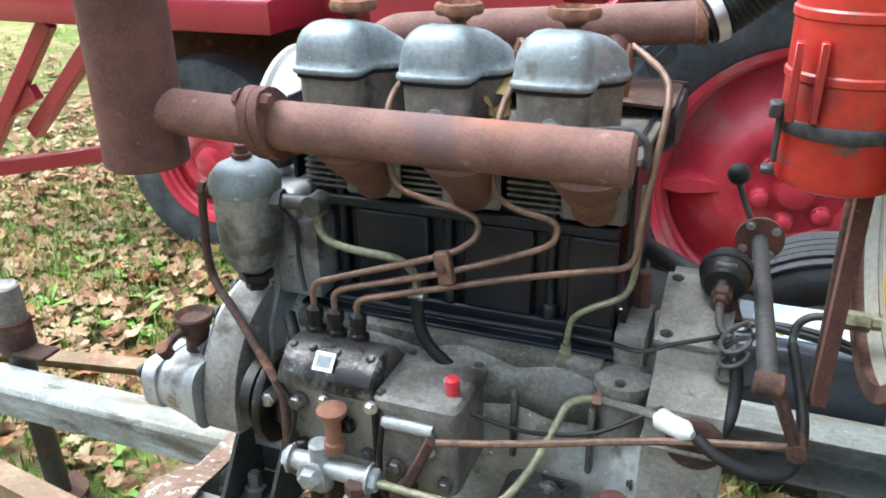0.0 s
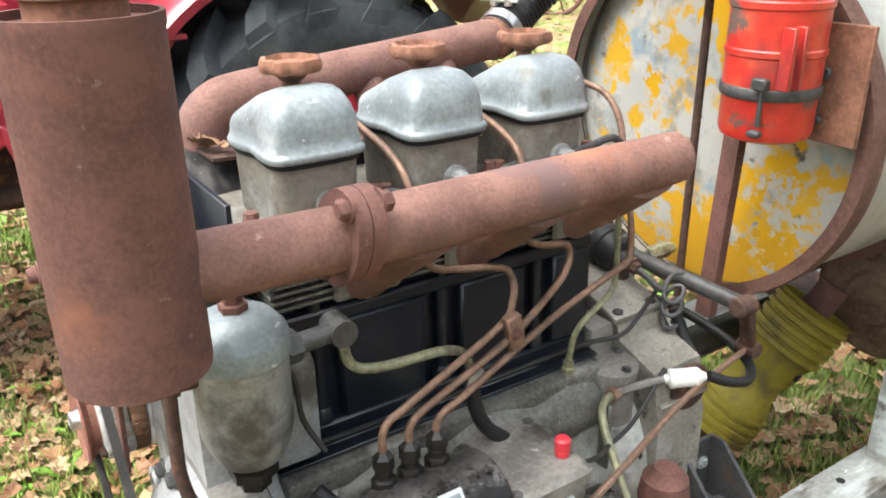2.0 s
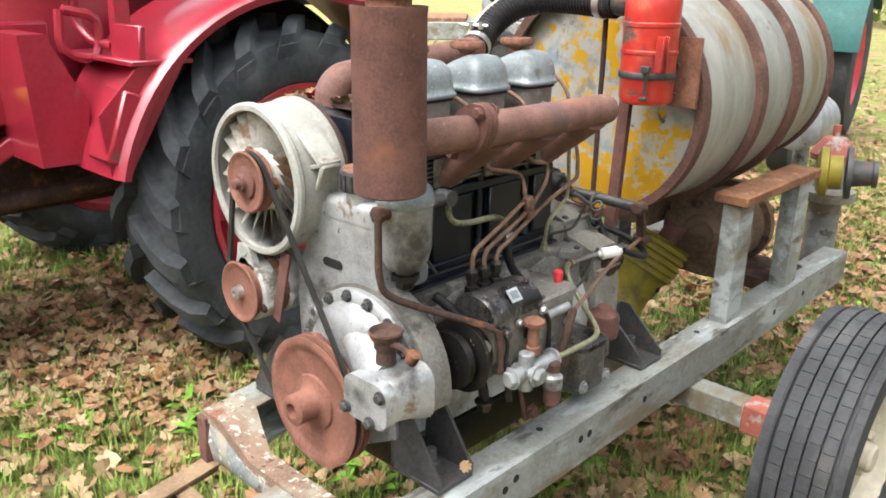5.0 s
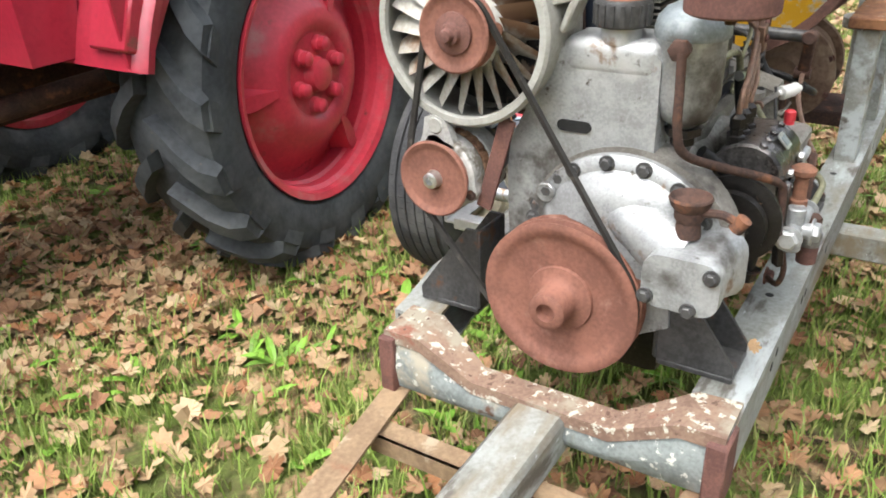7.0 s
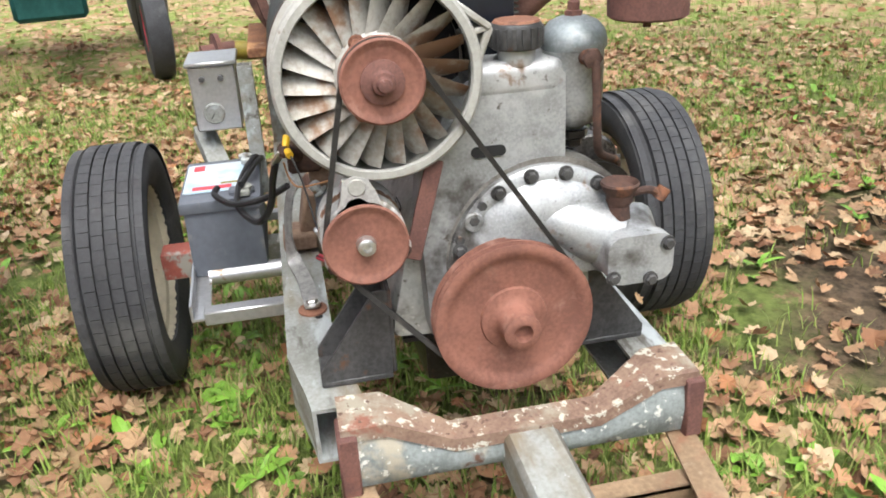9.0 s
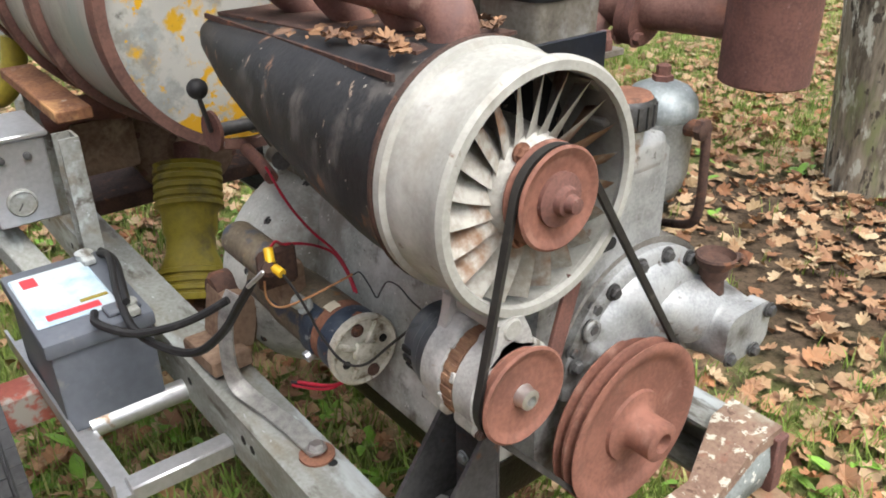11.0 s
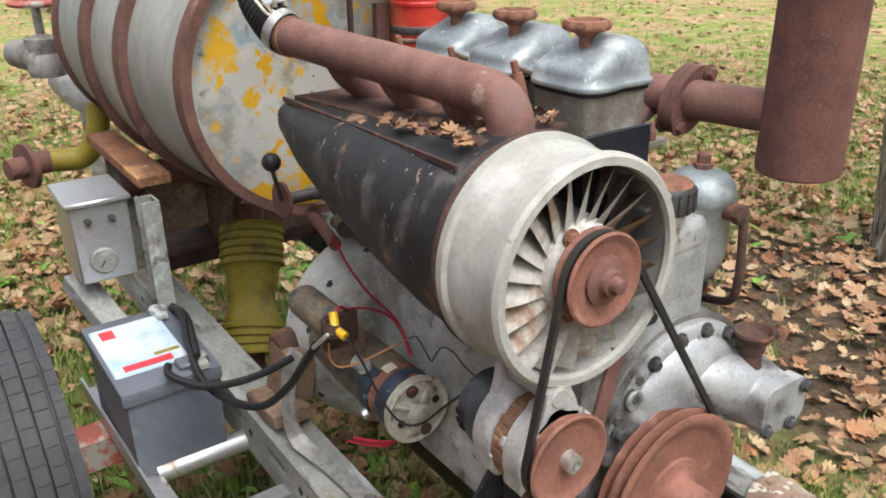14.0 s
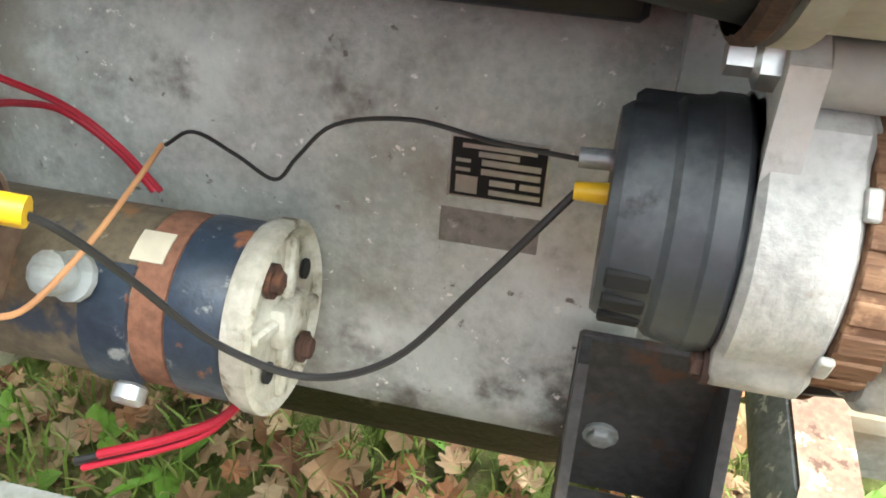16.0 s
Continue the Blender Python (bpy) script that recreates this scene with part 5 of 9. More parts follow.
flt = thing("air_filter", (0.715, -0.14, 1.0), "red painted oil bath air filter with mushroom cap", "air filter")
FX, FY = 0.732, -0.134
bm = B()
lathe(bm, (FX, FY, 0.995), Z, [(0.045, 0), (0.053, 0.004), (0.056, 0.012), (0.056, 0.052), (0.057, 0.054)], 36)
part("oil_bowl", bm, RED_FILTER, flt)
bm = B()
lathe(bm, (FX, FY, 1.048), Z, [(0.058, 0), (0.0595, 0.002), (0.0595, 0.012), (0.058, 0.014)], 36)
part("bowl_band", bm, STEEL_DARK, flt, "dark clamping band")
bm = B()
lathe(bm, (FX, FY, 1.062), Z, [(0.057, 0), (0.057, 0.034), (0.059, 0.036), (0.059, 0.042), (0.057, 0.044), (0.057, 0.088), (0.059, 0.090), (0.059, 0.097), (0.057, 0.099), (0.057, 0.148), (0.055, 0.153), (0.045, 0.165), (0.03, 0.17)], 36)
part("canister", bm, RED_FILTER, flt)
bm = B()
lathe(bm, (FX, FY, 1.222), Z, [(0.030, 0), (0.022, 0.008), (0.022, 0.022), (0.034, 0.040), (0.040, 0.046)], 24)
part("neck", bm, RUST_DARK, flt, "dark grimy funnel neck")
bm = B()
lathe(bm, (FX, FY, 1.264), Z, [(0.040, 0.0), (0.058, 0.0), (0.061, 0.003), (0.060, 0.010), (0.052, 0.020), (0.036, 0.029), (0.015, 0.033), (0.003, 0.034)], 32)
part("rain_cap", bm, RED_FILTER, flt, "faded red mushroom cap")
bm = B()
cyl(bm, (FX, FY + 0.05, 1.194), (FX + 0.004, FY + 0.105, 1.195), 0.026, n=20)
part("outlet_stub", bm, STEEL_DARK, flt)
for s in (-1, 1):
    bm = B()
    cyl(bm, (FX + s * 0.057, FY - 0.03, 1.02), (FX + s * 0.057, FY - 0.03, 1.075), 0.003, n=8)
    box(bm, (FX + s * 0.061, FY - 0.03, 1.07), (0.012, 0.02, 0.014), None, 0.002)
    box(bm, (FX + s * 0.061, FY - 0.03, 1.012), (0.012, 0.016, 0.008), None, 0.002)
    part("toggle_clip", bm, STEEL_DARK, flt, "dark wire toggle clip")
    bm = B()
    box(bm, (FX - 0.040 + 0.010 * s, FY - 0.052, 1.10), (0.007, 0.016, 0.07), None, 0.001)
    part("mount_lug", bm, RED_FILTER, flt)
bm = B()
span(bm, (FX + 0.060, FY - 0.085, 0.985), (FX + 0.068, FY + 0.03, 1.13), 0.001)
part("bracket", bm, RUST_ORANGE, flt, "rust-brown mounting plate")
bm = B()
beam(bm, (0.768, -0.055, 0.70), (0.772, -0.07, 1.10), 0.026, 0.016, up=X)
part("stay", bm, RUST, flt, "rusty upright stay")
bm = B()
cyl(bm, (0.768, 0.0, 0.66), (0.765, -0.002, 1.24), 0.006, n=10)
part("dip_rod", bm, RUST_DARK, flt, "thin dark upright pipe")

# ---- barrel ----
TY, TZ, TR = 0.066, 0.974, 0.277
X0, X1 = 0.832, 1.655
barrel = thing("barrel_tank", (1.25, TY, 0.76), "weathered grey-green steel barrel with rusty hoops and peeling yellow end", "barrel")
bm = B()
n = 14
prof = [(TR - 0.012, 0.0)]
for i in range(n + 1):
    f = i / n
    prof.append((TR - 0.012 + 0.014 * math.sin(math.pi * f), f * (X1 - X0)))
lathe(bm, (X0, TY, TZ), X, prof, 72, caps=False)
body = part("shell", bm, BARREL, barrel, "weathered grey-green painted shell")
bm = B()
lathe(bm, (X0 + 0.02, TY, TZ), X, [(0.002, -0.012), (TR * 0.5, -0.008), (TR - 0.03, 0.0), (TR - 0.013, 0.006)], 72, caps=False)
part("front_end", bm, BARREL_END, barrel, "grey barrel end with peeling yellow paint")
bm = B()
lathe(bm, (X1 - 0.02, TY, TZ), -X, [(0.002, -0.012), (TR * 0.5, -0.008), (TR - 0.03, 0.0), (TR - 0.013, 0.006)], 72, caps=False)
part("back_end", bm, BARREL, barrel)
for f in (0.0, 0.33, 0.62, 1.0):
    bm = B()
    x = X0 + f * (X1 - X0)
    r = TR - 0.012 + 0.014 * math.sin(math.pi * f)
    if f in (0.0, 1.0):
        lathe(bm, (x - 0.018, TY, TZ), X, [(r - 0.012, 0), (r + 0.008, -0.001), (r + 0.010, 0.004), (r + 0.010, 0.032), (r + 0.006, 0.036), (r - 0.002, 0.036)], 72, caps=False)
    else:
        lathe(bm, (x - 0.02, TY, TZ), X, [(r - 0.002, 0), (r + 0.016, 0.001), (r + 0.018, 0.005), (r + 0.018, 0.035), (r + 0.016, 0.039), (r - 0.002, 0.04)], 72, caps=False)
    part("hoop", bm, RUST_BAND, barrel, "rust-brown hoop")

barrel.rotation_euler = (0.0, radians(-0.9), radians(2.5))

# ---- fittings on the injection side ----
bowl = thing("fuel_filter", (0.045, -0.122, 0.80), "silver cast fuel filter bowl with domed lid beside the engine front", "fuel filter")
bm = B()
lathe(bm, (0.045, -0.122, 0.0), Z, [(0.012, 0.782), (0.018, 0.79), (0.03, 0.796), (0.038, 0.812), (0.0425, 0.83), (0.0435, 0.90), (0.045, 0.902)], 32)
part("bowl", bm, ALU, bowl, "silver stained filter bowl")
bm = B()
lathe(bm, (0.045, -0.122, 0.0), Z, [(0.0455, 0.902), (0.047, 0.905), (0.047, 0.914), (0.044, 0.926), (0.034, 0.938), (0.02, 0.944), (0.012, 0.946)], 32)
part("lid", bm, COVER, bowl, "blue-grey domed lid")
bm = B()
lathe(bm, (0.045, -0.122, 0.944), Z, [(0.013, 0), (0.013, 0.008), (0.009, 0.009), (0.009, 0.02), (0.006, 0.022)], 6)
part("lid_nut", bm, RUST, bowl)
bm = B()
cyl(bm, (0.085, -0.122, 0.893), (0.10, -0.12, 0.893), 0.016, n=6)
tube(bm, [(0.10, -0.12, 0.893), (0.13, -0.118, 0.893), (0.15, -0.115, 0.893)], 0.010, 12, 3)
cyl(bm, (0.145, -0.13, 0.893), (0.145, -0.10, 0.893), 0.014, n=12)
part("outlet", bm, STEEL_DARK, bowl, "dark outlet union")
bm = B()
cyl(bm, (0.008, -0.124, 0.895), (-0.012, -0.126, 0.897), 0.011, n=12)
lathe(bm, (-0.012, -0.126, 0.897), -X, [(0.014, 0), (0.014, 0.01), (0.011, 0.012)], 6)
part("banjo_bolt", bm, RUST_DARK, bowl)
bm = B()
lathe(bm, (0.045, -0.122, 0.757), Z, [(0.008, 0), (0.016, 0.004), (0.016, 0.014), (0.024, 0.018), (0.024, 0.028)], 6)
part("drain_plug", bm, OILY, bowl)
bm = B()
tube(bm, [(-0.02, -0.130, 0.895), (-0.022, -0.132, 0.85), (-0.022, -0.134, 0.80), (-0.008, -0.142, 0.766), (0.05, -0.175, 0.735), (0.135, -0.232, 0.695), (0.15, -0.24, 0.67), (0.15, -0.242, 0.61)], 0.0062, 10, 6)
part("feed_pipe", bm, RUST_DARK, bowl, "brown-black feed pipe")

ip = thing("injection_pump", (0.21, -0.19, 0.60), "oily black and silver inline injection pump with three delivery unions", "pump")
bm = B()
loft(bm, [[(x, y, z) for y, z in rounded(0.085, 0.10, 0.008, 3, -0.188, 0.648)] for x in (0.145, 0.15, 0.262, 0.267)])
ipb = part("pump_body", bm, HEAD, ip, "greasy beige-grey pump body")
bm = B()
loft(bm, [[(x, -0.188 + 0.05 * math.cos(a) * (1 - g), 0.698 + 0.042 * math.sin(a) * (1 - g)) for a in [math.pi * i / 12 for i in range(13)]] + [] for x, g in ((0.14, 0.08), (0.144, 0.0), (0.268, 0.0), (0.272, 0.08))])
part("pump_head", bm, STEEL_OILY, ip, "silver oily pump head")
bm = B()
box(bm, (0.203, -0.2235, 0.7325), (0.027, 0.002, 0.024), Matrix.Rotation(radians(-42), 4, "X"))
lb = part("type_plate", bm, ZINC, ip, "small pale type plate")
bm = B()
box(bm, (0.203, -0.2247, 0.7333), (0.019, 0.001, 0.015), Matrix.Rotation(radians(-42), 4, "X"))
part("print_bar", bm, COVER, lb)
for x in (0.160, 0.190, 0.222):
    bm = B()
    lathe(bm, (x, -0.165, 0.728), Z, [(0.013, 0), (0.013, 0.016), (0.009, 0.018), (0.009, 0.026), (0.011, 0.028), (0.011, 0.042), (0.005, 0.048)], 6)
    part("delivery_union", bm, OILY, ip, "black oily union nut")
bolts("head_screw", [(x, -0.205, 0.735) for x in (0.15, 0.178, 0.212, 0.258)], (0, -0.4, 1), STEEL_OILY, ip, 0.006, 0.006)
bolts("side_screw", [(0.152, -0.231, 0.615), (0.26, -0.231, 0.615), (0.205, -0.231, 0.607)], -Y, STEEL_DARK, ip, 0.007, 0.007)
bm = B()
lathe(bm, (0.145, -0.188, 0.64), -X, [(0.042, 0), (0.042, 0.016), (0.03, 0.02), (0.036, 0.024), (0.036, 0.05), (0.05, 0.053), (0.05, 0.068)], 28)
part("drive_coupling", bm, OILY, ip)
bm = B()
cyl(bm, (0.12, -0.236, 0.665), (0.12, -0.205, 0.665), 0.011, n=6)
cyl(bm, (0.12, -0.24, 0.665), (0.12, -0.236, 0.665), 0.008, n=12)
part("stop_screw", bm, ZINC, ip)
bm = B()
beam(bm, (0.17, -0.24, 0.62), (0.175, -0.245, 0.55), 0.016, 0.012, 0.002)
part("stop_lever", bm, OILY, ip)

gov = thing("governor_housing", (0.325, -0.18, 0.58), "grimy silver governor housing beside the injection pump", "governor")
bm = B()
loft(bm, [[(x, y, z) for x, y in rounded(0.105 - g, 0.115 - g, 0.014, 3, 0.325, -0.175)] for z, g in ((0.565, 0.02), (0.58, 0.0), (0.69, 0.0))])
part("body", bm, ALU_DARK, gov)
bm = B()
loft(bm, [[(x, y, z) for x, y in rounded(0.112 - g, 0.12 - g, 0.012, 3, 0.325, -0.175)] for z, g in ((0.69, 0.0), (0.702, 0.0), (0.708, 0.01))])
part("lid", bm, ALU_DARK, gov, "flat oily silver lid")
bm = B()
cyl(bm, (0.285, -0.233, 0.672), (0.35, -0.233, 0.672), 0.009, n=12)
part("shaft_boss", bm, ALU, gov)
bm = B()
lathe(bm, (0.362, -0.20, 0.706), Z, [(0.008, 0), (0.008, 0.008), (0.009, 0.009), (0.009, 0.022), (0.006, 0.025)], 12)
part("red_cap", bm, LABEL_RED, gov, "small red plastic cap")
bm = B()
beam(bm, (0.352, -0.245, 0.67), (0.315, -0.25, 0.585), 0.014, 0.014, 0.003)
cyl(bm, (0.315, -0.262, 0.585), (0.315, -0.235, 0.585), 0.014, n=12)
part("control_lever", bm, RUST_DARK, gov)
bolts("lid_screw", [(0.28, -0.225, 0.707), (0.37, -0.13, 0.707), (0.28, -0.13, 0.707)], Z, STEEL_DARK, gov, 0.005, 0.004)
bm = B()
tube(bm, [(0.357, -0.245, 0.667), (0.45, -0.215, 0.668), (0.60, -0.172, 0.681), (0.745, -0.150, 0.695)], 0.0045, 8, 3)
part("throttle_rod", bm, LINE, gov, "brown throttle rod")

lp = thing("lift_pump", (0.46, -0.185, 0.53), "dull silver square pump housing on the crankcase side", "pump")
bm = B()
loft(bm, [[(x, y, z) for x, y in rounded(0.09 - g, 0.10 - g, 0.016, 3, 0.465, -0.18)] for z, g in ((0.45, 0.012), (0.46, 0.0), (0.548, 0.0))])
part("body", bm, OILY_ALU, lp)
bm = B()
loft(bm, [[(x, y, z) for x, y in rounded(0.098 - g, 0.108 - g, 0.018, 3, 0.465, -0.18)] for z, g in ((0.548, 0.0), (0.558, 0.0), (0.566, 0.02), (0.571, 0.05))])
part("lid", bm, STEEL_OILY, lp)
bolts("screw", [(0.425, -0.2315, 0.475), (0.505, -0.2315, 0.475)], -Y, ALU, lp, 0.010, 0.008)
bm = B()
lathe(bm, (0.558, -0.185, 0.53), Z, [(0.03, 0), (0.034, 0.02), (0.03, 0.05), (0.018, 0.06), (0.016, 0.066)], 20)
part("plunger_housing", bm, RUST, lp, "rusty round plunger housing")

pr = thing("hand_primer", (0.225, -0.252, 0.57), "silver priming pump with rusty knob and sediment glass", "primer")
bm = B()
cyl(bm, (0.165, -0.255, 0.60), (0.275, -0.258, 0.60), 0.013, n=14, chamfer=0.002)
cyl(bm, (0.205, -0.255, 0.565), (0.205, -0.255, 0.635), 0.014, n=14, chamfer=0.002)
cyl(bm, (0.205, -0.28, 0.60), (0.205, -0.23, 0.60), 0.012, n=14, chamfer=0.002)
part("body", bm, ALU, pr, "bright silver cross-shaped body")
for p, ax in (((0.165, -0.255, 0.60), -X), ((0.205, -0.28, 0.60), -Y), ((0.275, -0.258, 0.60), X)):
    bolts("union", [p], ax, ALU, pr, 0.015, 0.012)
bm = B()
lathe(bm, (0.225, -0.252, 0.625), Z, [(0.013, 0), (0.013, 0.014), (0.010, 0.016), (0.010, 0.05), (0.018, 0.055), (0.019, 0.062), (0.012, 0.067)], 16)
part("plunger", bm, RUST_ORANGE, pr, "rusty plunger knob")
bm = B()
lathe(bm, (0.262, -0.272, 0.52), Z, [(0.008, 0), (0.015, 0.004), (0.016, 0.03), (0.015, 0.034)], 16)
part("sediment_glass", bm, RUST, pr, "brown fuel-filled sediment glass")
bm = B()
lathe(bm, (0.262, -0.272, 0.554), Z, [(0.018, 0), (0.018, 0.022), (0.012, 0.026), (0.012, 0.034)], 12)
part("glass_head", bm, ALU, pr)
bm = B()
lathe(bm, (0.262, -0.272, 0.586), Z, [(0.014, 0), (0.014, 0.014), (0.011, 0.017)], 6)
part("banjo_bolt", bm, RUST_DARK, pr)

# fuel lines
fl = thing("fuel_lines", (0.33, -0.13, 0.77), "bundle of bent brown steel injection lines", "fuel lines")
LINES = [
    [(0.160, -0.165, 0.772), (0.160, -0.166, 0.795), (0.168, -0.166, 0.808), (0.185, -0.165, 0.815), (0.25, -0.155, 0.835), (0.325, -0.140, 0.857), (0.350, -0.122, 0.866), (0.361, -0.110, 0.878), (0.358, -0.103, 0.894), (0.335, -0.102, 0.904), (0.29, -0.104, 0.914), (0.258, -0.105, 0.925), (0.246, -0.103, 0.95), (0.242, -0.10, 0.99), (0.240, -0.085, 1.022), (0.2395, -0.05, 1.040), (0.2385, 0.0, 1.052), (0.232, 0.045, 1.070), (0.219, 0.06, 1.080)],
    [(0.190, -0.165, 0.772), (0.190, -0.166, 0.790), (0.198, -0.166, 0.801), (0.22, -0.163, 0.809), (0.333, -0.143, 0.838), (0.42, -0.112, 0.862), (0.447, -0.099, 0.872), (0.455, -0.094, 0.886), (0.448, -0.094, 0.901), (0.41, -0.096, 0.910), (0.385, -0.10, 0.925), (0.378, -0.102, 0.95), (0.380, -0.10, 0.99), (0.381, -0.085, 1.022), (0.3805, -0.05, 1.040), (0.380, 0.0, 1.052), (0.374, 0.045, 1.070), (0.361, 0.06, 1.080)],
    [(0.222, -0.165, 0.772), (0.222, -0.166, 0.785), (0.231, -0.166, 0.795), (0.26, -0.162, 0.803), (0.40, -0.128, 0.832), (0.50, -0.112, 0.852), (0.538, -0.106, 0.860), (0.549, -0.10, 0.875), (0.551, -0.095, 0.91), (0.556, -0.075, 0.96), (0.562, -0.055, 1.02), (0.560, -0.03, 1.05), (0.548, 0.0, 1.062), (0.525, 0.04, 1.070), (0.503, 0.06, 1.080)],
]
for pts in LINES:
    bm = B()
    tube(bm, pts, 0.0042, 10, 5)
    part("injection_line", bm, LINE, fl)
bm = B()
box(bm, (0.333, -0.147, 0.846), (0.02, 0.012, 0.042), Matrix.Rotation(radians(-12), 4, "Y"), 0.002)
cl = part("line_clamp", bm, LINE, fl, "small rusty two-bolt clamp")
bolts("clamp_screw", [(0.331, -0.153, 0.846)], -Y, RUST, cl, 0.005, 0.004)
bm = B()
tube(bm, [(0.147, -0.118, 0.885), (0.150, -0.12, 0.86), (0.165, -0.122, 0.846), (0.20, -0.124, 0.84), (0.255, -0.126, 0.838), (0.280, -0.128, 0.828), (0.288, -0.13, 0.81), (0.288, -0.132, 0.79)], 0.0055, 10, 5)
part("return_line", bm, LINE_GREEN, fl, "greenish tarnished line")
bm = B()
cyl(bm, (0.280, -0.132, 0.797), (0.302, -0.134, 0.797), 0.008, n=8)
part("line_union", bm, ZINC, fl)
bm = B()
tube(bm, [(0.290, -0.132, 0.792), (0.292, -0.135, 0.76), (0.305, -0.138, 0.73), (0.335, -0.135, 0.70)], 0.0085, 10, 5)
part("rubber_hose", bm, HOSE, fl, "short black rubber hose")
bm = B()
tube(bm, [(0.549, -0.074, 0.95), (0.549, -0.078, 0.88), (0.546, -0.082, 0.835), (0.535, -0.086, 0.812), (0.50, -0.088, 0.792), (0.478, -0.087, 0.772), (0.471, -0.085, 0.735)], 0.004, 8, 5)
part("drain_line", bm, LINE_GREEN, fl)
bm = B()
lathe(bm, (0.471, -0.085, 0.712), Z, [(0.009, 0), (0.009, 0.012), (0.007, 0.014), (0.007, 0.022)], 6)
part("line_nut", bm, LINE_GREEN, fl)
bm = B()
tube(bm, [(0.519, -0.118, 0.684), (0.502, -0.123, 0.683), (0.487, -0.134, 0.676), (0.477, -0.155, 0.656), (0.462, -0.198, 0.626), (0.442, -0.238, 0.606), (0.420, -0.256, 0.600), (0.385, -0.262, 0.598), (0.28, -0.262, 0.60)], 0.0055, 10, 5)
part("feed_line", bm, LINE_GREEN, fl, "olive-green bent feed line")
bm = B()
cyl(bm, (0.515, -0.119, 0.684), (0.526, -0.118, 0.684), 0.010, n=6)
part("line_nut", bm, LINE, fl)
bm = B()
tube(bm, [(0.526, -0.118, 0.684), (0.560, -0.126, 0.687), (0.593, -0.137, 0.690)], 0.006, 8, 4)
part("clear_hose", bm, ALU_DARK, fl)
bm = B()
lathe(bm, (0.591, -0.136, 0.690), (0.046, -0.031, 0.005), [(0.005, 0), (0.007, 0.006), (0.013, 0.009), (0.0135, 0.014), (0.0125, 0.016), (0.0125, 0.040), (0.0135, 0.042), (0.012, 0.046), (0.007, 0.052), (0.005, 0.056)], 18)
part("inline_filter", bm, DIAL, fl, "white plastic inline fuel filter")
bm = B()
tube(bm, [(0.641, -0.169, 0.695), (0.665, -0.181, 0.684), (0.70, -0.182, 0.672), (0.730, -0.170, 0.667), (0.747, -0.148, 0.674), (0.753, -0.10, 0.688), (0.748, -0.03, 0.699), (0.743, 0.03, 0.702), (0.740, 0.055, 0.706)], 0.0072, 10, 5)
part("fuel_hose", bm, HOSE, fl, "black rubber fuel hose")
bm = B()
tube(bm, [(0.741, 0.045, 0.704), (0.739, 0.066, 0.712), (0.744, 0.076, 0.730), (0.760, 0.078, 0.742), (0.785, 0.078, 0.745)], 0.0055, 10, 5)
part("hose_elbow", bm, STEEL_DARK, fl, "dark bent metal hose elbow")
bm = B()
lathe(bm, (0.783, 0.078, 0.745), X, [(0.010, 0), (0.013, 0.004), (0.013, 0.042), (0.009, 0.044), (0.009, 0.055)], 6)
part("brass_union", bm, LINE_GREEN, fl, "tarnished brass union")
bm = B()
tube(bm, [(0.158, -0.094, 1.008), (0.19, -0.09, 0.998), (0.225, -0.08, 1.004), (0.262, -0.09, 0.996), (0.30, -0.094, 1.008), (0.34, -0.088, 0.998), (0.38, -0.082, 1.006), (0.41, -0.09, 1.004), (0.44, -0.094, 1.008), (0.485, -0.086, 1.01), (0.525, -0.078, 1.012), (0.547, -0.076, 0.998), (0.55, -0.078, 0.97)], 0.0048, 8, 5)
part("leak_off_line", bm, STEEL_DARK, fl, "black leak-off line along the heads")

# hoses, cables and small fittings crowded round the pump
cw = thing("pump_plumbing", (0.2, -0.22, 0.55), "greasy hoses, small pipes and fittings crowded round the pump", "plumbing")
for name, pts, r, mat, lab in (
        ("oil_hose", [(0.10, -0.135, 0.735), (0.125, -0.165, 0.70), (0.128, -0.20, 0.65), (0.135, -0.215, 0.59), (0.15, -0.21, 0.55)], 0.009, HOSE, "black oily hose"),
        ("thin_pipe", [(0.275, -0.21, 0.70), (0.285, -0.238, 0.67), (0.282, -0.245, 0.62), (0.29, -0.25, 0.575), (0.33, -0.24, 0.555)], 0.004, OILY, "thin black pipe"),
        ("thin_pipe", [(0.14, -0.238, 0.70), (0.165, -0.243, 0.665), (0.158, -0.246, 0.625)], 0.0035, OILY, "thin black pipe"),
        ("stop_cable", [(0.385, -0.20, 0.685), (0.43, -0.185, 0.665), (0.47, -0.165, 0.652), (0.53, -0.15, 0.66), (0.60, -0.13, 0.70)], 0.003, WIRE_BLACK, "black stop cable"),
        ("leak_pipe", [(0.205, -0.245, 0.56), (0.21, -0.25, 0.525), (0.23, -0.24, 0.49), (0.28, -0.215, 0.475)], 0.0045, RUST_DARK, "brown leak pipe"),
        ("heater_cable", [(0.07, -0.09, 0.885), (0.10, -0.10, 0.85), (0.105, -0.105, 0.80), (0.12, -0.12, 0.765)], 0.003, WIRE_BLACK, "thin black cable")):
    bm = B()
    tube(bm, pts, r, 10, 5)
    part(name, bm, mat, cw, lab)
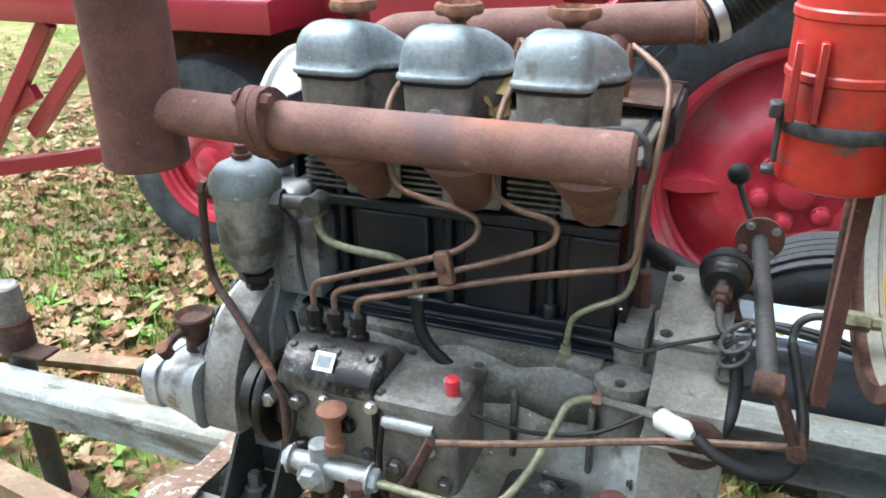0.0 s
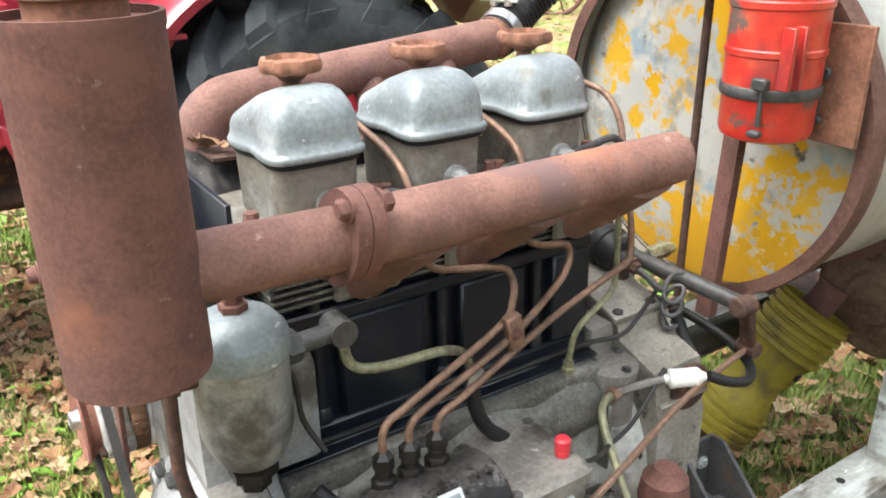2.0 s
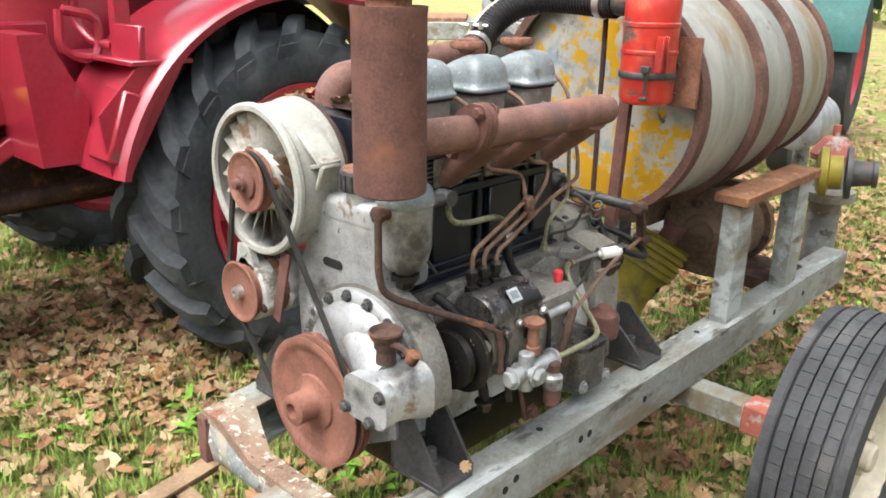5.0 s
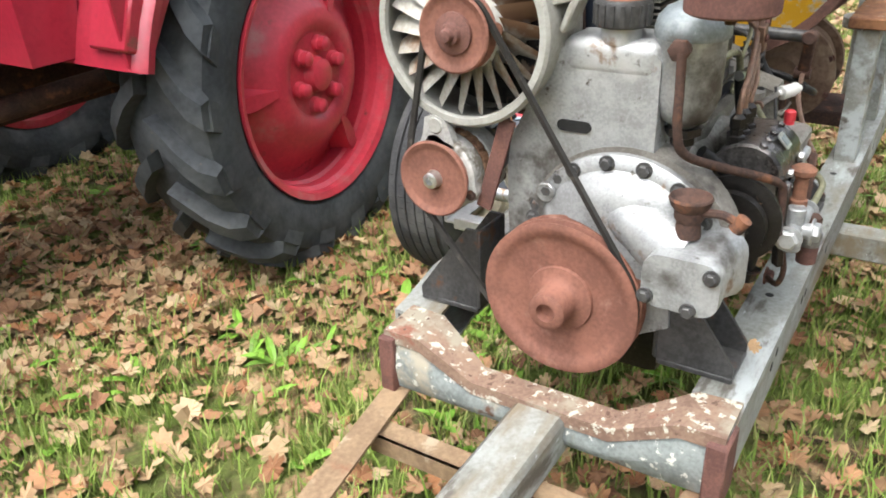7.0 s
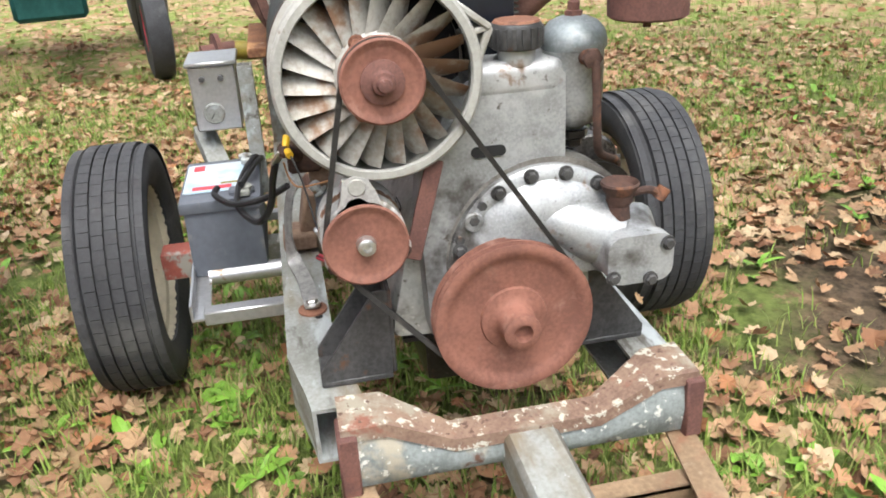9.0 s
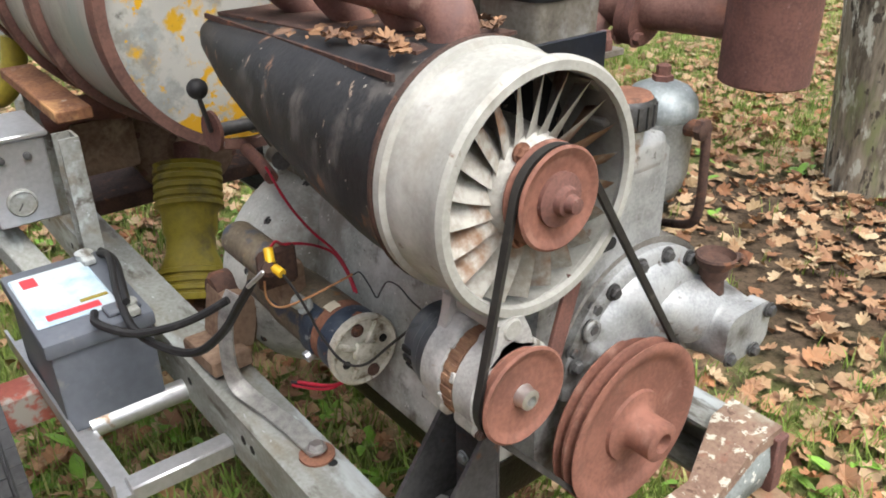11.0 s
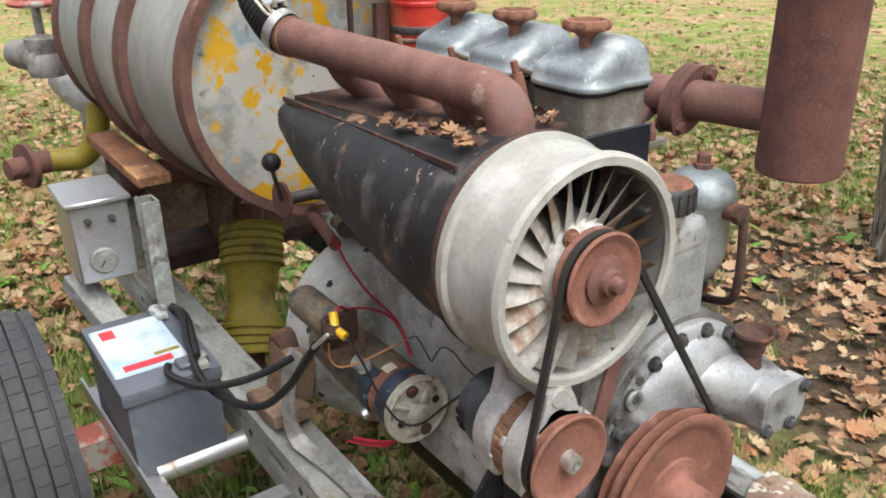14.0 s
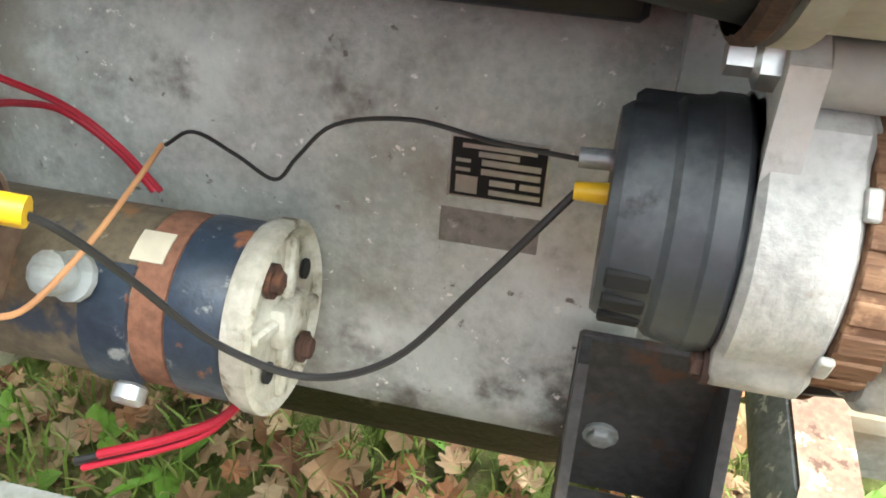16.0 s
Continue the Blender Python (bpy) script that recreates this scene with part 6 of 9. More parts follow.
for p, ax, r, h, mat in (((0.168, -0.234, 0.675), -Y, 0.010, 0.012, STEEL_OILY), ((0.235, -0.234, 0.655), -Y, 0.009, 0.010, STEEL_OILY), ((0.205, -0.234, 0.685), -Y, 0.006, 0.008, ZINC), ((0.27, -0.236, 0.69), -Y, 0.007, 0.008, ZINC), ((0.30, -0.236, 0.61), -Y, 0.009, 0.008, STEEL_OILY), ((0.365, -0.236, 0.60), -Y, 0.008, 0.009, STEEL_OILY), ((0.345, -0.236, 0.645), -Y, 0.006, 0.008, ZINC), ((0.15, -0.21, 0.545), -Z, 0.013, 0.018, OILY), ((0.28, -0.215, 0.475), -Y, 0.011, 0.012, RUST)):
    bolts("fitting", [p], ax, mat, cw, r, h)
bm = B()
lathe(bm, (0.118, -0.188, 0.64), -X, [(0.02, 0), (0.062, 0.002), (0.065, 0.006), (0.065, 0.012), (0.05, 0.014), (0.02, 0.016)], 36)
part("coupling_disc", bm, OILY, cw, "black greasy coupling disc")

# ---- linkage and lever behind the engine ----
lv = thing("shift_lever", (0.69, 0.1, 0.66), "dark steel shift lever with round black knob and flange", "lever")
bm = B()
bmesh.ops.create_uvsphere(bm, u_segments=20, v_segments=14, radius=0.0165, matrix=Matrix.Translation((0.643, 0.232, 0.875)))
part("knob", bm, HOSE, lv, "round black plastic knob")
bm = B()
cyl(bm, (0.644, 0.231, 0.862), (0.678, 0.207, 0.793), 0.0042, n=8)
part("stick", bm, STEEL_DARK, lv)
bm = B()
ax = Vector((0.023, -0.37, -0.015)).normalized()
cyl(bm, Vector((0.683, 0.205, 0.79)), Vector((0.683, 0.205, 0.79)) + ax * 0.006, 0.034, n=28)
part("flange", bm, RUST, lv, "round rusty flange")
bolts("flange_bolt", [Vector((0.683, 0.205, 0.79)) + ax * 0.006 + basis(ax)[1] * (0.026 * math.cos(a)) + basis(ax)[2] * (0.026 * math.sin(a)) for a in (0.6, 2.2, 3.8, 5.3)], ax, ZINC, lv, 0.005, 0.004)
bm = B()
tube(bm, [Vector((0.683, 0.205, 0.79)) + ax * 0.004, (0.706, -0.165, 0.775)], 0.0115, 14, 1)
part("tube", bm, STEEL_DARK, lv, "dark steel tube")
bm = B()
cyl(bm, (0.690, -0.160, 0.775), (0.722, -0.160, 0.773), 0.014, n=14, chamfer=0.003)
beam(bm, (0.712, -0.160, 0.776), (0.745, -0.150, 0.694), 0.022, 0.012, 0.003, up=X)
cyl(bm, (0.745, -0.165, 0.695), (0.745, -0.135, 0.695), 0.011, n=12)
part("bell_crank", bm, RUST_DARK, lv)
bm = B()
AD = Vector((-0.03, -1.0, -0.22)).normalized()
AO = Vector((0.647, 0.056, 0.812))
lathe(bm, AO, AD, [(0.004, 0.0), (0.022, 0.001), (0.029, 0.006), (0.030, 0.014), (0.033, 0.016), (0.033, 0.026), (0.030, 0.028), (0.029, 0.044), (0.024, 0.052), (0.013, 0.054), (0.011, 0.066)], 32)
act = part("actuator", bm, HOSE, lv, "black round diaphragm actuator")
bm = B()
lathe(bm, AO + AD * 0.064, AD, [(0.013, 0.0), (0.013, 0.012), (0.009, 0.014), (0.009, 0.022), (0.006, 0.024)], 6)
part("hex_union", bm, RUST_DARK, act)
bm = B()
box(bm, AO + AD * 0.048 + Vector((0.0, 0.0, 0.024)), (0.026, 0.010, 0.012), None, 0.002)
part("clip", bm, STEEL_DARK, act)
bm = B()
tube(bm, [(0.648, 0.018, 0.785), (0.650, 0.010, 0.770), (0.652, 0.0, 0.757)], 0.016, 14, 4, radii=[0.014, 0.019, 0.024], flat=0.5)
part("actuator_stay", bm, RUST_DARK, act)
bm = B()
tube(bm, [(0.645, -0.030, 0.793), (0.646, -0.048, 0.787), (0.650, -0.060, 0.778), (0.662, -0.068, 0.772)], 0.005, 8, 5)
part("actuator_pipe", bm, STEEL_DARK, act)
bm = B()
coil = [(0.668 + 0.016 * math.cos(a * 0.7), -0.075 + 0.011 * math.sin(a * 0.7), 0.785 - a * 0.0022 + 0.012 * math.sin(a * 0.7 + 1)) for a in range(0, 27)]
tube(bm, coil, 0.0032, 8, 2)
part("coiled_pipe", bm, STEEL_DARK, act, "coiled thin dark pipe")
bm = B()
tube(bm, [(0.60, -0.085, 0.705), (0.64, -0.08, 0.70), (0.68, -0.06, 0.70), (0.72, -0.02, 0.69)], 0.004, 8, 4)
part("cable", bm, WIRE_BLACK, act)
bm = B()
tube(bm, [(0.672, -0.075, 0.745), (0.676, -0.090, 0.715), (0.672, -0.115, 0.685), (0.655, -0.145, 0.665)], 0.0085, 10, 4)
part("rubber_elbow", bm, HOSE, act)
bm = B()
tube(bm, [(0.655, 0.11, 0.735), (0.60, 0.13, 0.755), (0.53, 0.16, 0.772)], 0.015, 12, 3)
part("cross_tube", bm, STEEL_DARK, lv)
bm = B()
tube(bm, [(0.70, 0.14, 0.74), (0.62, 0.155, 0.742), (0.54, 0.175, 0.745)], 0.011, 12, 3)
part("cross_tube", bm, RUST, lv)

# ---- alternator, starter, belts ----
alt = thing("alternator", (0.03, 0.203, 0.63), "grey cast alternator with rusty stator and black rear cap", "alternator")
AY, AZ = 0.203, 0.690


def casting(x0, x1, r, seed, arm):
    """One half of the alternator's case: a lobed casting with bolt bosses and, at the top, an arm to the hinge."""
    bm = B()
    rows = []
    for x, g in ((x0, 0.004), (x0 + 0.003, 0.0), (x1 - 0.003, 0.0), (x1, 0.003)):
        ring_ = []
        for k in range(64):
            a = 2 * math.pi * k / 64
            lobe = 0.0
            for b in (-38, 82, 202):
                d = (math.degrees(a) - b + 180) % 360 - 180
                lobe = max(lobe, 0.007 * max(0.0, 1 - (d / 15) ** 4))
            rr = r - g + lobe
            ring_.append((x, AY + rr * math.cos(a), AZ + rr * math.sin(a)))
        rows.append(ring_)
    loft(bm, rows)
    half = part("case_half", bm, ALT_CAST, alt, "pale grey lobed casting")
    if arm:
        bm = B()
        plate(bm, [(AY - 0.028, AZ + 0.045), (AY + 0.034, AZ + 0.040), (AY + 0.026, AZ + 0.062), (AY + 0.022, AZ + 0.086), (AY + 0.006, AZ + 0.092), (AY - 0.012, AZ + 0.086), (AY - 0.022, AZ + 0.065)], "x", arm, 0.013)
        bmesh.ops.bevel(bm, geom=[e for e in bm.edges if e.calc_face_angle(0) > 0.5], offset=0.003, segments=2, affect="EDGES")
        part("hinge_arm", bm, ALT_CAST, half)
    bolts("through_bolt", [(x1 if seed else x0, AY + 0.058 * math.cos(radians(b)), AZ + 0.058 * math.sin(radians(b))) for b in (-38, 202)], X if seed else -X, RUST_DARK, half, 0.006, 0.006)
    return half


casting(-0.048, -0.013, 0.0585, 0, -0.048)
casting(0.006, 0.043, 0.0585, 1, 0.030)
bm = B()
lathe(bm, (-0.0135, AY, AZ), X, [(0.0555, 0), (0.0575, 0.001), (0.0575, 0.0185), (0.0555, 0.0195)], 48)
stator = part("stator", bm, STATOR, alt, "rusty laminated stator ring")
for k in range(26):
    a = 2 * math.pi * k / 26
    bm = B()
    box(bm, (-0.0037, AY + 0.0572 * math.cos(a), AZ + 0.0572 * math.sin(a)), (0.0185, 0.003, 0.0095), Matrix.Rotation(a, 4, "X"), 0.0008)
    part("lamination", bm, STATOR, stator)
for k, a in enumerate((0.9, 0.35, -0.25, -0.9, 1.5)):
    bm = B()
    box(bm, (0.006 - 0.019 * (k % 2), AY + 0.0585 * math.cos(a), AZ + 0.0585 * math.sin(a)), (0.006, 0.004, 0.012), Matrix.Rotation(a, 4, "X"), 0.001)
    part("casting_tab", bm, ALT_CAST, stator)
bm = B()
rows = []
for x, r in ((0.043, 0.0545), (0.046, 0.0570), (0.055, 0.0570), (0.057, 0.0555), (0.068, 0.0535), (0.071, 0.0505), (0.088, 0.0485), (0.092, 0.0455), (0.0925, 0.012)):
    ring_ = []
    for k in range(48):
        a = 2 * math.pi * k / 48
        f = 1.0 / max(abs(math.cos((a + 0.39) % 0.7854 - 0.3927)), 0.5)
        rr = 0.95 * r * (0.93 + 0.07 * f * 0.93)
        ring_.append((x, AY + rr * math.cos(a), AZ + rr * math.sin(a)))
    rows.append(ring_)
loft(bm, rows)
capo = part("rear_cap", bm, ALT_CAP, alt, "dark grey plastic rear cap", 25)
bm = B()
box(bm, (0.070, AY - 0.012, AZ + 0.035), (0.034, 0.036, 0.018), None, 0.003)
part("regulator_box", bm, ALT_CAP, capo)
for a in (4, -12, -28):
    bm = B()
    box(bm, (0.0805, AY + 0.0458 * math.cos(radians(a)), AZ + 0.0458 * math.sin(radians(a))), (0.017, 0.006, 0.0085), Matrix.Rotation(radians(a), 4, "X"), 0.001)
    part("vent_slot", bm, DARK, capo)
bm = B()
cyl(bm, (-0.050, AY + 0.004, AZ + 0.076), (0.030, AY + 0.004, AZ + 0.076), 0.0125, n=20, chamfer=0.002)
part("hinge_bar", bm, FAN_WHITE, alt, "grey-white round hinge bar")
bm = B()
lathe(bm, (0.043, AY + 0.004, AZ + 0.078), X, [(0.011, 0), (0.011, 0.007), (0.007, 0.009), (0.007, 0.018)], 6)
part("hinge_bolt", bm, ZINC, alt)
ap = grooved_pulley((-0.066, AY, AZ), 0.058, 1, 0.018, RUST_PULLEY, alt, "alternator_pulley", width=0.026)
bm = B()
lathe(bm, (-0.064, AY, AZ), -X, [(0.014, -0.004), (0.012, 0.004), (0.012, 0.010), (0.008, 0.012), (0.006, 0.012), (0.005, 0.004), (0.002, 0.003)], 20)
part("pulley_nut", bm, ZINC, ap)
bm = B()
beam(bm, (-0.03, 0.098, 0.785), (-0.03, 0.138, 0.645), 0.024, 0.006, 0.001, up=X)
part("tension_strap", bm, RUST, alt, "rusty slotted tensioning strap")
bm = B()
tube(bm, [(0.090, AY + 0.002, AZ + 0.026), (0.106, AY + 0.003, AZ + 0.026)], 0.0045, 10, 1)
part("terminal", bm, ALU, alt)
bm = B()
cyl(bm, (0.090, AY + 0.010, AZ + 0.015), (0.106, AY + 0.0105, AZ + 0.0145), 0.0048, 0.0038, 12)
part("terminal_sleeve", bm, YELLOW_PVC, alt, "yellow crimp sleeve")

belt = thing("drive_belt", (-0.066, 0.08, 0.45), "black rubber V-belt round the three pulleys", "belt")
disc = [((0.163, 0.903), 0.050), ((AY, AZ), 0.054), ((0.0, 0.542), 0.112)]
cloud = [(c[0] + r * math.cos(2 * math.pi * i / 72), c[1] + r * math.sin(2 * math.pi * i / 72)) for c, r in disc for i in range(72)]
cloud.sort()


def half_hull(points):
    out = []
    for p in points:
        while len(out) > 1 and (out[-1][0] - out[-2][0]) * (p[1] - out[-2][1]) - (out[-1][1] - out[-2][1]) * (p[0] - out[-2][0]) <= 0:
            out.pop()
        out.append(p)
    return out[:-1]


loop = half_hull(cloud) + half_hull(cloud[::-1])
bm = B()
rows = []
for i, (y, z) in enumerate(loop):
    y0, z0 = loop[i - 1]
    y1, z1 = loop[(i + 1) % len(loop)]
    n = Vector((0, z1 - z0, -(y1 - y0))).normalized()
    c = Vector((-0.052, y, z))
    rows.append([bm.verts.new(c + X * 0.0048 + n * 0.003), bm.verts.new(c - X * 0.0048 + n * 0.003), bm.verts.new(c - X * 0.003 - n * 0.004), bm.verts.new(c + X * 0.003 - n * 0.004)])
for a, b in zip(rows, rows[1:] + rows[:1]):
    skin(bm, a, b)
part("belt", bm, BELT, belt)

st = thing("starter_motor", (0.37, 0.205, 0.53), "rusty navy starter motor with solenoid and pale alloy end cap", "starter motor")
SY, SZ = 0.205, 0.586
bm = B()
lathe(bm, (0.262, SY, SZ), X, [(0.048, 0), (0.0495, 0.002), (0.0495, 0.030), (0.048, 0.031)], 40)
part("end_ring", bm, STARTER_NAVY, st, "chipped navy end section")
bm = B()
lathe(bm, (0.293, SY, SZ), X, [(0.047, 0), (0.0485, 0.001), (0.0485, 0.020), (0.047, 0.021)], 40)
part("rust_band", bm, RUST_ORANGE, st, "bare rusted band")
bm = B()
lathe(bm, (0.314, SY, SZ), X, [(0.046, 0), (0.0478, 0.002), (0.0478, 0.12), (0.045, 0.14), (0.042, 0.21)], 40)
part("yoke", bm, STARTER_BROWN, st, "grimy brown painted yoke")


def arc_plate(bm, x0, x1, r0, r1, a0, a1, n=10):
    """A curved strap round the starter's axis, between two angles."""
    rows = []
    for i in range(n + 1):
        a = radians(a0 + (a1 - a0) * i / n)
        e = Vector((0, math.cos(a), math.sin(a)))
        c = Vector((0, SY, SZ))
        rows.append([c + e * r0 + X * x0, c + e * r1 + X * x0, c + e * r1 + X * x1, c + e * r0 + X * x1])
    return loft(bm, rows)


bm = B()
arc_plate(bm, 0.312, 0.338, 0.0475, 0.0515, 62, -24)
part("brush_cover", bm, STARTER_NAVY, st, "dark navy brush cover strap")
bm = B()
cyl(bm, (0.319, SY + 0.046, SZ - 0.022), (0.319, SY + 0.056, SZ - 0.027), 0.009, n=12, chamfer=0.002)
part("band_screw", bm, GALV_NEW, st, "bright strap screw")
bm = B()
arc_plate(bm, 0.300, 0.318, 0.0478, 0.0492, 88, 66, 4)
part("paper_tag", bm, CREAM, st, "torn pale paper tag")
bm = B()
lathe(bm, (0.246, SY, SZ), X, [(0.046, 0.004), (0.050, 0.0), (0.0535, 0.002), (0.0535, 0.010), (0.051, 0.016)], 40)
CAP_ALLOY = worn("stained_pale_alloy", (0.56, 0.54, 0.46), (0.40, 0.38, 0.31), [((0.20, 0.17, 0.12), 40, 0.54, 0.66, 0.8), ((0.66, 0.65, 0.58), 18, 0.54, 0.66, 0.5)], 0.55, 0.1, grain=160, bump=0.4)
capst = part("end_cap", bm, CAP_ALLOY, st, "pale corroded alloy end cap")
bm = B()
box(bm, (0.2465, SY, SZ), (0.010, 0.034, 0.024), Matrix.Rotation(0.35, 4, "X"), 0.004, 2)
part("cap_boss", bm, CAP_ALLOY, capst)
for a in (0.5, 2.1, 3.7, 5.2):
    bm = B()
    c = Vector((0.249, SY + 0.028 * math.cos(a), SZ + 0.028 * math.sin(a)))
    box(bm, c, (0.008, 0.036, 0.008), Matrix.Rotation(a, 4, "X"), 0.002)
    part("cap_rib", bm, CAP_ALLOY, capst)
bolts("cap_bolt", [(0.247, SY + 0.038 * math.cos(a), SZ + 0.038 * math.sin(a)) for a in (1.3, 4.4)], -X, RUST_DARK, capst, 0.007, 0.006)
for a in (2.9, 5.9):
    bm = B()
    cyl(bm, (0.249, SY + 0.032 * math.cos(a), SZ + 0.032 * math.sin(a)), (0.247, SY + 0.032 * math.cos(a), SZ + 0.032 * math.sin(a)), 0.006, n=12)
    part("cap_hole", bm, DARK, capst)
bm = B()
lathe(bm, (0.372, 0.266, 0.690), X, [(0.025, 0), (0.027, 0.004), (0.027, 0.11), (0.024, 0.118), (0.004, 0.12)], 28)
sol = part("solenoid", bm, STARTER_BROWN, st, "rusty cylindrical solenoid")
bm = B()
box(bm, (0.367, 0.264, 0.688), (0.010, 0.060, 0.060), None, 0.006)
part("solenoid_flange", bm, RUST_DARK, sol)
bm = B()
box(bm, (0.425, 0.235, 0.640), (0.09, 0.045, 0.07), None, 0.012, 2)
part("drive_bracket", bm, DUSTY_RUST, st)
bm = B()
cyl(bm, (0.368, 0.275, 0.692), (0.322, 0.295, 0.716), 0.013, 0.009, 12)
bolt(bm, (0.324, 0.296, 0.716), (-1, 0.5, 0.5), 0.010, 0.008)
part("terminal_stud", bm, RUST_DARK, sol)
bm = B()
lathe(bm, (0.338, 0.235, 0.622), (0.1, 0.65, 0.7), [(0.009, 0), (0.009, 0.006), (0.013, 0.008), (0.013, 0.012), (0.007, 0.013), (0.007, 0.02), (0.011, 0.021), (0.011, 0.029), (0.005, 0.033)], 12)
part("field_stud", bm, GALV, st)

# wires
wires = thing("starter_cables", (0.4, 0.3, 0.5), "black battery cables with red and tan wires at the starter", "cables")
def wire(name, pts, r, material, label=""):
    bm = B()
    tube(bm, pts, r, 8, 6)
    part(name, bm, material, wires, label)


wire("battery_cable", [(0.344, 0.314, 0.690), (0.372, 0.324, 0.648), (0.42, 0.335, 0.585), (0.47, 0.36, 0.535), (0.53, 0.385, 0.52), (0.60, 0.41, 0.53), (0.70, 0.40, 0.552), (0.82, 0.372, 0.56), (0.93, 0.365, 0.52)], 0.0068, HOSE, "thick black battery cable")
wire("earth_cable", [(0.475, 0.30, 0.60), (0.50, 0.335, 0.575), (0.53, 0.375, 0.555), (0.575, 0.42, 0.54), (0.63, 0.455, 0.545), (0.66, 0.45, 0.55)], 0.0068, HOSE, "thick black earth cable")
wire("return_cable", [(0.655, 0.40, 0.553), (0.72, 0.385, 0.555), (0.82, 0.365, 0.552), (0.95, 0.358, 0.52)], 0.0065, HOSE)
wire("red_wire", [(0.334, 0.288, 0.735), (0.345, 0.272, 0.738), (0.362, 0.254, 0.722), (0.374, 0.222, 0.708), (0.383, 0.19, 0.69), (0.378, 0.167, 0.672), (0.360, 0.158, 0.645), (0.344, 0.157, 0.618)], 0.002, WIRE_RED, "red wire")
wire("red_wire", [(0.455, 0.222, 0.80), (0.43, 0.207, 0.748), (0.405, 0.187, 0.707), (0.379, 0.164, 0.674), (0.358, 0.157, 0.646), (0.341, 0.155, 0.617)], 0.002, WIRE_RED, "red wire")
wire("red_wire", [(0.268, 0.215, 0.537), (0.285, 0.232, 0.520), (0.315, 0.245, 0.508), (0.355, 0.258, 0.497)], 0.003, WIRE_RED, "red wire loop below the starter")
wire("red_wire", [(0.272, 0.22, 0.532), (0.292, 0.238, 0.512), (0.325, 0.250, 0.498), (0.365, 0.264, 0.488)], 0.002, WIRE_RED, "red wire loop below the starter")
wire("black_wire", [(0.295, 0.236, 0.512), (0.325, 0.247, 0.502), (0.37, 0.262, 0.490)], 0.0028, WIRE_BLACK, "black sleeved wire below the starter")
wire("black_wire", [(0.308, 0.288, 0.713), (0.296, 0.282, 0.70), (0.28, 0.272, 0.668), (0.255, 0.264, 0.628), (0.215, 0.258, 0.608), (0.175, 0.25, 0.622), (0.14, 0.234, 0.662), (0.105, 0.214, 0.704)], 0.0019, WIRE_BLACK, "thin black wire")
wire("thin_wire", [(0.318, 0.172, 0.664), (0.30, 0.172, 0.675), (0.278, 0.172, 0.664), (0.258, 0.174, 0.654), (0.243, 0.176, 0.672), (0.22, 0.18, 0.697), (0.18, 0.19, 0.712), (0.14, 0.20, 0.713), (0.105, 0.206, 0.715)], 0.0011, WIRE_BLACK)
wire("tan_cord", [(0.333, 0.300, 0.692), (0.346, 0.294, 0.658), (0.337, 0.280, 0.643), (0.328, 0.242, 0.648), (0.322, 0.20, 0.658), (0.320, 0.172, 0.664)], 0.0016, TAN_WIRE, "tan cord")
for p, q in (((0.322, 0.293, 0.722), (0.334, 0.289, 0.738)), ((0.318, 0.291, 0.716), (0.303, 0.287, 0.712))):
    bm = B()
    cyl(bm, p, q, 0.0065, n=10)
    part("crimp_sleeve", bm, YELLOW_PVC, wires, "yellow crimp sleeve")
bm = B()
beam(bm, (0.322, 0.300, 0.716), (0.347, 0.316, 0.686), 0.018, 0.006, 0.002)
part("cable_lug", bm, ZINC, wires, "bright cable lug")
# braided earth strap
bm = B()
line = smoothed([(0.49, 0.285, 0.60), (0.49, 0.30, 0.57), (0.485, 0.31, 0.52), (0.475, 0.312, 0.47), (0.45, 0.305, 0.445), (0.38, 0.292, 0.44), (0.31, 0.286, 0.4395), (0.262, 0.284, 0.4395)], 6)
rows = []
for i, c in enumerate(line):
    d = (line[min(i + 1, len(line) - 1)] - line[max(i - 1, 0)]).normalized()
    f = i / (len(line) - 1)
    s = Vector((0.9, 0.42, 0)).lerp(Vector((0.15, 1.0, 0.0)), min(1, max(0, (f - 0.35) * 3))).normalized()
    s = (s - d * s.dot(d)).normalized()
    nn = d.cross(s)
    rows.append([c + s * 0.014 + nn * 0.0022, c + s * 0.005 + nn * 0.003, c - s * 0.005 + nn * 0.003, c - s * 0.014 + nn * 0.0022, c - s * 0.014 - nn * 0.0015, c + s * 0.014 - nn * 0.0015])
loft(bm, rows)
BRAID = worn("tinned_braid", (0.46, 0.46, 0.44), (0.26, 0.26, 0.25), [((0.2, 0.16, 0.12), 20, 0.62, 0.72, 0.7)], 0.45, 0.6, grain=700, bump=0.6)
part("earth_strap", bm, BRAID, wires, "flat tinned braid earth strap")
bm = B()
cyl(bm, (0.268, 0.284, 0.4305), (0.268, 0.284, 0.434), 0.026, n=20)
part("rust_patch", bm, RUST_ORANGE, wires)
bolts("strap_bolt", [(0.268, 0.284, 0.443)], Z, ZINC, wires, 0.011, 0.010)

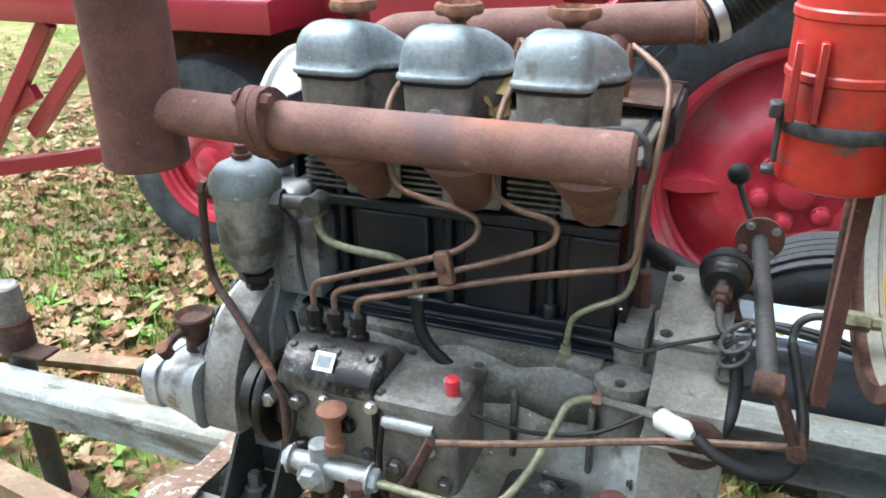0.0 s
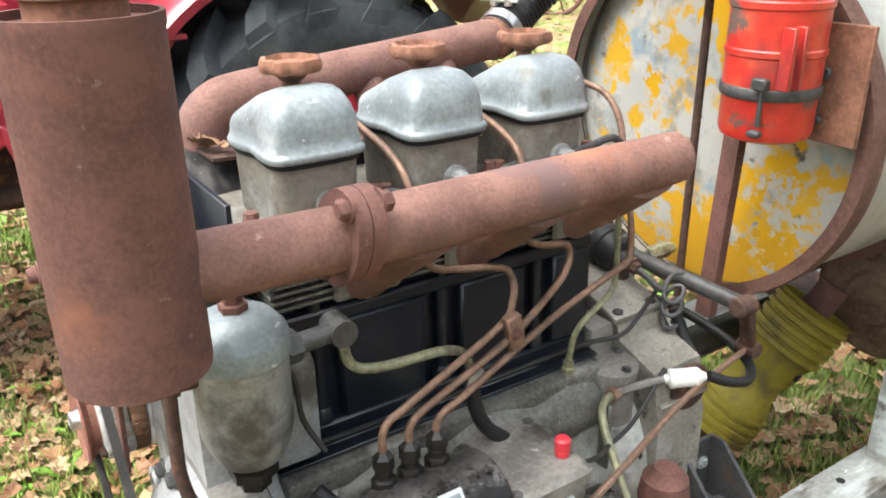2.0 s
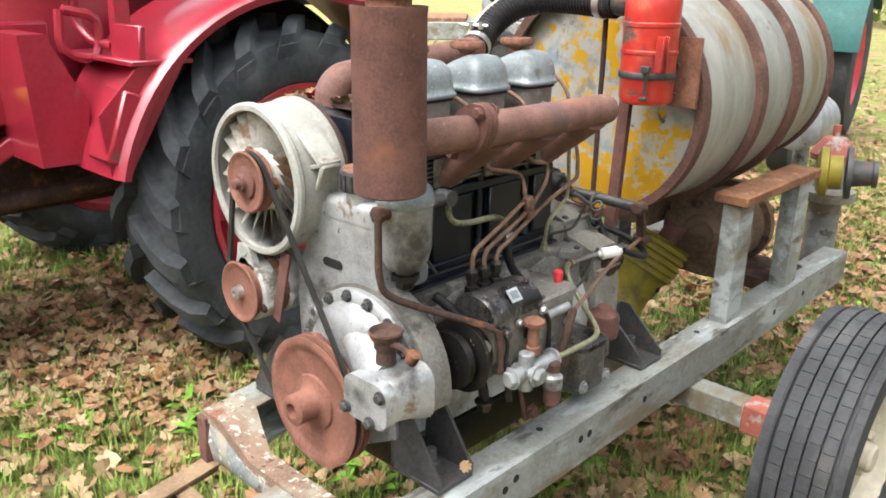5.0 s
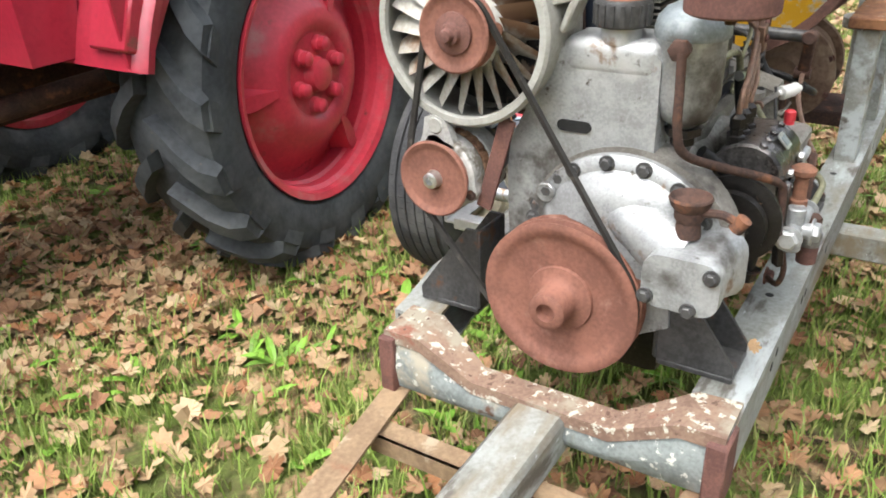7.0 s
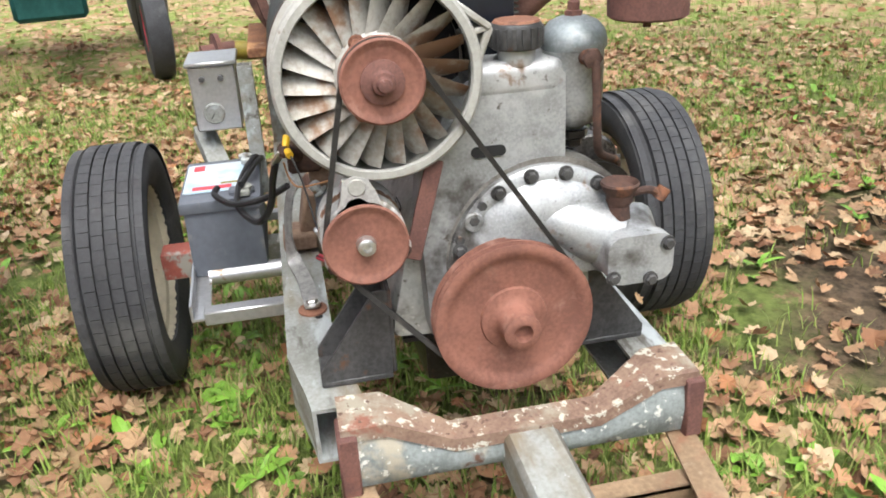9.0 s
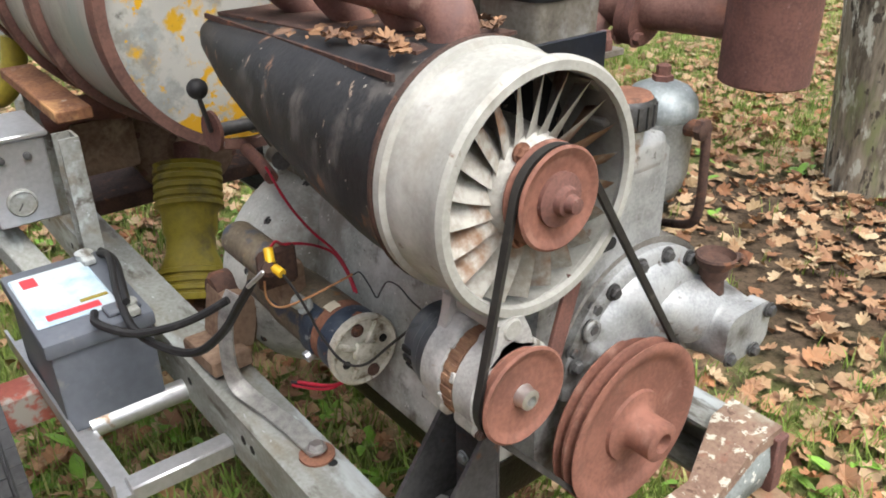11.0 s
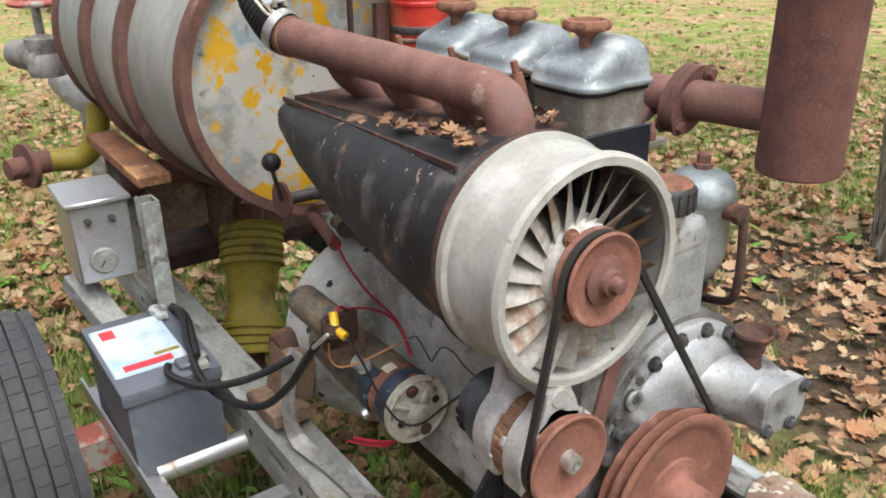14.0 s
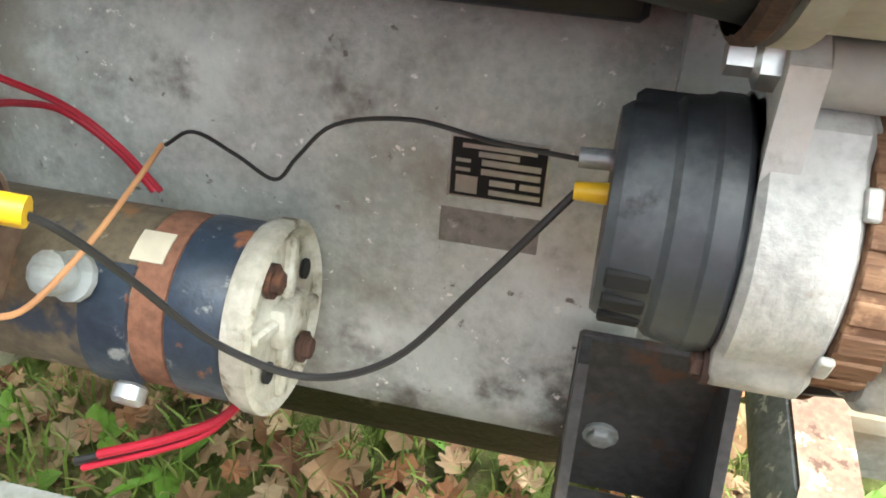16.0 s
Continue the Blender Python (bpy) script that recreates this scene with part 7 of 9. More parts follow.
# ---- battery and control box ----
bat = thing("battery", (0.79, 0.447, 0.35), "dark grey car battery with white and red label", "battery")
bm = B()
span(bm, (0.652, 0.368, 0.349), (0.93, 0.53, 0.50), 0.006, 2)
part("case", bm, BATTERY_GREY, bat)
bm = B()
span(bm, (0.645, 0.362, 0.50), (0.937, 0.537, 0.527), 0.006, 2)
part("lid", bm, BATTERY_GREY, bat)
bm = B()
span(bm, (0.70, 0.40, 0.527), (0.90, 0.53, 0.531), 0.003)
lab = part("label", bm, WHITE_LABEL, bat, "white and pale blue sticker with red blocks")
for (x0, y0), (x1, y1), mm in (((0.712, 0.425), (0.732, 0.51), LABEL_RED), ((0.85, 0.49), (0.885, 0.515), LABEL_RED), ((0.742, 0.405), (0.752, 0.45), YELLOW_GUARD)):
    bm = B()
    span(bm, (x0, y0, 0.531), (x1, y1, 0.5322))
    part("label_block", bm, mm, lab)
for x, y in ((0.675, 0.395), (0.905, 0.395)):
    bm = B()
    lathe(bm, (x, y, 0.527), Z, [(0.010, 0), (0.009, 0.018), (0.016, 0.006), (0.017, 0.016), (0.009, 0.020)], 14)
    box(bm, (x - 0.02, y, 0.536), (0.03, 0.022, 0.012), None, 0.002)
    part("terminal_clamp", bm, GALV, bat, "lead terminal clamp")
bm = B()
span(bm, (0.665, 0.375, 0.527), (0.70, 0.43, 0.537), 0.003)
part("cap_strip", bm, BATTERY_GREY, bat)

cb = thing("control_box", (1.07, 0.45, 0.58), "bare metal control box with a round pressure gauge", "control box")
bm = B()
span(bm, (1.0, 0.395, 0.585), (1.15, 0.505, 0.745), 0.003)
part("box", bm, GALV_NEW, cb)
bm = B()
span(bm, (0.992, 0.388, 0.745), (1.158, 0.512, 0.756), 0.003)
part("lid", bm, GALV_NEW, cb)
bm = B()
lathe(bm, (0.9995, 0.458, 0.63), -X, [(0.026, 0), (0.026, 0.008), (0.023, 0.010), (0.022, 0.007)], 32)
gg = part("gauge", bm, GALV, cb, "round pressure gauge with white dial")
bm = B()
lathe(bm, (0.9935, 0.458, 0.63), -X, [(0.0225, 0), (0.0225, 0.0006)], 32)
part("dial", bm, DIAL, gg)
bm = B()
beam(bm, (0.992, 0.458, 0.63), (0.992, 0.467, 0.617), 0.002, 0.0012, up=X)
part("needle", bm, DARK, gg)
for y in (0.43, 0.475):
    bm = B()
    lathe(bm, (0.9995, y, 0.715), -X, [(0.007, 0), (0.007, 0.008), (0.004, 0.009)], 12)
    part("switch", bm, STEEL_DARK, cb)

# ---- vacuum pump and drive shaft behind the engine ----
vp = thing("vacuum_pump", (1.5, 0.05, 0.37), "heavily rusted round pump under the barrel", "pump")
bm = B()
lathe(bm, (1.37, 0.0, 0.535), X, [(0.05, -0.03), (0.06, -0.01), (0.12, 0.0), (0.135, 0.012), (0.135, 0.03), (0.118, 0.034), (0.112, 0.17), (0.13, 0.174), (0.13, 0.20), (0.05, 0.205)], 36)
part("casing", bm, DUSTY_RUST, vp)
bolts("casing_bolt", [(1.382, 0.125 * math.cos(a), 0.535 + 0.125 * math.sin(a)) for a in [0.4 + 0.785 * i for i in range(8)]], -X, RUST, vp, 0.009, 0.009)
bm = B()
box(bm, (1.40, 0.21, 0.60), (0.20, 0.14, 0.13), None, 0.015, 2)
part("side_box", bm, DUSTY_RUST, vp)
bm = B()
tube(bm, [(1.28, 0.16, 0.69), (1.32, 0.24, 0.69), (1.36, 0.31, 0.66)], 0.03, 14, 4)
part("port_pipe", bm, RUST, vp)
bm = B()
box(bm, (1.50, 0.03, 0.415), (0.20, 0.50, 0.04), None, 0.004)
part("bed_plate", bm, RUST_DARK, vp)
pto = thing("drive_shaft", (1.1, 0.07, 0.34), "yellow plastic guarded drive shaft with ribbed bell ends", "drive shaft")
A0, A1 = Vector((1.10, 0.145, 0.255)), Vector((1.25, 0.055, 0.52))
bm = B()
pr_ = [(0.070, 0.012), (0.076, 0.0)]
for i in range(4):
    pr_ += [(0.078, 0.004 + 0.02 * i), (0.078, 0.014 + 0.02 * i), (0.071, 0.016 + 0.02 * i), (0.071, 0.022 + 0.02 * i)]
pr_ += [(0.064, 0.10), (0.058, 0.115), (0.056, 0.15), (0.062, 0.16), (0.065, 0.205), (0.070, 0.215)]
for i in range(5):
    pr_ += [(0.073, 0.220 + 0.02 * i), (0.080, 0.223 + 0.02 * i), (0.080, 0.233 + 0.02 * i), (0.073, 0.236 + 0.02 * i)]
pr_ += [(0.080, 0.324), (0.072, 0.324), (0.065, 0.30)]
lathe(bm, A0, A1 - A0, pr_, 32)
part("guard", bm, YELLOW_GUARD, pto)
bm = B()
cyl(bm, A0 - (A1 - A0).normalized() * 0.06, A0 + (A1 - A0).normalized() * 0.02, 0.03, n=28, chamfer=0.006)
part("flange", bm, RUST_DARK, pto, "dark rusty shaft flange")
bm = B()
cyl(bm, A1, A1 + (A1 - A0).normalized() * 0.06, 0.03, n=16)
part("yoke", bm, RUST, pto)
bm = B()
cyl(bm, A0.lerp(A1, 0.58) + Vector((0.0, -0.058, -0.01)), A0.lerp(A1, 0.58) + Vector((0.0, -0.066, -0.012)), 0.009, n=12)
part("guard_hole", bm, DARK, pto)

# outlet fittings at the barrel's back
vf = thing("outlet_valve", (1.72, -0.1, 0.6), "brass-brown valve with bolted dark pipe flange", "valve")
bm = B()
lathe(bm, (1.70, -0.18, 0.70), (0.35, -1, 0.05), [(0.05, 0), (0.075, 0.01), (0.075, 0.03), (0.05, 0.035), (0.05, 0.07)], 28)
part("body", bm, YELLOW_GUARD, vf, "olive brass valve body")
bm = B()
lathe(bm, (1.725, -0.255, 0.704), (0.35, -1, 0.05), [(0.075, 0), (0.078, 0.002), (0.078, 0.016), (0.04, 0.018), (0.035, 0.07), (0.04, 0.072), (0.04, 0.085), (0.03, 0.086)], 28)
part("flange", bm, STEEL_DARK, vf, "dark bolted pipe flange")
vg = thing("gate_valve", (1.85, 0.36, 0.7), "grey cast gate valve with red hand wheel at the barrel's back", "valve")
bm = B()
lathe(bm, (1.82, 0.36, 0.86), Z, [(0.045, 0), (0.05, 0.02), (0.035, 0.06), (0.045, 0.09), (0.045, 0.10), (0.012, 0.11), (0.012, 0.19)], 20)
cyl(bm, (1.80, 0.36, 0.90), (2.0, 0.40, 0.90), 0.04, n=20)
part("body", bm, ALU_DARK, vg)
bm = B()
tube(bm, [(1.82 + 0.06 * math.cos(a), 0.36 + 0.06 * math.sin(a), 1.05) for a in [2 * math.pi * i / 24 for i in range(25)]], 0.008, 8, 1)
beam(bm, (1.76, 0.36, 1.05), (1.88, 0.36, 1.05), 0.012, 0.008)
beam(bm, (1.82, 0.30, 1.05), (1.82, 0.42, 1.05), 0.012, 0.008)
part("hand_wheel", bm, GREY_RED, vg, "faded red hand wheel")
sp = thing("suction_pipe", (1.75, 0.36, 0.55), "rusty bolted suction pipe on the trailer", "pipe")
bm = B()
lathe(bm, (1.70, 0.42, 0.66), (-0.3, 1, 0), [(0.03, 0), (0.03, 0.05), (0.06, 0.052), (0.06, 0.066), (0.028, 0.068), (0.028, 0.11)], 24)
part("pipe", bm, RUST, sp)
bm = B()
tube(bm, [(1.70, 0.42, 0.66), (1.68, 0.34, 0.66), (1.66, 0.30, 0.72), (1.66, 0.28, 0.80)], 0.03, 14, 4)
part("elbow", bm, YELLOW_GUARD, sp)
# dead leaves lying on the duct
rnd = random.Random(77)
vs, fs = [], []
for i in range(110):
    u = rnd.random()
    x = 0.09 + 0.43 * u
    y = rnd.gauss(0.115, 0.045) if rnd.random() < 0.7 else rnd.uniform(0.2, 0.235)
    k = len(vs)
    a_leaf(rnd, 0, 0, 0, vs, fs)
    for j in range(k, len(vs)):
        vs[j] = Vector(vs[j]) * 0.4 + Vector((x, y, 1.027 - 0.05 * u + rnd.uniform(0, 0.001)))
debris = bpy.data.meshes.new("leaf_debris")
debris.from_pydata([tuple(v) for v in vs], [], fs)
debris.materials.append(island_mat("dead_brown_leaves", [(0.20, 0.10, 0.055), (0.30, 0.17, 0.09), (0.13, 0.075, 0.05), (0.36, 0.20, 0.11)]))
tagged(new("leaf_debris", debris), "brown dead leaves lodged on the cooling duct", "leaves", kind="stuff")
# leaves caught on the engine
for p, sc, t in (((0.352, -0.02, 1.005), 0.05, 0.4), ((0.365, -0.01, 1.03), 0.045, 1.4), ((0.25, 0.125, 1.03), 0.045, 2.0), ((0.33, 0.12, 1.03), 0.05, 3.3), ((0.06, -0.245, 0.462), 0.035, 0.7), ((0.115, -0.205, 0.668), 0.028, 2.2)):
    rnd = random.Random(int(p[0] * 1000))
    vs, fs = [], []
    a_leaf(rnd, 0, 0, 0, vs, fs)
    k = sc / 0.065
    me = bpy.data.meshes.new("dry_leaf")
    me.from_pydata([Matrix.Rotation(0.5 * t, 3, "X") @ (Vector(v) * k) for v in vs], [], fs)
    me.materials.append(LEAF_TAN if p[2] > 0.9 else LEAVES)
    o = tagged(new("dry_leaf", me), "dry tan leaf caught on the engine", "leaf", "leaves on the engine")
    o.location = p

# ---- red tractor beside the trailer ----
tractor = thing("red_tractor", (0.3, 1.9, 0.0), "old red farm tractor with large lugged rear tyres", "tractor")


def farm_wheel(c, r, w, rim_r, side, rim_mat, owner, lugs=18, lug_deep=0.042, rubber=None, yaw=0.0):
    """A lugged tyre on a dished rim; side: the way the outer face looks along y."""
    rubber = rubber or TRACTOR_RUBBER
    c = Vector(c)
    spin = Matrix.Translation(c) @ Matrix.Rotation(yaw, 4, "Z") @ Matrix.Translation(-c)
    bm = B()
    h = w / 2
    lathe(bm, c, Y, [(rim_r - 0.005, -h * 0.72), (rim_r + 0.03, -h * 0.92), (rim_r + (r - rim_r) * 0.45, -h * 1.0), (r - lug_deep - 0.03, -h * 0.95), (r - lug_deep - 0.008, -h * 0.75), (r - lug_deep, -h * 0.3), (r - lug_deep, h * 0.3), (r - lug_deep - 0.008, h * 0.75), (r - lug_deep - 0.03, h * 0.95), (rim_r + (r - rim_r) * 0.45, h * 1.0), (rim_r + 0.03, h * 0.92), (rim_r - 0.005, h * 0.72)], 64, caps=False)
    bmesh.ops.transform(bm, matrix=spin, verts=bm.verts)
    tyre = part("tyre", bm, rubber, owner, "black lugged farm tyre")
    # one curved lug for each side, then turned round the axle
    for s in (-1, 1):
        bm = B()
        secs = []
        for f, rr, in ((0.0, r), (0.3, r), (0.6, r - 0.004), (0.85, r - 0.02), (1.0, r - 0.05), (1.12, r - 0.10)):
            a = 0.30 * (f ** 1.3)
            y = s * (0.01 + (min(f, 1.0) if f < 1.05 else 0.93) * h * 0.98)
            wd = (0.030 + 0.016 * f) / r
            lo = r - lug_deep - 0.03 if f < 0.9 else rr - 0.03
            secs.append([c + Vector((q * math.cos(aa), y, q * math.sin(aa))) for q, aa in ((lo, a - wd), (rr, a - wd * 0.72), (rr, a + wd * 0.72), (lo, a + wd))])
        loft(bm, secs)
        me = as_mesh("lug", bm, rubber)
        for i in range(lugs):
            o = new("lug", me)
            o.parent = tyre
            o.matrix_basis = spin @ Matrix.Translation(c) @ Matrix.Rotation(2 * math.pi * (i + (0.5 if s > 0 else 0)) / lugs, 4, "Y") @ Matrix.Translation(-c)
    bm = B()
    lathe(bm, c, Y * side, [(rim_r - 0.03, h * 0.0), (rim_r - 0.034, h * 0.36), (rim_r - 0.024, h * 0.42), (rim_r - 0.022, h * 0.62), (rim_r - 0.010, h * 0.70), (rim_r - 0.008, h * 0.86), (rim_r + 0.012, h * 0.92), (rim_r + 0.012, h * 0.84), (rim_r + 0.002, h * 0.78), (rim_r, -h * 0.8), (rim_r - 0.03, -h * 0.8), (rim_r - 0.03, h * 0.0)], 48, caps=False)
    bmesh.ops.transform(bm, matrix=spin, verts=bm.verts)
    rim = part("rim", bm, rim_mat, owner, "painted steel rim")
    bm = B()
    lathe(bm, c, Y * side, [(0.03, h * 0.62), (rim_r * 0.34, h * 0.62), (rim_r * 0.37, h * 0.70), (rim_r * 0.45, h * 0.74), (rim_r * 0.55, h * 0.66), (rim_r * 0.68, h * 0.38), (rim_r * 0.80, h * 0.16), (rim_r * 0.88, h * 0.06), (rim_r - 0.012, h * 0.04), (rim_r - 0.012, -h * 0.05), (0.05, h * 0.3)], 48)
    bmesh.ops.transform(bm, matrix=spin, verts=bm.verts)
    disc_ = part("wheel_disc", bm, rim_mat, owner, "domed red wheel disc")
    bm = B()
    lathe(bm, c + Y * side * h * 0.60, Y * side, [(0.055, 0), (0.05, 0.01), (0.045, 0.03), (0.03, 0.036), (0.004, 0.037)], 28)
    bmesh.ops.transform(bm, matrix=spin, verts=bm.verts)
    part("hub", bm, rim_mat, disc_)
    if rim_r > 0.25:
        for k in range(6):
            a = 0.3 + math.pi / 3 * k
            bm = B()
            p = c + Vector((0.088 * math.cos(a), side * h * 0.58, 0.088 * math.sin(a)))
            lathe(bm, p, Y * side, [(0.026, 0), (0.024, 0.02), (0.021, 0.022), (0.020, 0.04), (0.012, 0.045)], 12)
            bmesh.ops.transform(bm, matrix=spin, verts=bm.verts)
            part("wheel_nut", bm, rim_mat, disc_)
        for k in range(3):
            a = 1.1 + 2 * math.pi / 3 * k
            bm = B()
            e = Vector((math.cos(a), 0, math.sin(a)))
            t = Vector((-math.sin(a), 0, math.cos(a)))
            rows = []
            for f, wd, up in ((0.52, 0.02, 0.70), (0.66, 0.035, 0.66), (0.80, 0.045, 0.60), (0.93, 0.03, 0.55)):
                o = c + e * (rim_r * f)
                rows.append([o + t * wd + Y * side * h * 0.05, o + t * wd * 0.5 + Y * side * h * up, o - t * wd * 0.5 + Y * side * h * up, o - t * wd + Y * side * h * 0.05])
            loft(bm, rows)
            bmesh.ops.transform(bm, matrix=spin, verts=bm.verts)
            part("rim_lug", bm, rim_mat, disc_)
    return tyre


TWC = (0.80, 1.352, 0.567)
farm_wheel((0.80, 1.312, 0.567), 0.575, 0.29, 0.352, -1, RED_RIM, tractor, yaw=radians(4.0))
farm_wheel((0.80, 2.75, 0.567), 0.575, 0.31, 0.352, 1, RED_RIM, tractor)
farm_wheel((-1.12, 1.45, 0.385), 0.385, 0.17, 0.215, -1, RED_RIM, tractor, 1, 0.01)
farm_wheel((-1.12, 2.65, 0.385), 0.385, 0.17, 0.215, 1, RED_RIM, tractor, 1, 0.01)


def fender(y0, y1):
    bm = B()
    s = 1 if y1 > y0 else -1
    rows = []
    for i in range(29):
        a = radians(166 - i * 4.7)
        R = 0.655 + (0.02 if i > 20 else 0)
        rows.append([Vector((TWC[0] + r * math.cos(a), y, TWC[2] + r * math.sin(a))) for r, y in ((R - 0.03, y0), (R - 0.008, y0 - s * 0.006), (R + 0.006, y0 + s * 0.01), (R + 0.012, y0 + s * 0.05), (R + 0.012, y1), (R + 0.006, y1), (R + 0.004, y0 + s * 0.05), (R - 0.004, y0 + s * 0.014), (R - 0.012, y0 + s * 0.004), (R - 0.03, y0 + s * 0.004))])
    loft(bm, rows)
    return part("fender", bm, RED, tractor, "glossy red curved fender")


fender(1.14, 1.56)
fender(2.96, 2.54)
# inner wall of the fender; its near-black colour stands for shade behind the wheel
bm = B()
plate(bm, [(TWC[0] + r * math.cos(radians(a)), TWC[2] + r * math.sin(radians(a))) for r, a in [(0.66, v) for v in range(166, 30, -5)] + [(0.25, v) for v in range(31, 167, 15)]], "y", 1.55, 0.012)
part("fender_wall", bm, DARK, tractor, "inner wall of the fender, near-black to stand for shade")
# panels ahead of the fender
bm = B()
plate(bm, [(0.155, 0.735), (0.215, 0.735), (0.40, 1.03), (0.27, 1.03), (0.14, 0.90)], "y", 1.17, 0.01)
part("front_gusset", bm, RED, tractor)
bm = B()
span(bm, (0.24, 1.16, 1.02), (0.42, 1.60, 1.035), 0.003)
part("step_plate", bm, RED, tractor)
bm = B()
loft(bm, [[(x, y, z) for x, z in ((0.05, 0.74), (0.17, 0.74), (0.20, 0.90), (0.10, 1.10), (0.03, 1.10))] for y in (1.36, 1.60)])
part("side_cowl", bm, RED, tractor)
bm = B()
box(bm, (0.20, 1.22, 0.86), (0.05, 0.13, 0.20), Matrix.Rotation(0.35, 4, "Y"), 0.006)
part("step_box", bm, RED, tractor)
bm = B()
box(bm, (0.28, 1.25, 1.075), (0.02, 0.16, 0.10), Matrix.Rotation(0.1, 4, "Y"), 0.004)
part("tool_plate", bm, RED, tractor)

# bonnet, frame, axles
bm = B()
secs = []
for x, z1, g in ((-1.75, 1.22, 0.06), (-1.70, 1.30, 0.02), (-1.0, 1.37, 0.0), (0.0, 1.42, 0.0), (0.10, 1.42, 0.01)):
    secs.append([(x, y, z) for y, z in rounded(0.78 - g * 2, z1 - 0.80 - g, 0.14, 5, 2.02, (z1 + 0.80) / 2)])
loft(bm, secs)
part("bonnet", bm, RED, tractor, "red sheet metal bonnet")
bm = B()
loft(bm, [[(x, y, z) for y, z in rounded(0.80 - g * 2, z1 - 0.78, 0.10, 5, 2.02, (z1 + 0.78) / 2)] for x, z1, g in ((0.08, 1.40, 0.02), (0.12, 1.43, 0.0), (0.30, 1.45, 0.0), (0.55, 1.30, 0.02), (0.70, 1.16, 0.05))])
part("dash_cowl", bm, RED, tractor, "curved red dash cowl")
bm = B()
span(bm, (-0.55, 1.58, 0.83), (0.20, 1.63, 1.12), 0.008)
box_ = part("side_panel", bm, RED, tractor, "red tool box panel with orange lamp")
bm = B()
beam(bm, (-0.55, 1.575, 1.045), (0.20, 1.575, 1.045), 0.006, 0.008)
part("panel_seam", bm, RED, box_)
bm = B()
lathe(bm, (-0.02, 1.58, 0.905), -Y, [(0.025, 0), (0.025, 0.012), (0.02, 0.02), (0.004, 0.023)], 20)
part("indicator_lamp", bm, YELLOW_PVC, box_, "round orange indicator")
bm = B()
lathe(bm, (0.197, 1.575, 0.885), -Y, [(0.012, 0), (0.012, 0.01), (0.006, 0.012), (0.006, 0.02)], 10)
part("panel_catch", bm, ZINC, box_)
bm = B()
span(bm, (-1.6, 1.80, 0.50), (1.05, 2.25, 0.82), 0.03, 2)
part("gearbox", bm, RUST_DARK, tractor, "dark greasy gearbox and frame")
bm = B()
cyl(bm, (0.80, 1.45, 0.567), (0.80, 2.65, 0.567), 0.09, n=20)
part("rear_axle", bm, RUST_DARK, tractor)
bm = B()
tube(bm, [(-1.12, 1.50, 0.39), (-1.12, 1.62, 0.52), (-1.12, 2.05, 0.55), (-1.12, 2.48, 0.52), (-1.12, 2.60, 0.39)], 0.045, 12, 4)
part("front_axle", bm, RED, tractor)
bm = B()
span(bm, (-1.9, 1.30, 0.86), (-0.75, 1.75, 0.97), 0.02, 2)
part("front_tray", bm, RED, tractor, "red ballast tray")
for p, q in (((-1.72, 1.36, 0.86), (-2.2, 1.32, 0.26)), ((-1.85, 1.36, 0.60), (-2.2, 1.34, 0.40)), ((-1.45, 1.36, 0.87), (-1.95, 1.40, 0.42)), ((-2.2, 1.32, 0.26), (-1.6, 1.46, 0.36))):
    bm = B()
    beam(bm, p, q, 0.045, 0.06, 0.004)
    part("loader_bar", bm, RED, tractor, "red steel bar")
bm = B()
beam(bm, (-0.30, 1.63, 0.55), (0.10, 1.60, 0.80), 0.05, 0.05, 0.006)
part("step_stay", bm, RED, tractor)
bm = B()
tube(bm, [(-0.9, 1.70, 0.60), (-0.2, 1.68, 0.58), (0.5, 1.66, 0.60)], 0.03, 10, 3)
part("drag_link", bm, RUST_DARK, tractor)
# cab frame
for p, q, w in (((0.30, 1.34, 1.02), (0.335, 1.34, 2.05), 0.045), ((0.31, 1.34, 1.318), (1.35, 1.34, 1.288), 0.04), ((1.34, 1.34, 1.10), (1.36, 1.34, 2.05), 0.045), ((0.30, 2.72, 1.02), (0.335, 2.72, 2.05), 0.045), ((1.34, 2.72, 1.10), (1.36, 2.72, 2.05), 0.045), ((0.31, 2.72, 1.318), (1.35, 2.72, 1.288), 0.04)):
    bm = B()
    beam(bm, p, q, w, w, 0.004, up=X if abs(q[2] - p[2]) > 0.5 else Z)
    part("cab_frame", bm, RED, tractor, "red square cab tube")
bm = B()
span(bm, (0.25, 1.28, 2.05), (1.45, 2.78, 2.11), 0.02, 2)
part("cab_roof", bm, RED, tractor)
bm = B()
rows = []
for i in range(13):
    x = 0.95 + 0.38 * i / 12
    rows.append([(x, 1.62 + 0.02 * math.sin(i * 1.9), 1.15), (x, 1.60 + 0.015 * math.sin(i * 2.3 + 1), 1.45), (x, 1.61, 2.0), (x, 1.63, 2.0), (x, 1.625, 1.45), (x, 1.65 + 0.02 * math.sin(i * 1.9), 1.15)])
loft(bm, rows)
part("cab_curtain", bm, BLACK_SHEET, tractor, "black hanging cab sheet")
bm = B()
plate(bm, [(1.36, 1.29), (1.30, 1.05), (1.42, 0.88), (1.54, 0.92), (1.56, 1.02), (1.44, 1.28)], "y", 1.44, 0.02)
part("mud_flap", bm, FAN_WHITE, tractor, "stained pale grey rear sheet")
bm = B()
span(bm, (1.27, 1.30, 1.14), (1.34, 1.36, 1.205), 0.006)
part("tail_lamp", bm, RED_FILTER, tractor, "red tail lamp block")
bm = B()
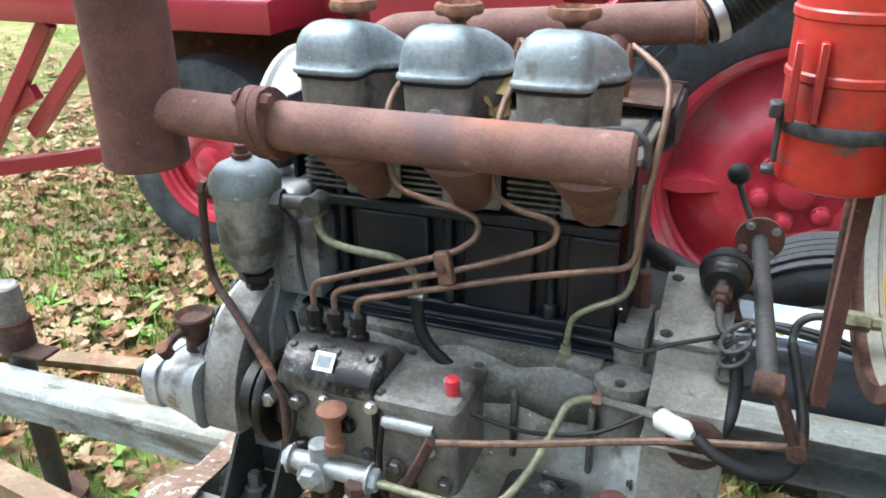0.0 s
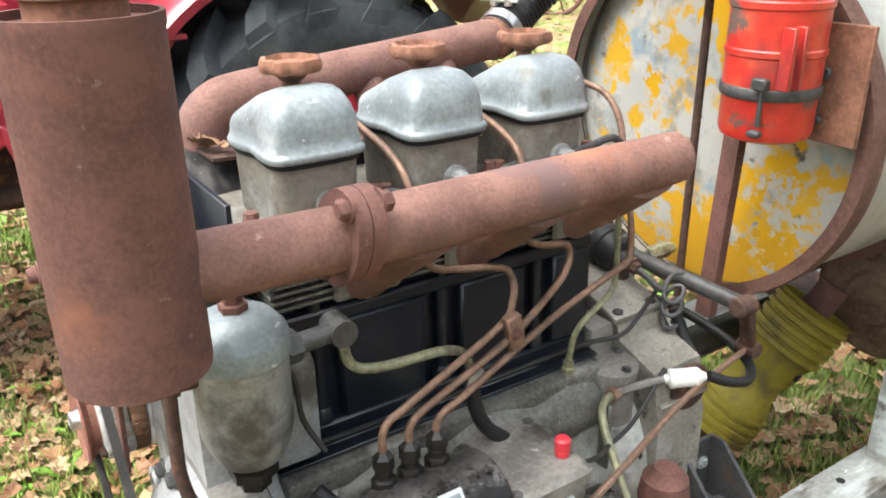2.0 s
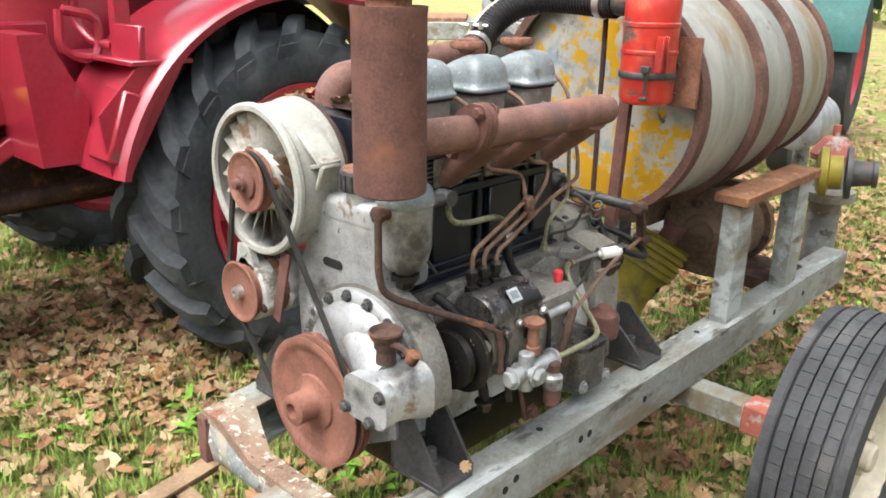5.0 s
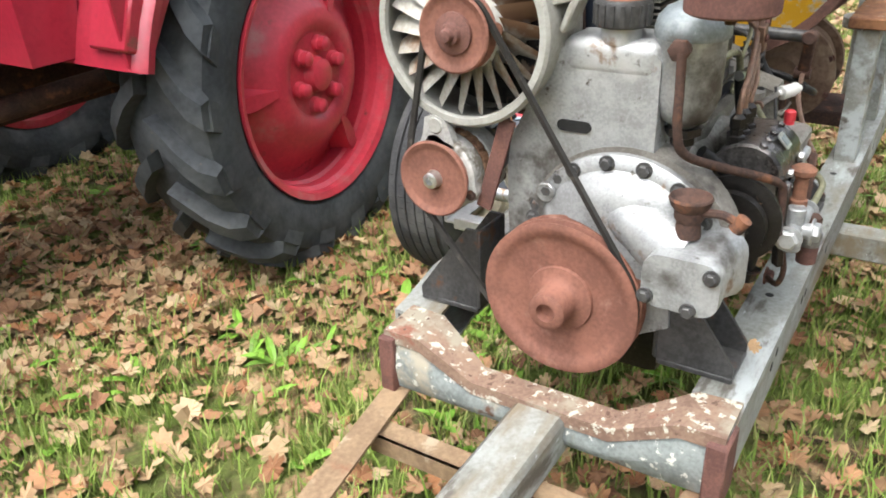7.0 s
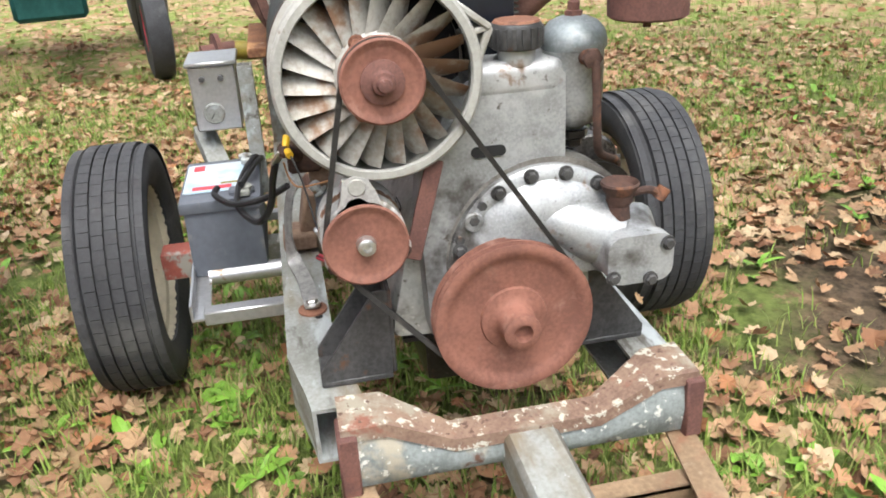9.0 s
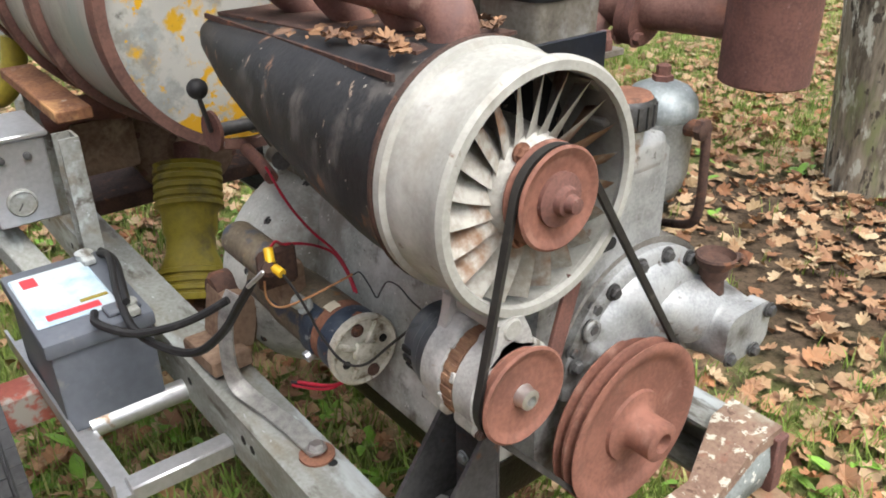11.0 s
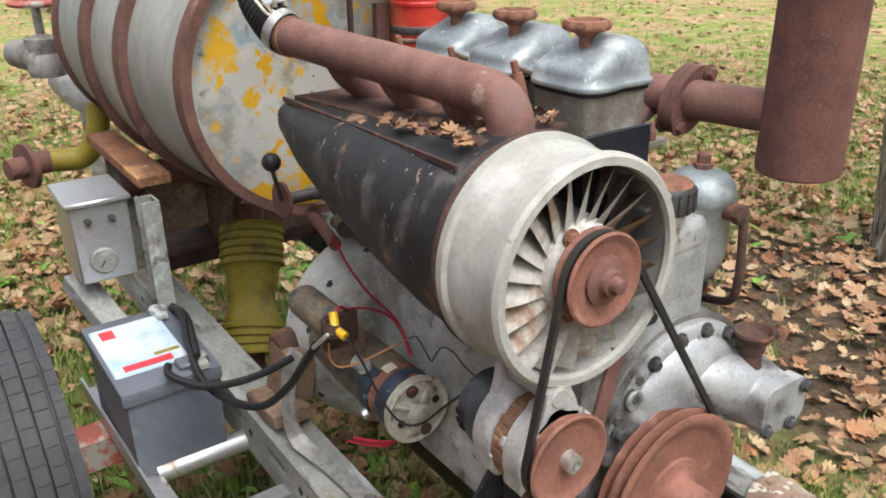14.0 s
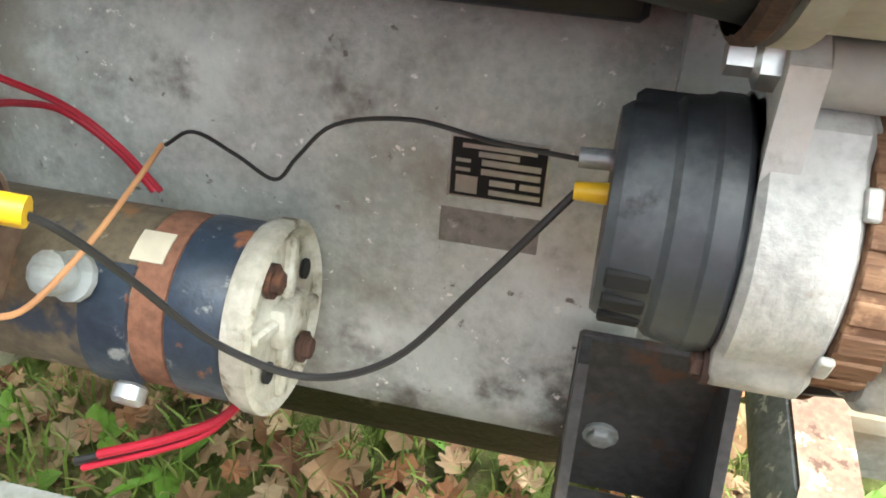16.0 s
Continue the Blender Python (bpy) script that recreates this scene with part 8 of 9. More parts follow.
cyl(bm, (1.35, 1.36, 1.17), (1.39, 1.36, 1.17), 0.036, n=20)
part("work_lamp", bm, STEEL_DARK, tractor)
bm = B()
loft(bm, [[(x, y, z) for x, z in ((0.42, 1.22), (0.60, 1.20), (0.86, 1.34), (0.86, 1.46), (0.80, 1.46), (0.66, 1.30), (0.44, 1.26))] for y in (1.58, 2.4)])
part("seat_cowl", bm, RED, tractor, "curved red seat cowl")
hl = B()
lathe(hl, (0.23, 1.50, 1.26), X, [(0.062, -0.03), (0.066, -0.02), (0.064, 0.0), (0.058, 0.04), (0.04, 0.065), (0.012, 0.075)], 28)
hlo = part("headlamp", hl, STEEL_DARK, tractor, "black round headlamp")
bm = B()
lathe(bm, (0.20, 1.50, 1.26), -X, [(0.061, 0), (0.05, 0.012), (0.004, 0.02)], 28)
part("lens", bm, WHITE_LABEL, hlo, "pale lamp lens")
bm = B()
tube(bm, [(0.25, 1.50, 1.20), (0.25, 1.50, 1.12), (0.27, 1.45, 1.07), (0.29, 1.37, 1.06)], 0.014, 10, 4)
part("lamp_stay", bm, RED, hlo)
bm = B()
tube(bm, [(0.17, 1.42, 1.16), (0.17, 1.42, 1.05), (0.26, 1.42, 1.03), (0.27, 1.42, 1.13), (0.18, 1.42, 1.16)], 0.014, 8, 3)
part("grab_rail", bm, RED, tractor)
bm = B()
tube(bm, [(0.5 + 0.19 * math.cos(a), 2.02 + 0.19 * math.sin(a), 1.62 + 0.10 * math.cos(a)) for a in [2 * math.pi * i / 24 for i in range(25)]], 0.012, 8, 1)
part("steering_wheel", bm, HOSE, tractor)

tractor.location = tractor.location + Vector((-0.034, -0.063, -0.020))

# ---- trees ----
BARK = worn("grey_bark", (0.26, 0.225, 0.175), (0.075, 0.063, 0.048), [((0.42, 0.42, 0.36), 14, 0.52, 0.60, 0.9), ((0.17, 0.18, 0.09), 4, 0.54, 0.68, 0.9), ((0.05, 0.042, 0.034), 16, 0.56, 0.62, 0.95)], 0.95, grain=38, bump=1.0, stretch=(1.6, 1.6, 0.28), streak=(1.6, 1.6, 0.55))
CROWN = island_mat("tree_leaves", [(0.10, 0.16, 0.03), (0.17, 0.24, 0.045), (0.22, 0.28, 0.06), (0.30, 0.28, 0.07), (0.13, 0.19, 0.035)], 0.6)
WOODS = island_mat("dark_wood_leaves", [(0.05, 0.085, 0.018), (0.085, 0.13, 0.026), (0.13, 0.18, 0.04), (0.20, 0.22, 0.05), (0.06, 0.10, 0.02)], 0.7)
BUSH = island_mat("bush_leaves", [(0.16, 0.27, 0.04), (0.25, 0.36, 0.06), (0.34, 0.42, 0.09), (0.12, 0.2, 0.03)], 0.6)


def leaf_cloud(rnd, verts, faces, centre, size, count, leaf):
    for _ in range(count):
        v = Vector((rnd.gauss(0, 1), rnd.gauss(0, 1), rnd.gauss(0, 1)))
        v = v.normalized() * (rnd.random() ** 0.45)
        p = Vector(centre) + Vector((v.x * size[0], v.y * size[1], v.z * size[2]))
        m = Euler((rnd.uniform(-1.2, 1.2), rnd.uniform(-1.2, 1.2), rnd.uniform(0, 6.3))).to_matrix()
        s = leaf * rnd.uniform(0.6, 1.3)
        k = len(verts)
        for u, w in ((-1, 0), (-0.1, -0.6), (1, 0), (0.1, 0.6)):
            verts.append(p + m @ Vector((u * s, w * s, 0.15 * s * u * u)))
        faces.append((k, k + 1, k + 2, k + 3))


def raw(name, verts, faces, material, parent=None, label=""):
    me = bpy.data.meshes.new(name)
    me.from_pydata([tuple(v) for v in verts], [], faces)
    me.materials.append(material)
    o = new(name, me)
    if parent:
        o.parent = parent
        o.matrix_parent_inverse = Matrix.Translation(-parent.location)
    return tagged(o, label)


def tree(at, r, height, crown_z, crown, seed, label, leaf=0.11, count=2600, lean=(0, 0)):
    rnd = random.Random(seed)
    t = thing("tree", at, label, "tree", "trees round the meadow")
    x, y = at[0], at[1]
    bm = B()
    n = 28
    rows = []
    for i in range(16):
        f = i / 15
        z = height * f ** 1.4
        rr = r * (1.0 + 0.22 * math.exp(-z / (r * 0.9))) * (1 - 0.7 * f ** 2)
        c = Vector((x + lean[0] * z + 0.05 * r * math.sin(i), y + lean[1] * z, z - 0.05))
        rows.append([c + Vector((math.cos(a), math.sin(a), 0)) * rr * (1 + 0.07 * math.sin(3 * a + seed) * math.exp(-z) + 0.035 * noise.noise(Vector((math.cos(a) * 3 + seed, math.sin(a) * 3, z * 1.5)))) for a in [2 * math.pi * k / n for k in range(n)]])
    loft(bm, rows)
    part("trunk", bm, BARK, t, "rough grey lichen-flecked bark")
    tops = []
    for i in range(7):
        a = 2 * math.pi * i / 7 + rnd.uniform(-0.3, 0.3)
        z0 = height * rnd.uniform(0.5, 0.8)
        ln = crown * rnd.uniform(0.55, 0.95)
        b = Vector((x + lean[0] * z0, y + lean[1] * z0, z0))
        e = b + Vector((math.cos(a) * ln, math.sin(a) * ln, ln * rnd.uniform(0.3, 0.8)))
        bm = B()
        tube(bm, [b, b.lerp(e, 0.5) + Z * 0.15 * ln, e], 0, 8, 4, radii=[r * 0.32, r * 0.2, r * 0.06])
        part("limb", bm, BARK, t)
        tops.append(e)
    verts, faces = [], []
    for e in tops + [Vector((x, y, height * 0.95)), Vector((x, y, height * 1.1))]:
        for _ in range(4):
            c = e + Vector((rnd.gauss(0, 0.35), rnd.gauss(0, 0.35), rnd.gauss(0, 0.3))) * crown * 0.5
            leaf_cloud(rnd, verts, faces, c, (crown * 0.32, crown * 0.32, crown * 0.24), count // 36, leaf)
    raw("crown", verts, faces, CROWN, t, "thinning yellow-green crown")
    return t


tree((0.70, -2.41, 0), 0.165, 6.5, 4, 2.6, 3, "mature tree with rough grey lichened trunk on the leaf-strewn grass", lean=(0.08, 0.105))
tree((9.6, 6.05, 0), 0.30, 8.5, 5, 3.2, 4, "broad grey-brown tree trunk behind a flatbed trailer")
tree((15.9, -12.1, 0), 0.33, 9.0, 5, 3.4, 5, "pale grey meadow tree with a shrub at its foot")
tree((-5.0, 7.5, 0), 0.28, 8, 5, 3.2, 8, "leafy tree at the meadow's side")
tree((-7.5, -5.0, 0), 0.28, 8, 5, 3.2, 9, "leafy tree at the meadow's side")


def woodland():
    rnd = random.Random(21)
    verts, faces = [], []
    arc = [(a, rnd.uniform(24, 29)) for a in [radians(v) for v in range(-95, 20, 2)]]
    for a, d in arc:
        c = Vector((d * math.cos(a), d * math.sin(a), 0))
        for _ in range(3):
            z = rnd.uniform(0.6, 7.5)
            leaf_cloud(rnd, verts, faces, c + Vector((rnd.gauss(0, 1), rnd.gauss(0, 1), z)), (1.5, 1.5, 1.3), 170, 0.17)
    for a in [radians(v) for v in range(20, 110, 3)]:
        d = rnd.uniform(58, 70)
        for _ in range(3):
            leaf_cloud(rnd, verts, faces, Vector((d * math.cos(a), d * math.sin(a), rnd.uniform(1, 8))), (3.4, 3.4, 2.6), 130, 0.42)
    for a in [radians(v) for v in range(110, 265, 4)]:
        d = rnd.uniform(34, 42)
        for _ in range(3):
            leaf_cloud(rnd, verts, faces, Vector((d * math.cos(a), d * math.sin(a), rnd.uniform(1, 8))), (2.6, 2.6, 2.2), 120, 0.34)
    tagged(raw("woods", verts, faces, WOODS), "dense dark green wood edge behind the meadow", "woods", kind="stuff")
    bm = B()
    for i in range(70):
        a = radians(rnd.uniform(-95, 18))
        d = rnd.uniform(23, 31)
        x, y, r = d * math.cos(a), d * math.sin(a), rnd.uniform(0.07, 0.2)
        tube(bm, [(x, y, -0.1), (x + rnd.gauss(0, 0.1), y, 4), (x + rnd.gauss(0, 0.3), y, 9)], 0, 8, 2, radii=[r * 1.3, r, r * 0.7])
    tagged(solid("wood_trunks", bm, BARK, "slim grey trunks standing in the wood edge", "trunks"), kind="stuff")
    verts, faces = [], []
    bm = B()
    for i in range(150):
        a = radians(rnd.uniform(-70, -20))
        d = 21.5 + rnd.gauss(0, 0.4)
        m = bmesh.ops.create_icosphere(bm, subdivisions=1, radius=rnd.uniform(0.2, 0.42))["verts"]
        bmesh.ops.transform(bm, matrix=Matrix.Translation((d * math.cos(a), d * math.sin(a), rnd.uniform(0.1, 0.65))) @ Euler((rnd.random() * 3, rnd.random() * 3, 0)).to_matrix().to_4x4() @ Matrix.Diagonal((1.2, 0.9, 0.75, 1)), verts=m)
    MOSS = worn("mossy_stone", (0.16, 0.16, 0.10), (0.07, 0.08, 0.035), [((0.26, 0.25, 0.22), 3, 0.55, 0.65, 0.9)], 0.95, grain=12, bump=0.8)
    tagged(solid("stone_wall", bm, MOSS, "low mossy dry stone wall along the wood", "stone wall"), kind="stuff")
    bm = B()
    lathe(bm, (0, 0, -1), Z, [(46, 0), (46, 11), (44, 14)], 48, caps=False)
    for v in list(bm.verts):
        a = math.atan2(v.co.y, v.co.x)
        if radians(15) < a < radians(115):
            v.co.x *= 2.0
            v.co.y *= 2.0
        v.co.z += 1.6 * noise.noise(Vector((v.co.x * 0.12, v.co.y * 0.12, 2.0))) * (1 if v.co.z > 2 else 0)
    DEEP = worn("deep_wood", (0.03, 0.045, 0.015), (0.012, 0.02, 0.007), [((0.09, 0.11, 0.03), 0.8, 0.55, 0.7, 0.9)], 0.95, grain=3, bump=1.0)
    solid("backdrop", bm, DEEP, "dark depth of the distant woods", "backdrop", kind="structure", angle=180)
    for at, s, lf in (((9.9, -7.3, 0.12), (0.5, 0.45, 0.22), 0.045), ((17.5, -14.8, 1.1), (2.2, 1.8, 1.3), 0.11), ((14.5, -16.5, 0.9), (1.7, 1.7, 1.0), 0.11), ((20, -9.5, 1.0), (2.4, 2.4, 1.4), 0.12)):
        verts, faces = [], []
        leaf_cloud(rnd, verts, faces, at, s, 1500, lf)
        o = raw("shrub", verts, faces, BUSH)
        tagged(o, "light green leafy shrub at the wood edge", "shrub", "shrubs")


woodland()

# ---- machines in the background ----
tealt = thing("teal_tractor", (5.35, 1.8, 0), "teal vintage tractor with red wheels parked behind", "tractor")


def placed(ob_from, ob_to):
    """The turn that lays x along a line on the ground."""
    a = math.atan2(ob_to[1] - ob_from[1], ob_to[0] - ob_from[0])
    return a


bm = B()
ang = 0.2
Mt = Matrix.Translation((5.35, 1.80, 0)) @ Matrix.Rotation(ang, 4, "Z")


def put(bm, m):
    bmesh.ops.transform(bm, matrix=m, verts=bm.verts)
    return bm


loft(bm, [[(x, y, z) for y, z in rounded(0.62 - g, 0.58 - g, 0.16, 5, 0, 1.05)] for x, g in ((-1.0, 0.15), (-0.95, 0.0), (0.35, 0.0), (0.4, 0.04))])
part("bonnet", put(bm, Mt), TEAL, tealt)
bm = B()
span(bm, (-0.8, -0.22, 0.45), (1.0, 0.22, 0.78), 0.03)
part("gearbox", put(bm, Mt), TEAL, tealt)
bm = B()
loft(bm, [[(x, y, z) for y, z in rounded(0.5, 0.4, 0.1, 4, 0, 1.25)] for x in (0.4, 0.75)])
part("scuttle", put(bm, Mt), TEAL, tealt)
for s in (-1, 1):
    bm = B()
    rows = []
    for i in range(15):
        a = radians(170 - i * 9.5)
        rows.append([Vector((0.95 + r * math.cos(a), s * y, 0.62 + r * math.sin(a))) for r, y in ((0.66, 0.45), (0.68, 0.45), (0.68, 0.85), (0.66, 0.85))])
    loft(bm, rows)
    part("fender", put(bm, Mt), TEAL, tealt)
    bm = B()
    lathe(bm, (0.0, s * 0.30, 0.95), Z, [(0.05, 0.1), (0.05, 0.22), (0.09, 0.24), (0.09, 0.30), (0.03, 0.31)], 16)
    part("headlamp", put(bm, Mt), TEAL, tealt)


def simple_wheel(owner, m, r, w, rim_mat, rim_f=0.55):
    bm = B()
    lathe(bm, (0, 0, 0), Y, [(r * rim_f, -w * 0.4), (r * 0.75, -w * 0.5), (r * 0.95, -w * 0.42), (r, -w * 0.2), (r, w * 0.2), (r * 0.95, w * 0.42), (r * 0.75, w * 0.5), (r * rim_f, w * 0.4)], 32, caps=False)
    put(bm, m)
    part("tyre", bm, RUBBER, owner, "black tyre")
    bm = B()
    lathe(bm, (0, 0, 0), Y, [(0.03, -w * 0.2), (r * 0.4, -w * 0.15), (r * rim_f, -w * 0.4), (r * rim_f, w * 0.4), (r * 0.4, w * 0.15), (0.03, w * 0.2)], 28)
    put(bm, m)
    part("rim", bm, rim_mat, owner, "painted rim")


for s in (-1, 1):
    simple_wheel(tealt, Mt @ Matrix.Translation((0.95, s * 0.68, 0.60)), 0.60, 0.28, RED_RIM)
    simple_wheel(tealt, Mt @ Matrix.Translation((-0.75, s * 0.60, 0.34)), 0.34, 0.16, RED_RIM)

# flatbed trailer with grey cabinet
GREY_CAB = worn("grey_cabinet_paint", (0.34, 0.36, 0.37), (0.28, 0.30, 0.31), [((0.16, 0.16, 0.15), 3, 0.6, 0.68, 0.7)], 0.5, grain=12, bump=0.05)
fb = thing("flatbed_trailer", (8.0, 6.4, 0), "grey metal flatbed trailer with plank top", "trailer")
Mf = Matrix.Translation((7.7, 6.35, 0)) @ Matrix.Rotation(placed((7.1, 7.05), (8.3, 5.66)), 4, "Z")
bm = B()
span(bm, (-1.0, -0.7, 0.46), (1.6, 0.7, 0.68), 0.01)
part("bed", put(bm, Mf), GALV, fb)
bm = B()
span(bm, (-0.95, -0.66, 0.68), (-0.25, 0.66, 0.73), 0.005)
part("planks", put(bm, Mf), WOOD_OLD, fb)
for x in (0.2, 0.9):
    for s in (-1, 1):
        simple_wheel(fb, Mf @ Matrix.Translation((x, s * 0.72, 0.30)), 0.30, 0.18, STEEL_DARK)
gc = thing("switch_cabinet", (8.1, 5.9, 0.68), "grey metal cabinet with hanging black cable on a flatbed", "cabinet")
bm = B()
span(bm, (-0.05, -0.4, 0.685), (0.75, 0.4, 1.75), 0.02)
part("body", put(bm, Mf), GREY_CAB, gc)
bm = B()
tube(bm, [(-0.08, -0.1, 1.75), (-0.09, -0.12, 1.1), (0.1, -0.42, 0.95), (0.4, -0.42, 1.2), (0.6, -0.42, 1.7)], 0.022, 8, 6)
part("cable", put(bm, Mf), HOSE, gc, "hanging black cable")
# iron spoked wheel
iw = thing("iron_wheel", (6.8, 7.3, 0.0), "rusty spoked iron machine wheel standing in the grass", "wheel")
bm = B()
c = Vector((6.8, 7.3, 0.34))
IR = 0.34
tube(bm, [c + Vector((IR * math.cos(a) * 0.75, IR * math.cos(a) * -0.66, IR * math.sin(a))) for a in [2 * math.pi * i / 32 for i in range(33)]], 0.03, 8, 1)
part("rim", bm, RUST, iw)
for i in range(5):
    a = math.pi * i / 5
    bm = B()
    d = IR * Vector((0.75 * math.cos(a), -0.66 * math.cos(a), math.sin(a)))
    tube(bm, [c - d, c + d], 0.012, 6, 1)
    part("spoke", bm, RUST, iw)
# tarpaulined machine
TARP = worn("green_tarpaulin", (0.17, 0.27, 0.20), (0.12, 0.20, 0.145), [((0.25, 0.34, 0.27), 2, 0.55, 0.7, 0.4)], 0.5, grain=6, bump=0.3)
bm = B()
Mg = Matrix.Translation((11.3, -4.3, 0)) @ Matrix.Rotation(placed((11.8, -2.9), (10.65, -5.7)), 4, "Z")
rows = []
for f, z in ((1.25, 0.0), (1.12, 0.5), (0.98, 0.95), (0.78, 1.22), (0.5, 1.45), (0.25, 1.60), (0.04, 1.66)):
    rows.append([Vector(((1.45 * f + 0.05 * math.sin(7 * a)) * math.copysign(abs(math.cos(a)) ** 0.6, math.cos(a)), (0.95 * f + 0.07 * math.sin(9 * a + 1)) * math.copysign(abs(math.sin(a)) ** 0.6, math.sin(a)), z + 0.03 * math.sin(5 * a))) for a in [2 * math.pi * k / 40 for k in range(40)]])
loft(bm, rows)
put(bm, Mg)
solid("tarp_covered_machine", bm, TARP, "machine under a draped pale green tarpaulin", "covered machine")
# red seed drill
sd = thing("seed_drill", (10.9, -11.0, 0), "rusty red seed drill standing in long grass", "farm machine")
Ms = Matrix.Translation((10.9, -10.9, 0)) @ Matrix.Rotation(placed((11.24, -10.67), (9.5, -10.7)), 4, "Z")
bm = B()
loft(bm, [[(x, y, z) for x, y in rounded(a, 1.2, 0.03, 2, 0, 0)] for z, a in ((0.55, 0.22), (0.75, 0.5), (1.15, 0.75))])
part("hopper", put(bm, Ms), GREY_RED, sd, "faded red hopper")
for p, q in (((-0.4, -0.4, 0.35), (1.0, -0.4, 0.3)), ((-0.4, 0.4, 0.35), (1.0, 0.4, 0.3)), ((0, 0, 0.6), (-1.2, 0, 0.25)), ((0.2, 0.3, 0.6), (0.9, 0.3, 0.25))):
    bm = B()
    beam(bm, p, q, 0.05, 0.05)
    part("frame_bar", put(bm, Ms), RUST, sd)
simple_wheel(sd, Matrix.Translation((9.35, -10.5, 0.2)), 0.22, 0.12, CREAM)
simple_wheel(sd, Matrix.Translation((10.3, -11.4, 0.25)), 0.25, 0.12, RUST)
bm = B()
box(bm, (-1.1, 0.0, 0.32), (0.3, 0.3, 0.32), None, 0.02)
part("side_tank", put(bm, Ms), GREY_RED, sd)
# boat
WHITE_HULL = worn("white_hull", (0.66, 0.68, 0.68), (0.58, 0.60, 0.61), [], 0.35, grain=8, bump=0.02)
bt = thing("white_boat", (8.7, -13.4, 0), "long white plastic boat resting on the grass by the wood", "boat")
Mb = Matrix.Translation((8.7, -13.4, 0)) @ Matrix.Rotation(placed((9.9, -12.56), (7.6, -14.1)), 4, "Z")
bm = B()
loft(bm, [[(x, y * k, z) for y, z in ((-0.55, 0.62), (-0.5, 0.3), (-0.15, 0.16), (0.15, 0.16), (0.5, 0.3), (0.55, 0.62), (0.5, 0.64), (-0.5, 0.64))] for x, k in ((-1.5, 0.75), (-1.2, 0.95), (0.5, 1.0), (1.6, 0.9), (2.6, 0.5))])
part("hull", put(bm, Mb), WHITE_HULL, bt)
bm = B()
span(bm, (-1.45, -0.52, 0.24), (2.2, 0.52, 0.40), 0.02)
part("dark_band", put(bm, Mb), GREY_CAB, bt, "grey striped lower hull")
bm = B()
span(bm, (-0.9, -0.5, 0.70), (2.4, 0.5, 0.86), 0.05, 2)
part("cover_boat", put(bm, Mb), WHITE_HULL, bt, "pale blue-white upturned skiff")
# dark cart with a wheel, green drum
dc = thing("farm_cart", (12.0, -7.6, 0), "dark low farm cart loaded with scrap", "cart")
Mc = Matrix.Translation((12.3, -7.4, 0)) @ Matrix.Rotation(placed((13, -6.4), (11.5, -8.4)), 4, "Z")
bm = B()
span(bm, (-1.4, -0.7, 0.48), (1.6, 0.7, 0.62), 0.01)
part("deck", put(bm, Mc), RUST_DARK, dc)
for s in (-1, 1):
    simple_wheel(dc, Mc @ Matrix.Translation((0.9, s * 0.75, 0.32)), 0.32, 0.18, WHITE_HULL, 0.4)
bm = B()
box(bm, (1.1, 0.1, 0.75), (0.8, 0.6, 0.32), Matrix.Rotation(0.15, 4, "Y"), 0.08, 2)
part("load", put(bm, Mc), WOOD_OLD, dc)
GREEN_DRUM = worn("green_enamel", (0.03, 0.22, 0.09), (0.022, 0.17, 0.07), [], 0.4, grain=8, bump=0.05)
gd = thing("green_drum_machine", (14.2, -9.6, 0), "bright green cylindrical machine before the wood", "machine")
bm = B()
cyl(bm, (13.7, -9.35, 0.95), (14.4, -9.9, 0.95), 0.36, n=28, chamfer=0.03)
part("drum", bm, GREEN_DRUM, gd)
bm = B()
span(bm, (13.85, -9.85, 0.0), (14.25, -9.4, 0.7), 0.02)
part("stand", bm, GREEN_DRUM, gd)
# grey van-like trailer and rusty machinery far off
vn = thing("box_trailer", (17, -1.9, 0), "pale grey box trailer with dark bumper", "trailer")
bm = B()
span(bm, (16.8, -2.45, 0.55), (20.5, 0.4, 2.4), 0.03)
part("body", bm, GREY_CAB, vn)
bm = B()
span(bm, (16.7, -2.6, 0.36), (17.0, 0.4, 0.56), 0.02)
part("bumper", bm, RUST_DARK, vn)
for x in (17.6, 19.6):
    simple_wheel(vn, Matrix.Translation((x, -2.35, 0.34)), 0.34, 0.2, STEEL_DARK)
tm = thing("threshing_machine", (11.2, -1.6, 0), "rusty old belt-driven farm machine with iron wheels", "farm machine")
